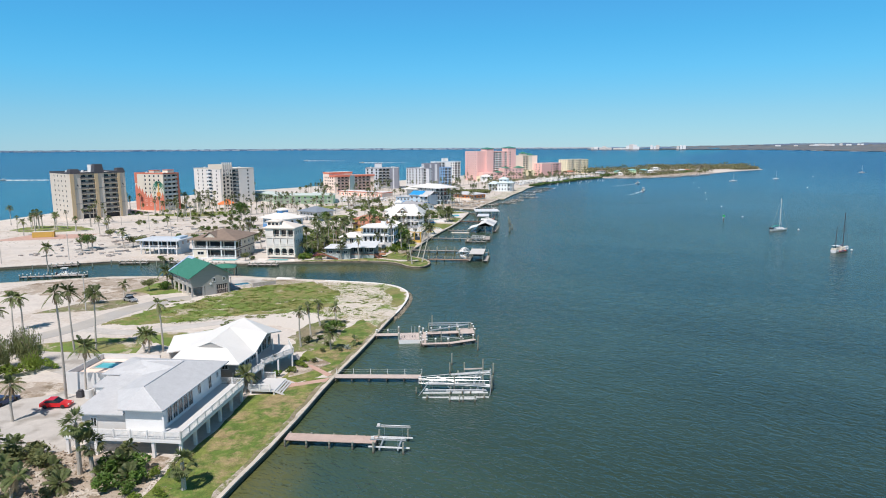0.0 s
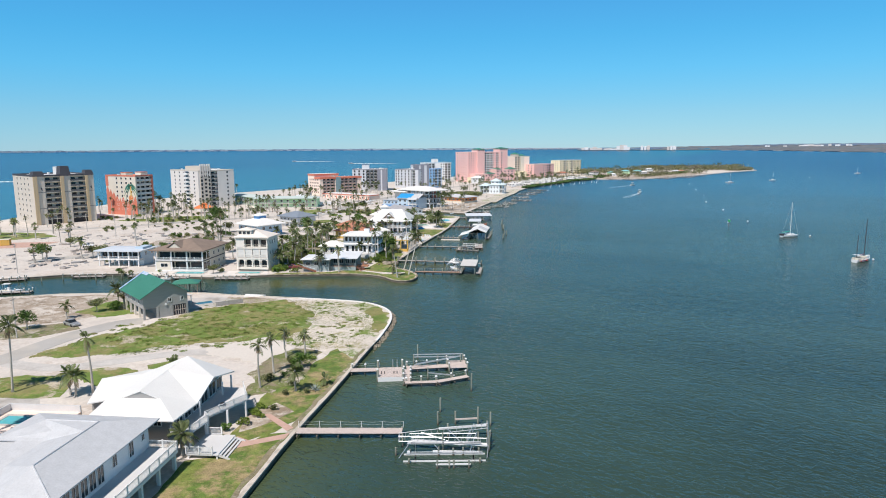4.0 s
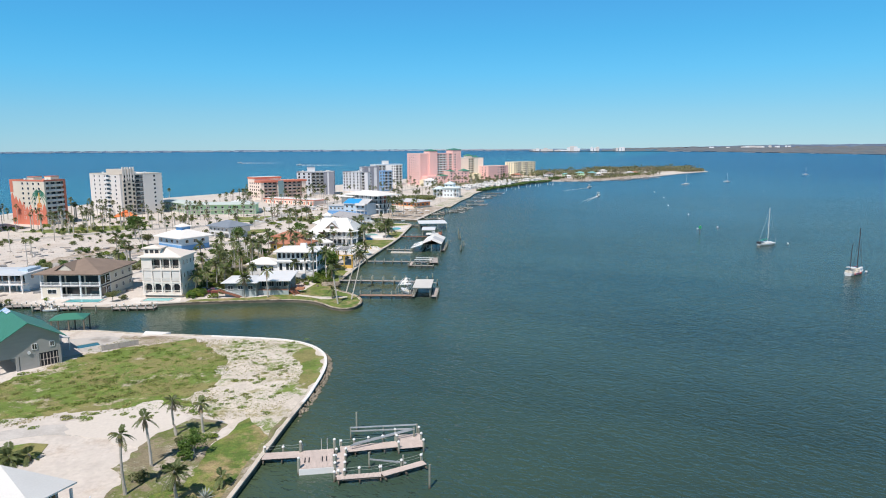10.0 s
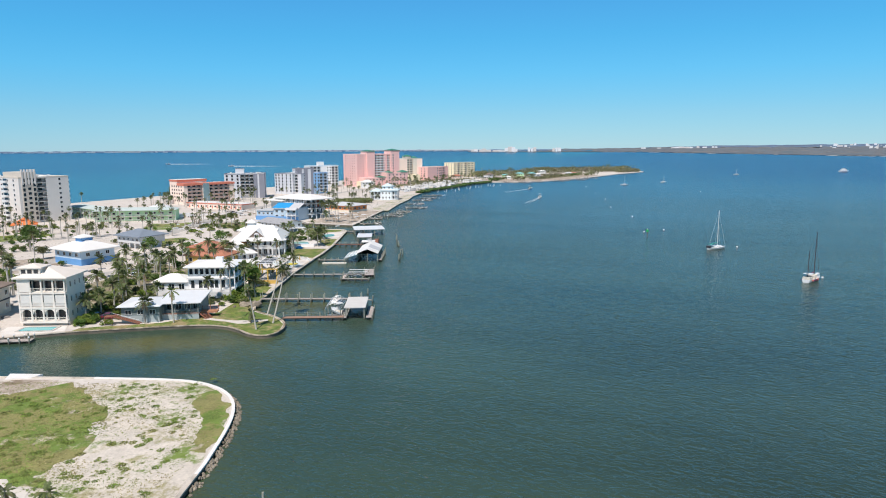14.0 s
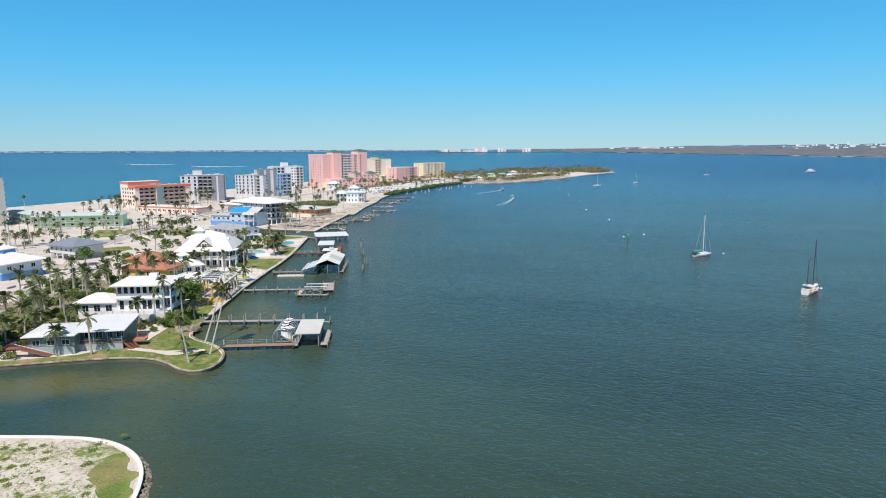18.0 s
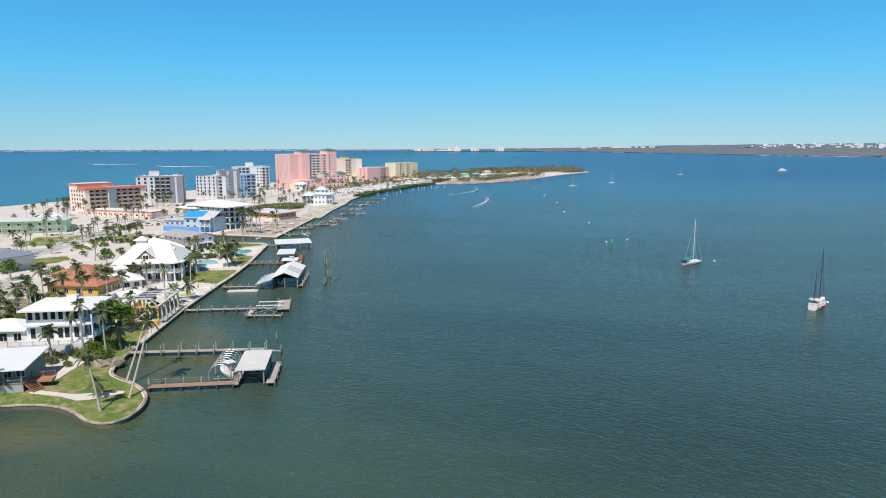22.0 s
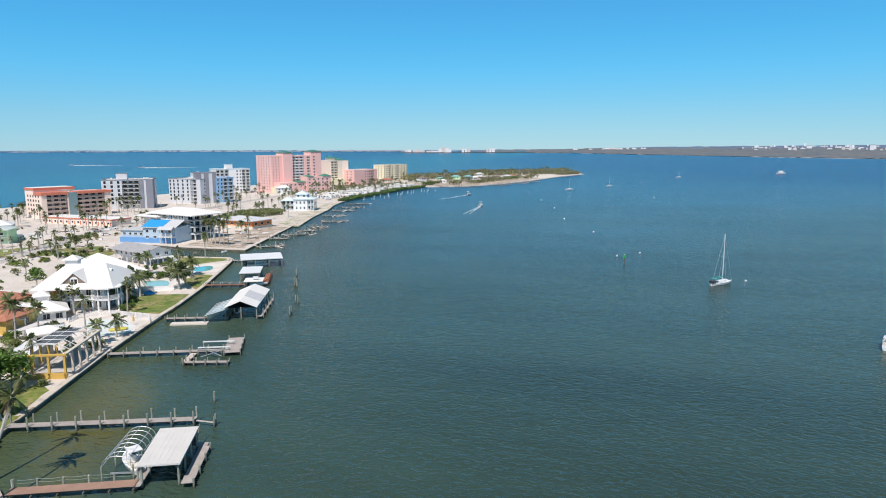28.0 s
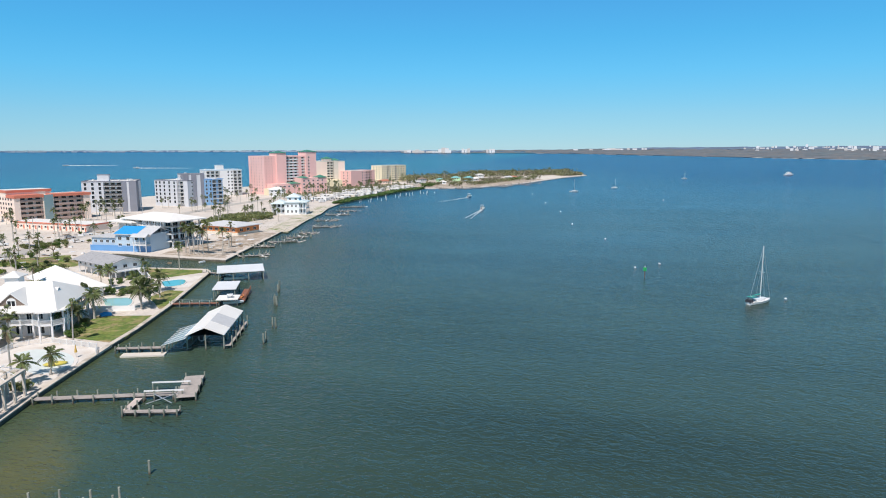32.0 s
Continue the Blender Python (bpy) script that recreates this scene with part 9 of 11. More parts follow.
# pool terrace details, planters, gear
f = thing("terrace_fence", 0, 0, G + 0.06, 0, "white picket fence round the pool terrace", "fence")
ring = [(-19.6, 323.4), (-18.6, 327.4), (-16.0, 329.0), (-11.6, 329.3), (-6.5, 325.8), (-1.4, 322.2), (-0.6, 317.7)]
for a, b in zip(ring, ring[1:]):
    rail(f, a, b, 0, WHITE, 1.1, 0.16)
s = thing("pool_float", -6.6, 312.1, G + 0.19, 10, "yellow inflatable float on the drained pool", "pool float")
part("float", Shape().ball(0, 0, 0.3, 2.2, 1.0, 0.4, 10, 6), surf("yellow_float", (0.62, 0.52, 0.10), 0.5, 0.1, 1, 5, 0), s, smooth=True)
u = thing("umbrella", -4.0, 316.5, G + 0.16, 0, "folded yellow patio umbrella", "umbrella")
part("pole", Shape().tube([(0, 0, 0), (0, 0, 2.8)], 0.04, 6), METAL, u)
part("cover", Shape().tube([(0, 0, 1.0), (0, 0, 1.4), (0, 0, 2.7)], [0.28, 0.24, 0.03], 8), GOLD, u)
w = thing("garden_wall", -9.5, 358.0, G, -12, "low white garden wall", "garden wall", kind="structure")
part("wall", Shape().box(0, 10.5, 0, 0.3, 0, 1.3), WHITE, w)
patch("pavement_pink", [(-205, 290), (-170, 300), (-168, 316), (-200, 312)], PAVER, "pink paved court by the beach road", 0.03, "pavement")
patch("walk_pavers", [(-28, 111.5), (-25.8, 110.0), (-20.6, 112.4), (-20.9, 110.6), (-27.5, 107.6), (-28, 109.0)], PAVER, "pink paver walk to the pier", 0.06, "path")
patch("walk_pavers_far", [(-26.5, 119.5), (-25.2, 119.5), (-20.4, 114.2), (-21.2, 113.2)], PAVER, "pink paver walk across the lawn", 0.06, "path")
for x, y, tn in ((-48, 350, 0), (-22, 304, 20)):
    small_house(x, y, tn, 6, 5, 2.6, WHITE, WHITEROOF, "small white garden outbuilding", "outbuilding")


# ---- plants ----
def frond_crown(seed, n, length, spread, droop, fan=False):
    r = random.Random(seed)
    sh = Shape()
    for i in range(n):
        az = 2 * math.pi * (i * 0.382 + r.uniform(-0.04, 0.04))
        up = radians(r.uniform(spread[0], spread[1]))
        L = length * r.uniform(0.75, 1.1)
        d = Vector((math.cos(az), math.sin(az), 0))
        side = Vector((-math.sin(az), math.cos(az), 0))
        def at(f):
            return d * (L * f * math.cos(up) * (1 - 0.15 * f)) + Vector((0, 0, L * f * math.sin(up) - droop * L * f * f))
        if fan:
            base = at(0.55)
            sh.face([tuple(-0.02 * side), tuple(0.02 * side), tuple(base + 0.02 * side), tuple(base - 0.02 * side)])
            fwd = (at(0.65) - at(0.5)).normalized()
            for k in range(-4, 5):
                a = k * 0.3
                dirn = (fwd * math.cos(a) + side * math.sin(a)).normalized()
                tip = base + dirn * L * 0.5 * r.uniform(0.8, 1.1) - Vector((0, 0, 0.16 * L * abs(math.sin(a)) + 0.08))
                cr = dirn.cross((0, 0, 1)).normalized() * 0.055 * L
                mid = base.lerp(tip, 0.55)
                sh.face([tuple(base), tuple(mid - cr), tuple(tip), tuple(mid + cr)])
            continue
        steps = 11
        prev = at(0)
        for k in range(1, steps + 1):
            f = k / steps
            p = at(f)
            wd = 0.03
            sh.face([tuple(prev - side * wd), tuple(prev + side * wd), tuple(p + side * wd * 0.7), tuple(p - side * wd * 0.7)])
            if f > 0.12:
                ll = L * 0.24 * (1 - (2 * f - 1.0) ** 2 * 0.6) * r.uniform(0.8, 1.1)
                ax = (p - prev).normalized()
                for sg in (-1, 1):
                    out = (side * sg + ax * 0.55 - Vector((0, 0, 0.42 + 0.3 * r.random()))).normalized()
                    tip = p + out * ll
                    mid = p + out * ll * 0.5
                    w2 = ax * (0.09 + 0.026 * L)
                    sh.face([tuple(p - w2 * 0.5), tuple(mid - w2), tuple(tip), tuple(mid + w2)])
            prev = p
    return sh


def trunk_mesh(seed, r0, r1, bend):
    r = random.Random(seed)
    b1, b2 = r.uniform(-bend, bend), r.uniform(-bend, bend)
    pts = [(b1 * math.sin(math.pi * f * 0.9), b2 * math.sin(math.pi * f * 0.9), f) for f in [i / 8 for i in range(9)]]
    rad = [r0 * 1.35, r0 * 1.05] + [r0 + (r1 - r0) * i / 6 for i in range(7)]
    pts[0] = (*pts[0][:2], -0.03)
    return Shape().tube(pts, rad, 8), pts[-1]


def clothed(green, dead):
    """A crown with dead fronds hanging below it, as a second material."""
    n = len(green.v)
    green.v += dead.v
    green.f += [tuple(i + n for i in q) for q in dead.f]
    green.m += [1] * len(dead.f)
    return green.mesh("crown", [FROND, DEADFROND])


CROWNS = {
    "full": [clothed(frond_crown(s, 22, 3.0, (-20, 75), 0.42), frond_crown(s + 60, 5, 2.0, (-80, -50), 0.2)) for s in (1, 2, 3)],
    "thin": [clothed(frond_crown(s, 13, 2.5, (-30, 80), 0.5), frond_crown(s + 60, 6, 1.9, (-85, -50), 0.2)) for s in (4, 5, 6)],
    "fan": [clothed(frond_crown(s, 34, 2.2, (-35, 80), 0.18, True), frond_crown(s + 60, 12, 1.7, (-85, -45), 0.1, True)) for s in (7, 8)],
    "huge": [frond_crown(s, 26, 3.6, (-30, 80), 0.40).mesh("crown", FROND) for s in (9, 10)],
}
TRUNKS = [trunk_mesh(s, 0.18, 0.12, 0.22) for s in (1, 2, 3, 4)] + [trunk_mesh(5, 0.28, 0.22, 0.08)]
TRUNKS = [(sh.mesh("trunk", BARK), tip) for sh, tip in TRUNKS]
PALM_LABEL = {"full": "coconut palm with a full green crown", "thin": "storm-thinned palm with few ragged fronds", "fan": "cabbage palm with round fan leaves", "huge": "broad date palm with long arching fronds"}


FAR_PALMS, FAR_TRUNKS = Shape(), Shape()
MESH_LISTS = {}


def lists(me):
    if me.name not in MESH_LISTS:
        MESH_LISTS[me.name] = ([tuple(v.co) for v in me.vertices], [tuple(q.vertices) for q in me.polygons])
    return MESH_LISTS[me.name]


def palm(x, y, h, kind="full", lean=0.0, way=0.0, size=1.0):
    k = rng.randrange(4)
    if y > 470 or (y > 395 and x < -95):
        tv, tf = lists(TRUNKS[4 if kind == "fan" else k][0])
        FAR_TRUNKS.solid([(x + a, y + b, G + c * h) for a, b, c in tv], tf)
        cv, cf = lists(CROWNS[kind][k % len(CROWNS[kind])])
        tx, ty = TRUNKS[4 if kind == "fan" else k][1][:2]
        FAR_PALMS.solid([(x + tx + a * size, y + ty + b * size, G + h + c * size) for a, b, c in cv], cf)
        return None
    p = new("palm_tree")
    p.empty_display_size = 0.5
    p.matrix_basis = pose(x, y, G, 0, 0, way) @ pose(0, 0, 0, 0, lean, 0)
    tagged(p, PALM_LABEL[kind], "palm tree")
    me, tip = TRUNKS[4 if kind in ("fan", "huge") else k]
    t = put("trunk", me, p, Matrix.Diagonal((1, 1, h, 1)))
    c = put("crown", CROWNS[kind][k % len(CROWNS[kind])], p, Matrix.LocRotScale((tip[0], tip[1], h - 0.05), Euler((0, 0, rng.uniform(0, 6.28))), Vector((size, size, size))))
    return p


NEAR_PALMS = [(-46.6, 77.8, 7.0, "fan"), (-44.6, 77.3, 4.6, "fan"), (-31.8, 73.9, 3.6, "fan"), (-66.0, 94.2, 6.0, "thin"), (-59.6, 103.4, 9.2, "full"), (-62.9, 103.2, 18.5, "thin"),
              (-97.8, 143.2, 8.2, "full"), (-97.2, 145.6, 7.8, "thin"), (-88.5, 125.4, 9.8, "full"), (-75.2, 127.7, 13.0, "full"), (-72.0, 129.9, 12.2, "full"), (-57.5, 128.5, 10.4, "thin")]
NEAR_PALMS += [(-61.3, 128.6, 4.0, "full"), (-60.1, 127.8, 3.9, "full"), (-90.0, 179.3, 3.6, "thin"), (-134.4, 217.7, 8.6, "full"), (-29.8, 131.0, 7.8, "thin"), (-29.1, 138.0, 7.0, "thin"), (-28.8, 147.4, 5.4, "thin"), (-48.2, 140.4, 1.3, "full"), (-46.2, 141.2, 1.1, "thin"), (-25.2, 148.2, 4.6, "thin"), (-23.2, 129.2, 3.8, "full"), (-33.6, 105.6, 3.4, "full"), (-80.5, 189.5, 4.4, "fan"), (-82.6, 190.6, 5.4, "full"), (-18.6, 132.3, 1.2, "thin")]
for x, y, hh, kd in NEAR_PALMS:
    palm(x, y, hh, kd, rng.uniform(0, 4), rng.uniform(0, 360), 0.8 if x > -31 and y > 126 else 0.95 if hh < 5 else 1.05)
MID_PALMS = [(-56.7, 283.3, 9.4, "full"), (-59.1, 302.1, 9.2, "full"), (-66.8, 300.4, 6.8, "full"), (-49.2, 277.7, 10.4, "full"), (-31.2, 237.6, 8.0, "thin"), (-37.9, 238.2, 5.6, "full"), (-44.2, 282.9, 9.5, "full"), (-45.6, 299.7, 7.2, "full"), (-105.4, 322.7, 7.5, "full"), (-20.6, 258.0, 11.0, "thin"), (-16.8, 259.5, 9.4, "full"), (-26.2, 257.0, 6.5, "full")]
MID_PALMS += [(-14.5, 262, 5.0, "full"), (-12.8, 234.2, 2.6, "thin"), (-17.5, 277, 6.0, "full"), (-8.6, 301.5, 4.6, "full"), (-20, 330.5, 7.0, "fan"), (-11.6, 343.5, 5.5, "full"), (-7.5, 349.5, 6.5, "huge"), (-2, 376, 5.2, "huge"), (4, 379, 5.6, "huge"), (-45, 318, 8.5, "full"), (-36, 318, 9.0, "full"), (-31, 320, 7.5, "full")]
MID_PALMS += [(x, y, h0, "full") for (x, y), h0 in zip([(4.5, 453.6), (6.3, 451.4), (8.0, 449.3), (9.8, 447.7), (13.3, 451.0), (18.9, 445.1), (6.0, 413.6), (11.6, 447.2)], (11.0, 10.2, 11.4, 10.6, 12.5, 10.0, 9.0, 9.6))]
for x, y, hh, kd in MID_PALMS:
    palm(x, y, hh, kd, rng.uniform(0, 4), rng.uniform(0, 360))
# leaning palms on the point
palm(-11.0, 227.4, 9.6, "thin", 9, 175)
palm(-7.6, 232.3, 13.5, "full", 30, 65)
palm(-9.6, 240.6, 13.5, "thin", 31, 60)
# palms of the town, thinned by the storm, in clusters by the streets and the gardens between houses
HOUSES = [o for o in bpy.data.objects if o.parent is None and o.get("category") in ("house", "motel", "hotel", "apartment building", "gazebo", "pool enclosure", "outbuilding", "pool", "car")]


def footprint(o):
    pts = [o.matrix_basis @ c.matrix_basis @ v.co for c in o.children if c.type == "MESH" and c.name.split(".")[0] in ("wall", "roof", "deck", "body", "coping", "low_wing", "front_wing") for v in c.data.vertices]
    inv = o.matrix_basis.inverted()
    loc = [inv @ p for p in pts] or [Vector((0, 0, 0))]
    return inv, min(p.x for p in loc) - 0.8, max(p.x for p in loc) + 0.8, min(p.y for p in loc) - 0.8, max(p.y for p in loc) + 0.8


PRINTS = [footprint(o) for o in HOUSES]


def clear(x, y):
    for inv, x0, x1, y0, y1 in PRINTS:
        p = inv @ Vector((x, y, 0))
        if x0 < p.x < x1 and y0 < p.y < y1:
            return False
    return True


def east_edge(y):
    """The x of the bay shore at a distance up the island."""
    line = [(y0, x0) for x0, y0 in [(-14, 250), (-11, 266), (-5.5, 296), (4, 336), (13, 385), (17, 410), (20, 431), (36, 484), (61, 572), (84, 648), (120, 722), (176, 812), (207, 852), (230, 900)]]
    return float(np.interp(y, [a for a, _ in line], [b for _, b in line]))


def west_edge(y):
    line = [(200, -262), (385, -245), (545, -232), (600, -210), (721, -120), (830, -38), (930, 20), (1003, 80)]
    return float(np.interp(y, [a for a, _ in line], [b for _, b in line]))


made = 0
while made < 400:
    y = rng.uniform(245, 900)
    x = rng.uniform(west_edge(y) + 8, east_edge(y) - 5)
    near_bay = (east_edge(y) - x) < 75
    lush = noise.noise((x * 0.03, y * 0.03, 7.7))
    if lush < (-0.12 if near_bay else 0.12) or not clear(x, y):
        continue
    if y < 330 and x < -110 and rng.random() < 0.75 or (388 < y < 470 and -42 < x < 20) or (470 < y < 545 and x > -20):
        continue
    palm(x, y, rng.uniform(5, 10.5), rng.choice(("full", "thin", "thin", "fan", "full")), rng.uniform(0, 5), rng.uniform(0, 360), rng.uniform(0.65, 0.95))
    made += 1
made = 0
while made < 75:
    x, y = rng.uniform(-205, -100), rng.uniform(396, 475)
    if clear(x, y) and noise.noise((x * 0.05, y * 0.05, 3.3)) > -0.15:
        palm(x, y, rng.uniform(6, 11.5), rng.choice(("full", "thin", "thin", "fan")), 0, 0, rng.uniform(0.6, 0.8))
        made += 1
for x, y, hh, kd in [(-184.3, 324.3, 6.2, "fan"), (-205.5, 325.2, 9.5, "fan"), (-210.4, 336.8, 8.8, "fan"), (-203, 338, 7, "fan"), (-132.6, 267.4, 7.5, "full"), (-146.5, 260.5, 5.5, "fan"), (-143.5, 263, 5, "fan"), (-109, 357.5, 8.5, "full"), (-154, 388.8, 10.5, "thin"), (-166, 319.2, 5.5, "fan"), (-150, 366, 10, "thin"), (-160, 392, 9, "thin"), (-140, 395, 9.5, "thin"), (-172, 400, 8, "thin")]:
    palm(x, y, hh, kd, rng.uniform(0, 4), rng.uniform(0, 360))


def foliage(seed, n, rx, ry, rz, z0, size, lumps=7):
    """Leaves as small tilted faces, gathered in uneven lumps."""
    r = random.Random(seed)
    sh = Shape()
    cs = [(r.gauss(0, 0.42) * rx, r.gauss(0, 0.42) * ry, z0 + rz * (0.35 + 0.75 * r.random()), r.uniform(0.35, 0.6)) for _ in range(lumps)]
    for _ in range(n):
        cx, cy, cz, cr = cs[r.randrange(lumps)]
        d = Vector((r.gauss(0, 1), r.gauss(0, 1), r.gauss(0, 1))).normalized() * r.uniform(0.55, 1.0) ** 0.5
        p = Vector((cx + d.x * cr * rx, cy + d.y * cr * ry, max(z0 * 0.6 + 0.05, cz + d.z * cr * rz)))
        a = Vector((r.gauss(0, 1), r.gauss(0, 1), r.gauss(0, 0.6))).normalized()
        b = a.cross(Vector((r.gauss(0, 1), r.gauss(0, 1), r.gauss(0, 1)))).normalized()
        s = size * r.uniform(0.6, 1.3)
        sh.face([tuple(p - a * s), tuple(p + b * s * 0.45), tuple(p + a * s), tuple(p - b * s * 0.45)])
    return sh


def limbs(seed, h, spread, n=5):
    r = random.Random(seed)
    sh = Shape().tube([(0, 0, -0.2), (0.05, 0, h * 0.4), (0, 0.05, h * 0.62)], [0.2, 0.16, 0.12], 7)
    for k in range(n):
        a = 2 * math.pi * k / n + r.uniform(-0.4, 0.4)
        e = (math.cos(a) * spread * r.uniform(0.5, 0.9), math.sin(a) * spread * r.uniform(0.5, 0.9), h * r.uniform(0.75, 1.05))
        sh.tube([(0, 0, h * r.uniform(0.35, 0.6)), (e[0] * 0.5, e[1] * 0.5, e[2] * 0.82), e], [0.1, 0.07, 0.03], 5)
    return sh


BUSHES = [foliage(s, 340, 1.0, 1.0, 1.0, 0.1, 0.2).mesh("leaves", m) for s, m in ((1, LEAF), (2, YLEAF), (3, OLIVE), (4, LEAF))]
TREES = [(limbs(s, 4.2, 2.4).mesh("trunk", BARK), foliage(s + 20, 900, 2.9, 2.9, 2.2, 2.2, 0.32, 12).mesh("crown", m)) for s, m in ((1, LEAF), (2, LEAF), (3, OLIVE))]
BARE = limbs(9, 4.5, 3.0, 9).mesh("branches", DRY)


def bush(x, y, size, k, label="leafy green shrub on sandy ground"):
    b = put("shrub", BUSHES[k % 4], None, Matrix.LocRotScale((x, y, G), Euler((0, 0, rng.uniform(0, 6.28))), Vector((size, size, size * 0.85))))
    return tagged(b, label, "shrub")


def weed_patch(seed):
    """A low spread of broad leaves that lie nearly flat."""
    r = random.Random(seed)
    sh = Shape()
    for _ in range(90):
        d, a = math.sqrt(r.random()) * (0.7 + 0.3 * r.random()), r.uniform(0, 6.28)
        x, y, z = d * math.cos(a) * r.uniform(0.6, 1.2), d * math.sin(a), 0.04 + 0.3 * (1 - d) * r.random()
        b, s = r.uniform(0, 6.28), r.uniform(0.08, 0.2)
        u, v = (math.cos(b) * s, math.sin(b) * s), (-math.sin(b) * s * 0.6, math.cos(b) * s * 0.6)
        t1, t2 = r.uniform(-0.07, 0.07), r.uniform(-0.07, 0.07)
        sh.face([(x - u[0], y - u[1], z - t1), (x + v[0], y + v[1], z + t2), (x + u[0], y + u[1], z + t1), (x - v[0], y - v[1], z - t2)])
    return sh.mesh("weeds", WEED)


WEEDS_LOW = [weed_patch(s) for s in (1, 2, 3)]
SHRUBS = {}


def far_bush(name, x, y, size, k):
    """One more shrub in a joined mass of them."""
    sh = SHRUBS.setdefault((name, k % 4), Shape())
    low = name in ("weed_bushes", "clump_bushes")
    v, f = lists(WEEDS_LOW[k % 3] if low else BUSHES[k % 4])
    a = rng.uniform(0, 6.28)
    c, s = math.cos(a) * size, math.sin(a) * size
    sh.solid([(x + p[0] * c - p[1] * s, y + p[0] * s + p[1] * c, G + 0.03 * low + p[2] * size * 0.8) for p in v], f)


def tree(x, y, size, k, label="round-crowned broadleaf tree with dark leaves"):
    t = new("tree")
    t.empty_display_size = 0.5
    t.matrix_basis = Matrix.LocRotScale((x, y, G), Euler((0, 0, rng.uniform(0, 6.28))), Vector((size, size, size)))
    tagged(t, label, "tree")
    put("trunk", TREES[k][0], t, Matrix.Identity(4))
    put("crown", TREES[k][1], t, Matrix.Identity(4))
    return t


tarp = thing("tarpaulin", -6.4, 351.0, G, 20, "crumpled blue tarpaulin over garden gear", "tarpaulin")
part("sheet", Shape().hip(0, 2.6, 0, 1.8, 0.5, 0.5, 0.5), TARP, tarp)
tree(-114.4, 367, 1.9, 0, "large round-crowned dark green tree")
for x, y, s, k in ((-24.5, 141, 0.55, 0), (-86, 186, 0.7, 2), (-94, 170, 0.8, 0), (-19.0, 274.2, 1.35, 0), (-16.8, 276.6, 1.15, 0), (-20.6, 276.8, 1.1, 0), (-131, 272, 0.9, 2), (-148, 268, 1.1, 0), (-126, 268, 1.0, 2), (-73, 236.5, 0.6, 2), (-101, 345, 1.0, 2), (-64, 352, 1.2, 0), (-40, 372, 1.1, 0), (-28, 378, 1.0, 2), (-48, 342, 1.0, 0), (-155, 300, 0.8, 2)):
    tree(x, y, s, k)
for x, y, s, k in ((-26.9, 118.5, 1.0, 1), (-27.9, 119.6, 0.8, 0), (-25.0, 121, 0.7, 2), (-21.2, 128.2, 0.7, 2), (-24.6, 127.4, 0.7, 2), (-29, 134, 1.1, 2), (-27, 136.5, 0.7, 0), (-38, 72.5, 1.1, 0), (-41, 74, 1.6, 0), (-36.5, 71, 0.9, 1), (-34.2, 72.5, 0.8, 1), (-33.4, 75.8, 0.7, 0), (-39.5, 77.5, 1.3, 0), (-30.6, 113.5, 0.9, 0), (-29.8, 110.5, 0.6, 2), (-26.2, 142, 1.3, 0), (-24.8, 139.6, 1.1, 0), (-27.4, 144.2, 0.9, 2), (-23.4, 146, 0.7, 1), (-28.2, 115.6, 0.9, 1), (-27.2, 121.8, 0.8, 1), (-82, 187, 1.8, 0), (-79.6, 190.4, 1.5, 2), (-83.4, 189.8, 1.6, 1), (-77.5, 188, 1.2, 0), (-24.2, 131.5, 0.9, 2), (-26.5, 147.6, 0.8, 0)):
    bush(x, y, s, k)
def wispy(seed, n, h, spread, mt):
    """A feathery tree: many thin upright sprays of small leaves."""
    r = random.Random(seed)
    sh = Shape()
    for _ in range(n):
        a, d = r.uniform(0, 6.28), spread * math.sqrt(r.random())
        x, y = d * math.cos(a), d * math.sin(a)
        top = h * (1 - 0.5 * (d / spread) ** 2) * r.uniform(0.55, 1.05)
        for q in range(9):
            z = top * (0.25 + 0.75 * q / 8)
            lx, ly = x * (0.5 + 0.5 * z / h) + r.gauss(0, 0.22), y * (0.5 + 0.5 * z / h) + r.gauss(0, 0.22)
            u, w = r.uniform(0, 6.28), r.uniform(0.16, 0.3)
            sh.face([(lx, ly, z - w), (lx + 0.3 * w * math.cos(u), ly + 0.3 * w * math.sin(u), z), (lx + w * 0.5 * math.cos(u), ly + 0.5 * w * math.sin(u), z + w * 1.5), (lx - 0.3 * w * math.cos(u), ly - 0.3 * w * math.sin(u), z)])
    return sh.mesh("crown", mt)


WISPY = [wispy(1, 260, 8.0, 3.2, OLIVE), wispy(2, 240, 6.0, 3.0, YLEAF)]
WISPY_LIMBS = limbs(12, 6.0, 2.4, 7).mesh("trunk", DRY)
for x, y, s, k in ((-80, 121, 1.0, 0), (-84, 118, 0.95, 0), (-88.5, 120, 1.0, 1), (-77, 117, 0.7, 1), (-92, 113, 0.75, 1), (-84.5, 125, 0.85, 0)):
    t = thing("feathery_tree", x, y, G, rng.uniform(0, 360), "feathery yellow-olive tree in a thicket by the road", "tree")
    put("crown", WISPY[k], t, Matrix.Diagonal((s, s, s, 1)))
    put("trunk", WISPY_LIMBS, t, Matrix.Diagonal((s, s, s, 1)))
for x, y, s, k in ((-78, 114.5, 1.8, 1), (-81, 113.5, 2.0, 1), (-86, 113, 2.0, 1), (-75, 118.5, 1.5, 1), (-90, 117, 2.0, 2)):
    bush(x, y, s, k, "yellow-green overgrown shrub thicket by the road")
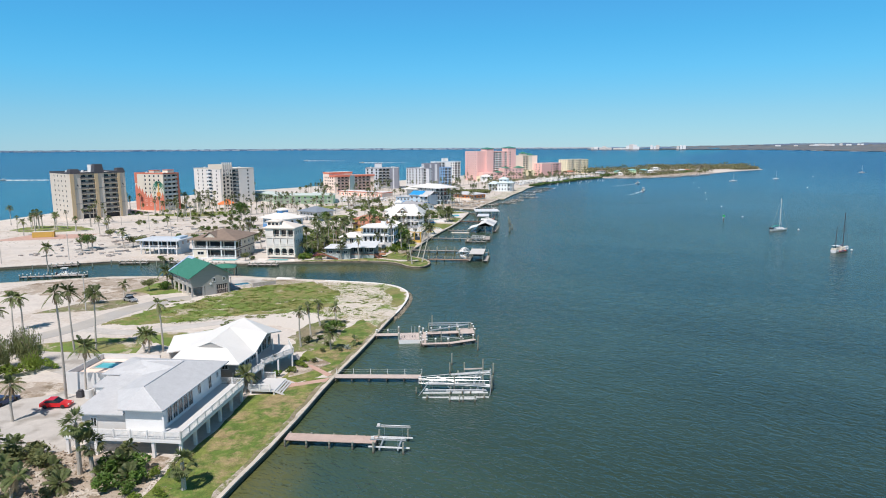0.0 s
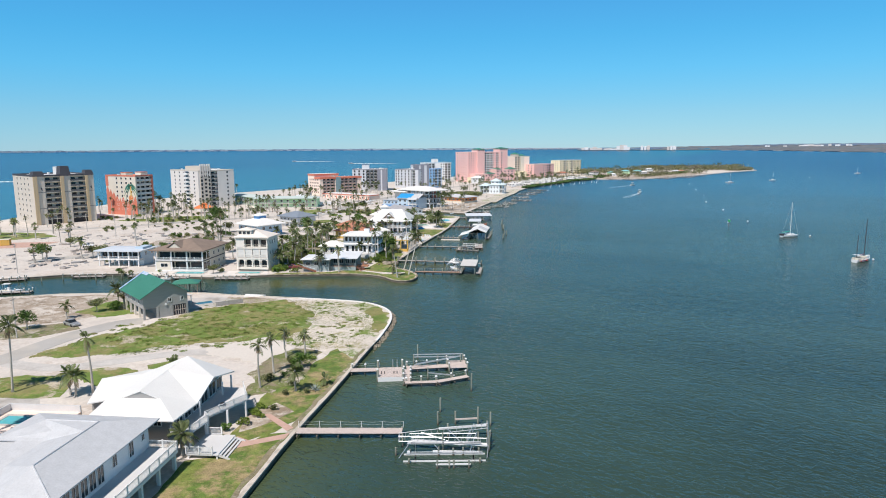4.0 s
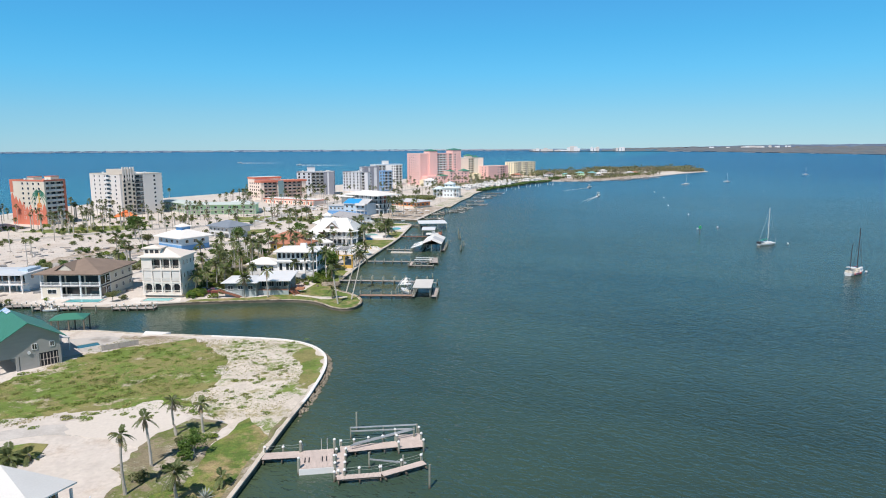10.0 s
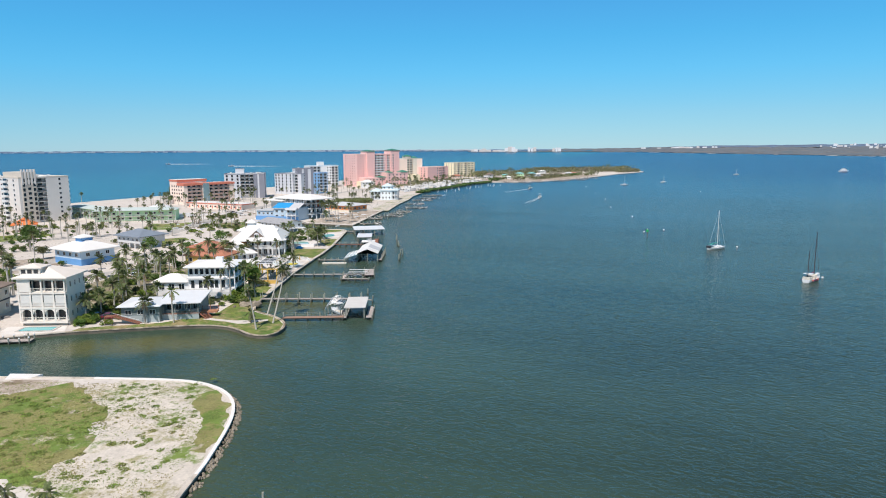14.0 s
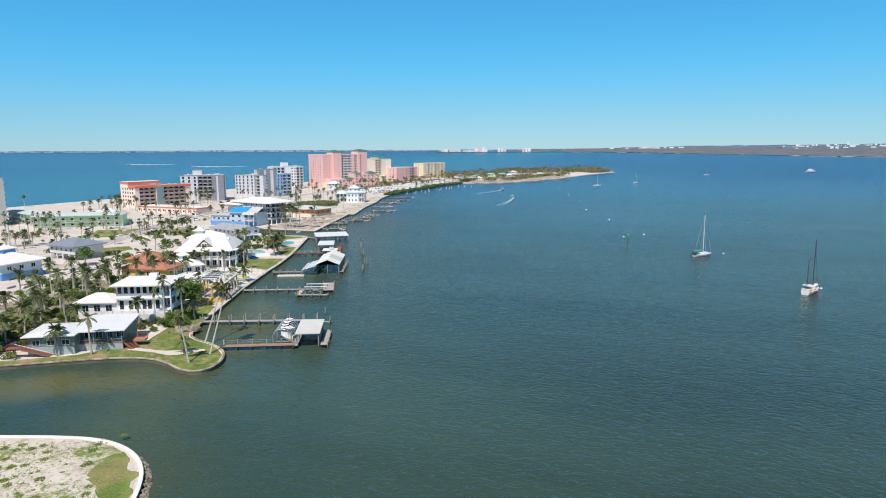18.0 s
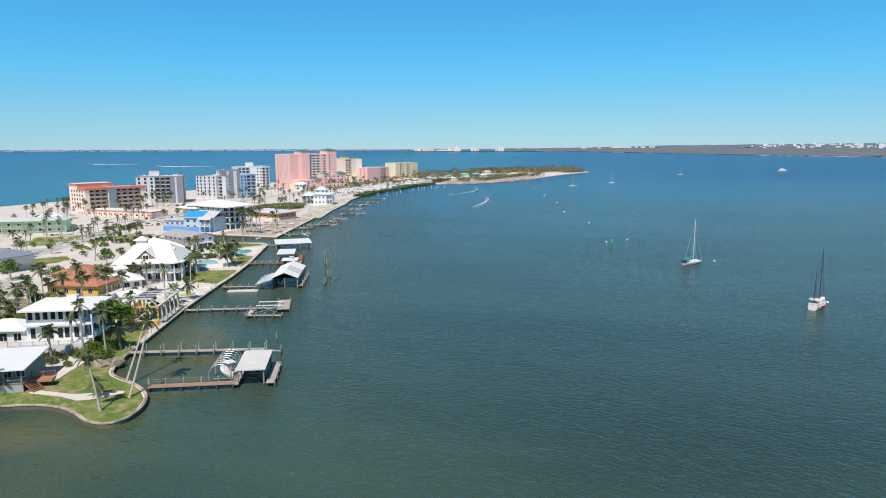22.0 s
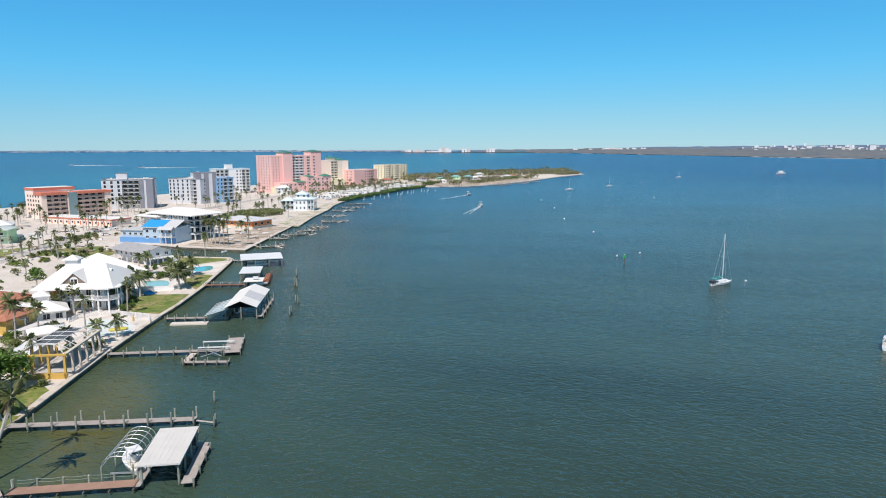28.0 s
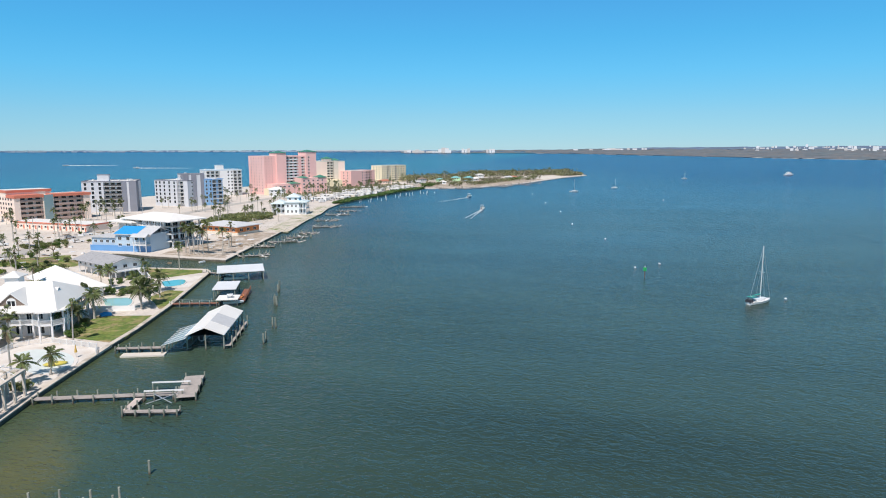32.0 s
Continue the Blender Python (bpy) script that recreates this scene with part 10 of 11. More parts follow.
for x, y in ((-55, 76), (-58, 80), (-53, 72), (-57, 70), (-50, 69)):
    palm(x, y, rng.uniform(2.4, 4.4), "thin", rng.uniform(5, 18), rng.uniform(0, 360), 1.05)
    bush(x + 1.2, y - 1.0, rng.uniform(0.8, 1.4), 2, "dusty olive scrub on sand")
a = thing("agave", -19.9, 129.3, G, 0, "silvery agave with stiff pointed leaves", "agave")
for k in range(22):
    az, up = k * 2.4, 0.25 + 0.05 * k
    tipv = (1.35 * math.cos(az) * math.cos(up), 1.35 * math.sin(az) * math.cos(up), 1.35 * math.sin(up))
    sd = (-0.11 * math.sin(az), 0.11 * math.cos(az))
    mid = (tipv[0] * 0.45, tipv[1] * 0.45, tipv[2] * 0.42)
    part("leaf", Shape().face([(0, 0, 0.05), (mid[0] + sd[0], mid[1] + sd[1], mid[2]), tipv, (mid[0] - sd[0], mid[1] - sd[1], mid[2])]), surf("agave_leaf", (0.30, 0.34, 0.31), 0.6, 0.15, 1, 5, 0) if k == 0 else bpy.data.materials["agave_leaf"], a)
# hedges and shrubs between the canal houses, where growth is dense
made = 0
while made < 300:
    y = rng.uniform(236, 560)
    x = rng.uniform(max(-125, west_edge(y)), east_edge(y) - 3)
    if noise.noise((x * 0.045, y * 0.045, 2.2)) + 0.6 * noise.noise((x * 0.16, y * 0.16, 4.2)) < 0.12 or not clear(x, y) or (x > -34 and y < 246) or ((x < -62 or y > 430) and rng.random() < 0.5) or (y > 300 and x > -24) or (y > 335 and rng.random() < 0.75):
        continue
    far_bush("town_shrubs", x, y, rng.uniform(0.5, 1.7), rng.choice((0, 1, 2, 2, 3)))
    made += 1
def thicket(n, x0, x1, y0, y1, small, large, kinds, label, mass=""):
    """Shrubs over a rectangle of the plan, kept off the houses."""
    done = tries = 0
    while done < n and tries < 4000:
        tries += 1
        x, y = rng.uniform(x0, x1), rng.uniform(y0, y1)
        if clear(x, y):
            if mass:
                far_bush(mass, x, y, rng.uniform(small, large), rng.choice(kinds))
            else:
                bush(x, y, rng.uniform(small, large), rng.choice(kinds), label)
            done += 1


thicket(64, -57, -40, 243, 276, 0.7, 1.6, (1, 1, 2, 2), "lush yellow-green garden shrub beside the ivory house")
thicket(16, -55, -49.5, 239, 246, 0.8, 1.5, (0, 1), "dense green hedge shrub by the canal")
thicket(46, -42, -22, 252, 263, 0.6, 1.3, (2, 2, 1), "dusty shrub in the bed before the modern house")
thicket(22, -21, -15, 255, 268, 0.9, 1.6, (1, 1, 0), "bright green rounded shrub above the rocks")
thicket(34, -50, -18, 284, 318, 0.8, 1.7, (0, 1, 2), "leafy garden shrub round the golden house")
thicket(90, -200, -105, 398, 470, 0.7, 1.9, (0, 2, 2, 1), "", "town_shrubs")
thicket(40, -170, -120, 350, 395, 0.6, 1.6, (0, 2), "", "town_shrubs")
thicket(26, -62, -44, 480, 500, 0.8, 1.8, (2, 2, 0), "", "town_shrubs")
thicket(18, -14, -8, 332, 356, 0.7, 1.4, (0, 1, 2), "", "garden_shrubs")
thicket(16, -12, 4, 374, 384, 0.7, 1.5, (0, 0, 2), "", "garden_shrubs")
thicket(16, -14, 1, 392, 404, 0.7, 1.3, (0, 2), "", "garden_shrubs")
thicket(7, -62, -33, 388, 432, 0.9, 1.8, (0, 2), "", "garden_shrubs")
thicket(14, -62, -36, 433, 450, 0.9, 1.7, (2, 2, 0), "", "garden_shrubs")
for x, y, hh, kd in ((-10, 355.4, 6.4, "huge"), (-11.6, 344, 5.0, "full"), (-9.2, 341.6, 4.2, "full"), (-12.4, 340.2, 4.6, "full"), (2.2, 357.4, 6.0, "huge"), (3.6, 362, 5.2, "huge"), (-10.2, 384, 6.8, "full"), (-13.5, 388, 6.0, "full"), (-24, 333.4, 5.2, "fan"), (-31.5, 334, 5.0, "fan"), (-6, 306.4, 4.2, "full"), (-55, 262, 8.2, "full"), (-52, 268, 9.0, "full"), (-48.6, 262, 7.8, "full"), (-46, 270, 9.2, "thin"), (-43, 262, 8.0, "full"), (-50, 256, 7.2, "full"), (-46, 252, 6.2, "full"), (-54.2, 251, 6.0, "fan"), (-52.6, 243.6, 5.4, "full"), (-50.6, 247.5, 5.8, "full"), (-27, 310, 8.2, "full"), (-33, 309, 7.6, "full"), (-38, 312, 7.2, "full"), (-24, 316, 6.0, "full"), (-47, 312, 6.8, "full")):
    palm(x, y, hh, kd, rng.uniform(0, 4), rng.uniform(0, 360), 1.3 if kd == "huge" else 1.0)
for x, y, n, r in ((-18.5, 176, 9, 1.8), (-21, 171, 7, 1.6), (-33, 176, 14, 4), (-36, 165, 16, 4), (-30, 158, 12, 3), (-27, 185, 10, 3), (-45, 168, 16, 5), (-52, 160, 14, 5), (-60, 165, 14, 5), (-58, 178, 10, 5)):
    thicket(n, x - r, x + r, y - r, y + r, 0.3, 0.75, (1, 0, 3), "", "clump_bushes")
thicket(150, -42, -15, 154, 195, 0.25, 0.9, (1, 1, 1), "", "weed_bushes")
thicket(170, -74, -40, 152, 194, 0.4, 1.3, (1, 1, 1), "", "weed_bushes")
for x, y, s, k in ((-41.8, 76.5, 1.9, 0), (-40.2, 79.2, 1.6, 0), (-42.6, 80.5, 1.7, 2), (-38.6, 75.2, 1.3, 0), (-36.8, 77, 1.0, 1), (-34.8, 77.4, 0.8, 1), (-54.5, 82, 1.6, 2), (-57.5, 81, 1.8, 2), (-52.2, 79.6, 1.4, 2), (-60, 78, 1.7, 2), (-62, 73, 1.6, 2), (-56, 67, 1.5, 2), (-49.6, 76.8, 1.0, 2), (-47.5, 72, 1.1, 2), (-44, 68, 0.9, 2)):
    bush(x, y, s, k, "overgrown storm-battered shrub on brown dirt")
for (name, k), sh in SHRUBS.items():
    tagged(part(name, sh, WEED if name in ("weed_bushes", "clump_bushes") else [LEAF, YLEAF, OLIVE, LEAF][k]), {"town_shrubs": "scattered green shrubs between houses and lots", "garden_shrubs": "leafy garden shrubs round the mansion and pools", "weed_bushes": "small bright green weed bushes on sand", "clump_bushes": "leafy clumps of green weeds standing on the lot"}[name], "shrubs", kind="stuff")
for x, y, hh in ((-55.5, 82.4, 1.2), (-58.4, 83, 1.6), (-53.4, 80.4, 0.9), (-57, 79, 1.4), (-60.2, 80.6, 1.1), (-61, 76, 1.8), (-50.6, 78.8, 0.8), (-41, 77.8, 1.6), (-43, 76, 1.2), (-39.4, 75.6, 1.0), (-42, 81.6, 2.0), (-63.5, 71, 1.4), (-54, 70, 1.2), (-47, 74, 0.9)):
    palm(x, y, hh, rng.choice(("full", "thin")), rng.uniform(0, 8), rng.uniform(0, 360), rng.uniform(0.75, 1.0))
for x, y in ((-95, 420), (-66, 455), (-72, 438), (-88, 470), (-104, 446), (-45, 460)):
    t = thing("bare_tree", x, y, G, rng.uniform(0, 360), "leafless storm-stripped tree on sand", "tree")
    put("bare_crown", BARE, t, Matrix.Identity(4))

# rocks along the seawall and by the point
ROCKS = []
for s in range(4):
    r = random.Random(s)
    sh = Shape().ball(0, 0, 0, 0.5, 0.42, 0.34, 7, 5)
    sh.v = [(x * r.uniform(0.75, 1.25), y * r.uniform(0.75, 1.25), z * r.uniform(0.75, 1.25)) for x, y, z in sh.v]
    ROCKS.append(sh.mesh("rock", ROCK))
rip = thing("riprap", 0, 0, 0, 0, "loose brown boulders at the foot of the seawall", "riprap", kind="structure")
wall_pts = [p for p in near_line if 148 < p[1] < 190 and p[0] > -13.6]
for k in range(260):
    i = rng.randrange(len(wall_pts) - 1)
    f = rng.random()
    x, y = wall_pts[i][0] * (1 - f) + wall_pts[i + 1][0] * f, wall_pts[i][1] * (1 - f) + wall_pts[i + 1][1] * f
    o = rng.uniform(0.2, 1.15)
    s = rng.uniform(0.35, 0.85)
    put("rock", ROCKS[k % 4], rip, Matrix.LocRotScale((x + o * 0.97, y - o * 0.2, 1.0 - 0.36 * o), Euler((rng.random() * 3, rng.random() * 3, rng.random() * 6)), Vector((s, s, s))))
rip = thing("rock_pile", 0, 0, 0, 0, "pale limestone boulders beside the lawn", "rocks", kind="structure")
for k in range(26):
    s = rng.uniform(0.9, 2.2)
    put("rock", ROCKS[k % 4], rip, Matrix.LocRotScale((-19 + 6.5 * rng.random(), 250.5 + 4 * rng.random(), G + 0.2), Euler((0, 0, rng.random() * 6)), Vector((s, s, s))))

# grass and weeds, as tufts
def tufts(name, n, spots, size, mt, label):
    """Many little tufts of blades; spots yields places."""
    sh = Shape()
    for _ in range(n):
        x, y = spots()
        s = size * rng.uniform(0.5, 1.5)
        for k in range(4):
            a = rng.uniform(0, 6.28)
            lx, ly = math.cos(a) * s * 0.7, math.sin(a) * s * 0.7
            sh.face([(x - ly * 0.35, y + lx * 0.35, G), (x + ly * 0.35, y - lx * 0.35, G), (x + lx, y + ly, G + s * rng.uniform(0.2, 0.5))])
    ob = tagged(part(name, sh, mt), label, "grass", kind="stuff")
    return ob


def inside(poly):
    xs, ys = [p[0] for p in poly], [p[1] for p in poly]
    def hit(x, y):
        c = False
        for i in range(len(poly)):
            (xa, ya), (xb, yb) = poly[i - 1], poly[i]
            if (ya > y) != (yb > y) and x < (xb - xa) * (y - ya) / (yb - ya) + xa:
                c = not c
        return c
    def pick():
        while True:
            x, y = rng.uniform(min(xs), max(xs)), rng.uniform(min(ys), max(ys))
            if hit(x, y) and noise.noise((x * 0.11, y * 0.11, 1.3)) > rng.uniform(-0.5, 0.25):
                return x, y
    return pick


BAND = [(-81, 149), (-60, 150), (-50, 156), (-27, 158), (-28, 176), (-32, 190), (-40, 197.6), (-56, 201), (-60, 190), (-68, 172), (-78, 158)]
TIP = [(-29, 152), (-16.5, 153), (-11.5, 168), (-12, 183), (-22, 194), (-40, 197.6), (-42, 185), (-36, 168)]
tufts("weed_tufts", 8500, inside(BAND), 0.26, GREENWEEDS_TUFT := surf("weed_blades", (0.20, 0.27, 0.055), 0.8, 0.4, 0.3, 2.0, 0.0, other=(0.33, 0.29, 0.13), share=0.45, oscale=0.1), "rough green weeds across the empty lot")
tufts("weed_tufts", 4500, inside(TIP), 0.26, GREENWEEDS_TUFT, "scattered weeds on the sandy lot end")
tufts("dry_tufts", 1500, inside([(-66, 60), (-35, 60), (-31, 78), (-52, 82), (-66, 92)]), 0.22, DRY, "dry brush and debris on the sand")
tufts("shore_weeds", 2600, inside([(-230, 290), (-120, 250), (-100, 300), (-80, 420), (-110, 470), (-170, 420), (-235, 370)]), 0.3, OLIVE, "dry coastal weeds across the sandy lots")
tufts("lot_weeds", 1600, inside([(40, 500), (58, 560), (90, 665), (60, 680), (10, 580)]), 0.35, OLIVE, "low weeds over the empty lots")


# storm debris on the open lots
junk = [Shape() for _ in range(4)]
for k in range(520):
    x, y = (rng.uniform(-170, -62), rng.uniform(246, 345)) if k % 2 else (rng.uniform(-75, 30), rng.uniform(428, 540))
    if x > east_edge(y) - 4 or (431 < y < 464 and x > -30) or not clear(x, y):
        continue
    w, d, hh = rng.uniform(0.2, 0.9), rng.uniform(0.3, 1.6), rng.uniform(0.08, 0.6)
    a = rng.uniform(0, 3.14)
    c, s = math.cos(a), math.sin(a)
    junk[k % 4].prism([(x + p * c - q * s, y + p * s + q * c) for p, q in ((-w, -d), (w, -d), (w * 0.8, d), (-w, d))], G - 0.1, G + hh)
for sh, mt in zip(junk, (WHITE, DECKWOOD, DRY, MIDGREY)):
    tagged(part("storm_debris", sh, mt), "scattered boards and storm debris on sand", "debris", kind="stuff")


# ---- mangroves, woods on the island's tip, far shores ----
def woods(name, n, spots, size, height, mt, label):
    sh = Shape()
    for _ in range(n):
        x, y = spots()
        base = height * (0.45 + 0.55 * abs(noise.noise((x * 0.02, y * 0.02, 4.4))) * 1.6)
        z = G + base * math.sqrt(rng.random())
        a = Vector((rng.gauss(0, 1), rng.gauss(0, 1), rng.gauss(0, 0.7))).normalized()
        b = a.cross(Vector((rng.gauss(0, 1), rng.gauss(0, 1), rng.gauss(0, 1)))).normalized()
        s = size * rng.uniform(0.6, 1.4)
        p = Vector((x, y, z))
        sh.face([tuple(p - a * s), tuple(p + b * s * 0.6), tuple(p + a * s), tuple(p - b * s * 0.6)])
    return tagged(part(name, sh, mt), label, "trees", kind="stuff")


def along(line, width, back):
    """Places in a belt on the land side of a line."""
    seg = [math.hypot(b[0] - a[0], b[1] - a[1]) for a, b in zip(line, line[1:])]
    def pick():
        f = rng.random() * sum(seg)
        i = 0
        while f > seg[i] and i < len(seg) - 1:
            f -= seg[i]
            i += 1
        (xa, ya), (xb, yb) = line[i], line[i + 1]
        t, o = f / seg[i], back + width * rng.random()
        return xa + (xb - xa) * t - (yb - ya) / seg[i] * o, ya + (yb - ya) * t + (xb - xa) / seg[i] * o
    return pick


woods("dead_brush", 1100, inside([(-66, 62), (-48, 60), (-43, 70), (-46, 80), (-55, 86), (-64, 88)]), 0.2, 0.8, DRY, "grey-brown dead brush tangled on the dirt")
woods("mangroves", 9000, along(FAR_SHORE[:5], 8, -2), 0.8, 2.4, MANGROVE, "dense bright green mangroves along the bay shore")
BACK_WOODS = [(222, 985), (290, 1035), (372, 1082), (440, 1108), (505, 1135), (560, 1190)]
woods("island_woods", 12000, along(BACK_WOODS, 60, 0), 1.3, 8.5, ISLAND, "grey-green scrub woods on the island tip")
woods("tip_scrub", 2600, along([(500, 1088), (545, 1122), (562, 1175)], 22, 2), 1.1, 5.0, ISLAND, "low scrub to the water's edge at the island tip")
for cx, cy, cr in ((288, 900, 13), (300, 915, 11), (342, 950, 12), (362, 975, 15), (400, 1000, 10), (256, 880, 9), (330, 985, 10), (420, 1030, 9), (236, 905, 9), (222, 880, 8), (318, 930, 9), (268, 955, 10), (352, 1010, 9), (384, 1005, 8), (292, 952, 8)):
    woods("garden_scrub", 240, along([(cx - cr, cy - cr * 0.6), (cx + cr, cy + cr * 0.6)], cr * 0.9, 0), 1.0, 6.0, rng.choice((MANGROVE, ISLAND, ISLAND)), "green bushes between the houses of the island tip")
woods("beach_scrub", 2600, inside([(60, 740), (120, 800), (200, 900), (180, 960), (110, 900), (50, 800)]), 1.2, 3.5, ISLAND, "scrub among the hotel lots")
woods("lot_hedge", 5200, inside([(2, 560), (12, 548), (42, 580), (45, 605), (30, 612), (8, 590)]), 0.7, 3.4, OLIVE, "tangled hedge behind the orange house")
patch("dirt_tip", [(212, 862), (246, 853), (277, 864), (316, 893), (358, 934), (402, 984), (420, 1010), (404, 1050), (372, 1076), (292, 1028), (226, 980), (206, 930)], DIRT, "storm-littered brown ground between the tip houses", 0.03, "dirt", 1.6)
patch("scrub_tip", [(250, 862), (300, 888), (344, 930), (380, 972), (366, 985), (320, 944), (270, 904), (240, 890)], SCRUB, "patchy scrub along the bay side of the tip", 0.04, "scrub", 1.8)
patch("scrub_trailers", [(64, 722), (98, 706), (122, 742), (160, 806), (196, 862), (170, 874), (120, 800)], SCRUB, "dusty brown lanes between the mobile homes", 0.03, "dirt", 1.6)
for x, y, L, turn in ((222, 856, 14, -58), (243, 847, 18, -62), (262, 853, 12, -50), (290, 868, 20, -48), (305, 880, 16, -44), (325, 894, 22, -42), (340, 910, 18, -40), (358, 926, 20, -38)):
    d = thing("island_dock", x, y, SEA, turn, "weathered dock with leaning piles on the island tip", "dock", "island docks")
    part("deck", Shape().box(-3, L, -1.0, 1.0, 0.75, 0.95).box(L - 3, L, -5, 5, 0.75, 0.95), DECKWOOD, d)
    for j in range(int(L / 4)):
        for q in (-1.3, 1.3):
            px, top = 2 + 4 * j + rng.uniform(-0.6, 0.6), rng.uniform(1.4, 3.2)
            part("piling", Shape().tube([(px, q, -2), (px + rng.uniform(-0.2, 0.2), q, top)], [0.22, 0.19], 6), PILE, d)
patch("beach_tip", [(400, 1012), (436, 1024), (468, 1056), (506, 1098), (498, 1120), (452, 1092), (404, 1050)], BEACH, "bare white sand near the island tip", 0.05, "sand", 1.5)
tip_spot = along(BACK_WOODS, 60, -14)
for k in range(90):
    x, y = tip_spot()
    palm(x, y, rng.uniform(7, 11), rng.choice(("full", "thin")), 2, 0, 0.85)

palms = thing("far_palms", 0, 0, 0, 0, "many distant palms among the hotels and lots", "palm trees", kind="stuff")
tagged(part("trunks", FAR_TRUNKS, BARK, palms), kind="stuff")
tagged(part("crowns", FAR_PALMS, FROND, palms), kind="stuff")

R0 = 4700
def far_strip(name, a0, a1, z0, zmin, zmax, dist, mt, label, step=0.12, seed=0):
    """A low far shore as a ridge with an uneven top, seen between two headings."""
    sh = Shape()
    n = int((a1 - a0) / step)
    pts = []
    for k in range(n + 1):
        a = radians(a0 + (a1 - a0) * k / n)
        t = zmin + (zmax - zmin) * (0.5 + 0.5 * noise.noise((a * 140, seed, 0.5)) + 0.25 * noise.noise((a * 700, seed, 9)))
        d = dist(math.degrees(a)) if callable(dist) else dist
        pts.append((15 + d * math.sin(a), 90 + d * math.cos(a), max(zmin, t), a, d))
    for (xa, ya, ta, aa, da), (xb, yb, tb, ab, db) in zip(pts, pts[1:]):
        za, zb = (z0(da), z0(db)) if callable(z0) else (z0, z0)
        sh.face([(xa, ya, za), (xb, yb, zb), (xb + 12 * math.sin(ab), yb + 12 * math.cos(ab), zb + tb), (xa + 12 * math.sin(aa), ya + 12 * math.cos(aa), za + ta)][::-1])
        sh.face([(xa + 12 * math.sin(aa), ya + 12 * math.cos(aa), za + ta), (xb + 12 * math.sin(ab), yb + 12 * math.cos(ab), zb + tb), (xb + 90 * math.sin(ab), yb + 90 * math.cos(ab), zb + tb * 0.8), (xa + 90 * math.sin(aa), ya + 90 * math.cos(aa), za + ta * 0.8)][::-1])
    return tagged(part(name, sh, mt), label, "far shore", kind="structure")


def sea_z(d):
    return SEA + (27.0 - SEA) * max(0.0, (d - 3400) / 1380) ** 1.6 - 0.5


# the air's haze over far land, painted as a pale blue surface colour
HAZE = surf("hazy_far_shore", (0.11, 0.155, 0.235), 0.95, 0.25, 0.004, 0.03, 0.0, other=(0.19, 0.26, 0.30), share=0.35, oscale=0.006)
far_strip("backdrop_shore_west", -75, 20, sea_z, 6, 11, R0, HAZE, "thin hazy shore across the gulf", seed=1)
def east_dist(a):
    return float(np.interp(a, [13, 22, 28, 38, 48, 54, 70, 100], [4350, 4330, 4220, 3640, 3130, 2980, 2700, 2500]))


def east_rise(a):
    """How high the flat land behind the east shore ends up against the sky."""
    return float(np.interp(a, [12, 20, 28, 40, 48, 60, 100], [36, 47, 53, 56, 60, 62, 62]))


def east_z(a, d):
    d0 = east_dist(a)
    return sea_z(d0) + 3 + (east_rise(a) - sea_z(d0) - 3) * min(1.0, max(0.0, (d - d0) / 1500))


def far_land(name, a0, a1, d0, d1, mt, label, rough, step=0.35, rows=14):
    """A low plain that runs back from the far shore, uneven with tree tops."""
    sh, n = Shape(), int((a1 - a0) / step)
    for k in range(n + 1):
        a = a0 + (a1 - a0) * k / n
        for q in range(rows + 1):
            d = east_dist(a) + d0 + (d1 - d0) * q / rows
            z = east_z(a, d) + rough * (noise.noise((a * 9, d * 0.012, 2.5)) + 0.7 * noise.noise((a * 31, d * 0.05, 7.5))) * min(1, q)
            sh.v.append((15 + d * math.sin(radians(a)), 90 + d * math.cos(radians(a)), z))
    sh.f = [(k * (rows + 1) + q, (k + 1) * (rows + 1) + q, (k + 1) * (rows + 1) + q + 1, k * (rows + 1) + q + 1) for k in range(n) for q in range(rows)]
    sh.m = [0] * len(sh.f)
    return tagged(part(name, sh, mt), label, "far shore", kind="structure")


far_land("backdrop_plain_east", 12.5, 100, 0, 1100, FARLAND, "low wooded plain across the bay, haze in its colour", 4.5)
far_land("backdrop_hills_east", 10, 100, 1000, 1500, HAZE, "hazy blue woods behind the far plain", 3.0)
far_strip("backdrop_beach_east", 24, 100, lambda d: sea_z(d) - 1.2, 0.2, 5.0, lambda a: east_dist(a) - 30, surf("far_beach", (0.42, 0.42, 0.40), 0.95, 0.2, 0.01, 0.05, 0.0), "pale beach line under the far woods", seed=3)


def far_block(a, d, w, hh, label="distant pale apartment block across the water"):
    x, y = 15 + d * math.sin(radians(a)), 90 + d * math.cos(radians(a))
    b = thing("far_building", x, y, (east_z(a, d) if a > 12 else sea_z(d)) - 1, -a, label, "building", "far buildings")
    part("wall", Shape().box(-w / 2, w / 2, 0, 20, 0, hh), rng.choice((FARWALL, FARWALL, FARSTUCCO)), b)
    part("roof", Shape().box(-w / 2 + 1, w / 2 - 1, 1, 19, hh, hh + 2), PALEGREY, b)


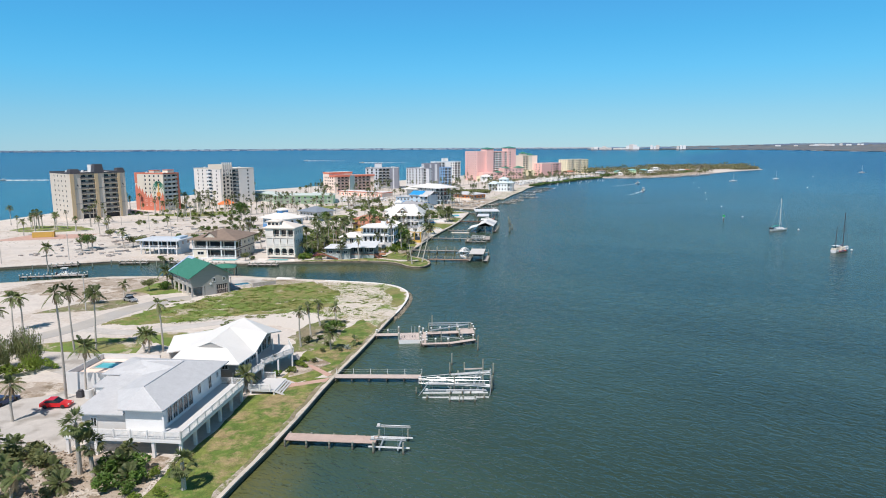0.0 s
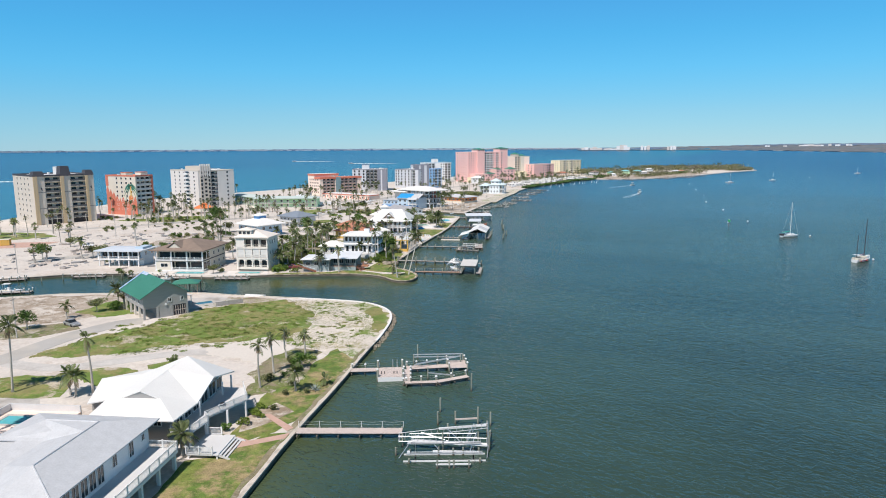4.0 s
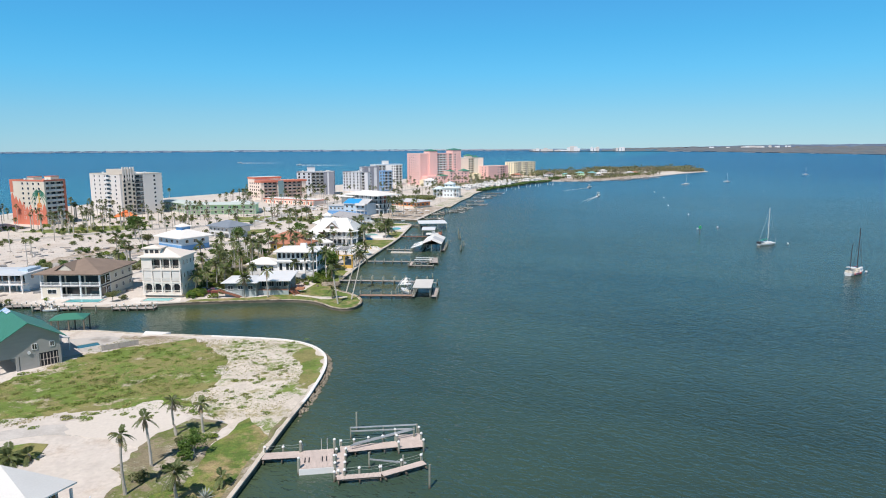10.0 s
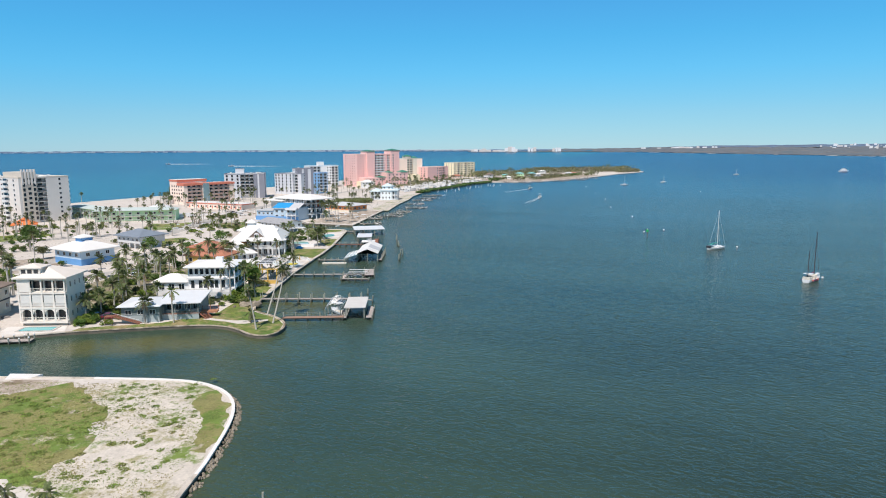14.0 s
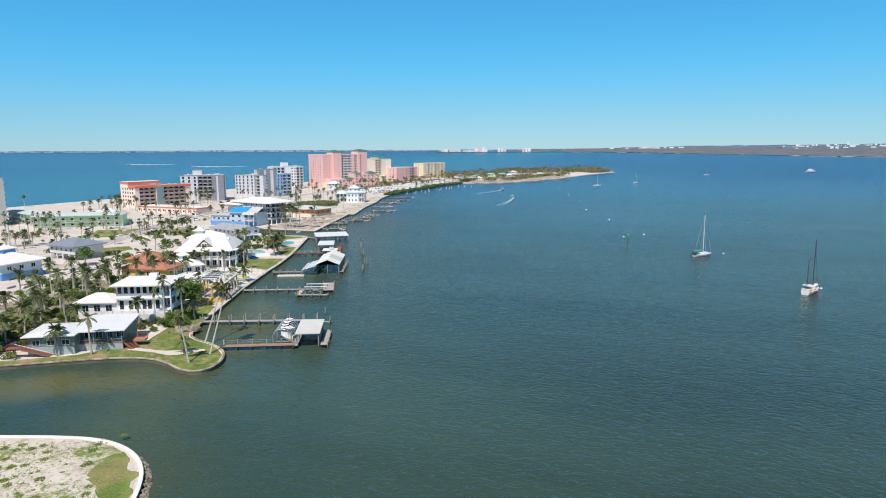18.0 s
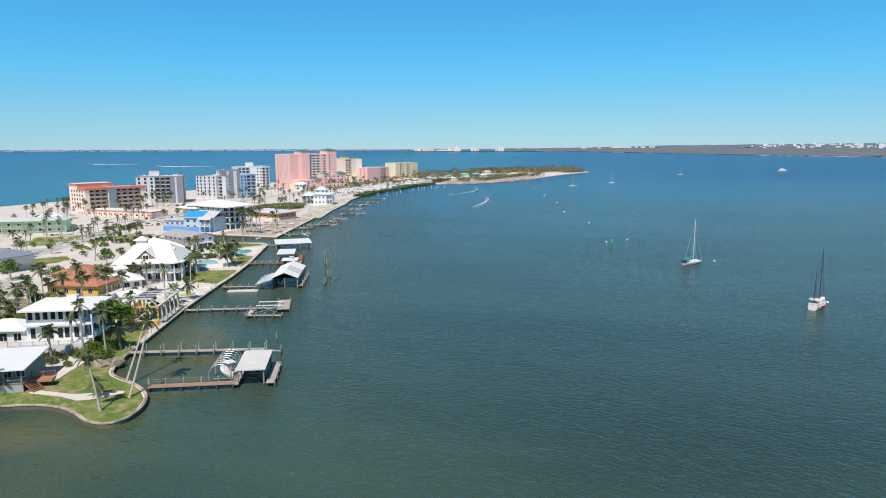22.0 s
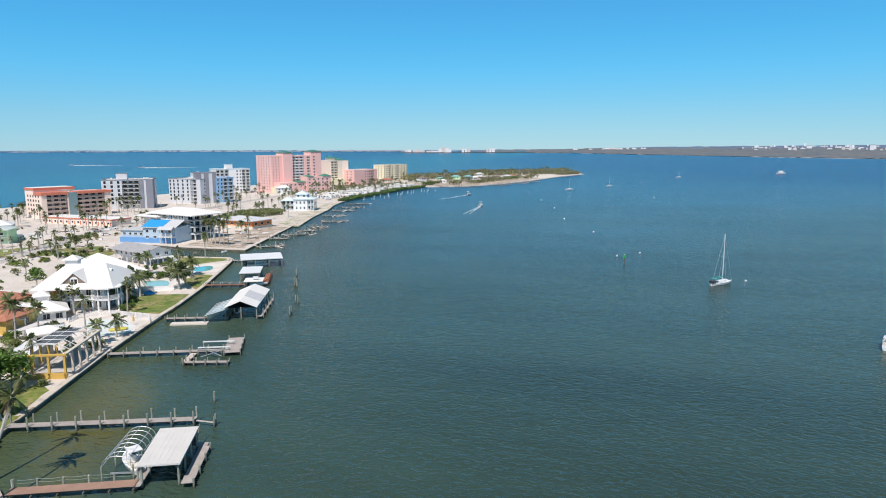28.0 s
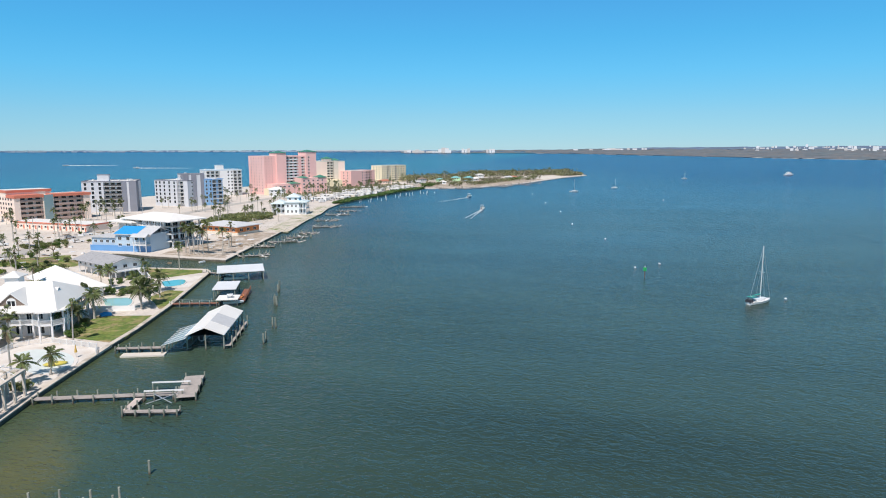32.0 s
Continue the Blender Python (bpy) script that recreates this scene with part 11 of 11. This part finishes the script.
for a, w, hh in ((12.9, 18, 14), (13.2, 26, 18), (13.6, 20, 12), (13.9, 26, 20), (14.3, 34, 12), (14.8, 24, 8), (15.1, 40, 9), (15.9, 30, 24), (16.2, 34, 32), (16.45, 24, 29), (16.7, 16, 18), (17.8, 16, 26), (18.05, 14, 22), (18.3, 20, 27), (19.9, 16, 20), (20.15, 14, 25), (20.4, 20, 24), (15.5, 50, 7)):
    far_block(a, east_dist(a) + 40, w, hh)
town = Shape()
for k in range(420):
    a, d, w, hh = radians(rng.uniform(-48, 13)), rng.uniform(4630, 4690), rng.uniform(3, 15), rng.choice((3, 4, 5, 6, 8))
    x, y = 15 + d * math.sin(a), 90 + d * math.cos(a)
    town.prism([(x - w * math.cos(a), y + w * math.sin(a)), (x + w * math.cos(a), y - w * math.sin(a)), (x + w * math.cos(a) + 8 * math.sin(a), y - w * math.sin(a) + 8 * math.cos(a)), (x - w * math.cos(a) + 8 * math.sin(a), y + w * math.sin(a) + 8 * math.cos(a))], sea_z(d), sea_z(d) + hh)
# walls dulled towards blue-grey, so the colour itself holds the haze
tagged(part("far_town", town, surf("hazy_far_walls", (0.38, 0.44, 0.50), 0.9, 0.15, 0.02, 0.2, 0.0)), "specks of a low town across the gulf, haze in the wall colour", "far town", kind="stuff")
for k in range(16):
    far_block(27 + 6 * rng.random(), 4900, rng.uniform(14, 40), rng.uniform(6, 12))
for k in range(130):
    a = 40 + 17 * rng.random() ** 0.8
    far_block(a, east_dist(a) + 750 + 600 * rng.random(), rng.uniform(4, 14) if k % 3 else rng.uniform(14, 30), rng.choice((3, 4, 5, 6, 8, 10, 14, 18)))
br = thing("causeway_bridge", 15 + 4600 * math.sin(radians(9)), 90 + 4600 * math.cos(radians(9)), sea_z(4600), -9, "distant causeway bridge on many piers", "bridge")
part("road_deck", Shape().box(-420, 420, 0, 12, 9, 12), PALEGREY, br)
for k in range(28):
    put("bridge_pier", shared(("bp", 0), lambda: Shape().box(-2, 2, 2, 10, -2, 9).mesh("bridge_pier", MIDGREY)), br, pose(-410 + 30 * k, 0, 0))
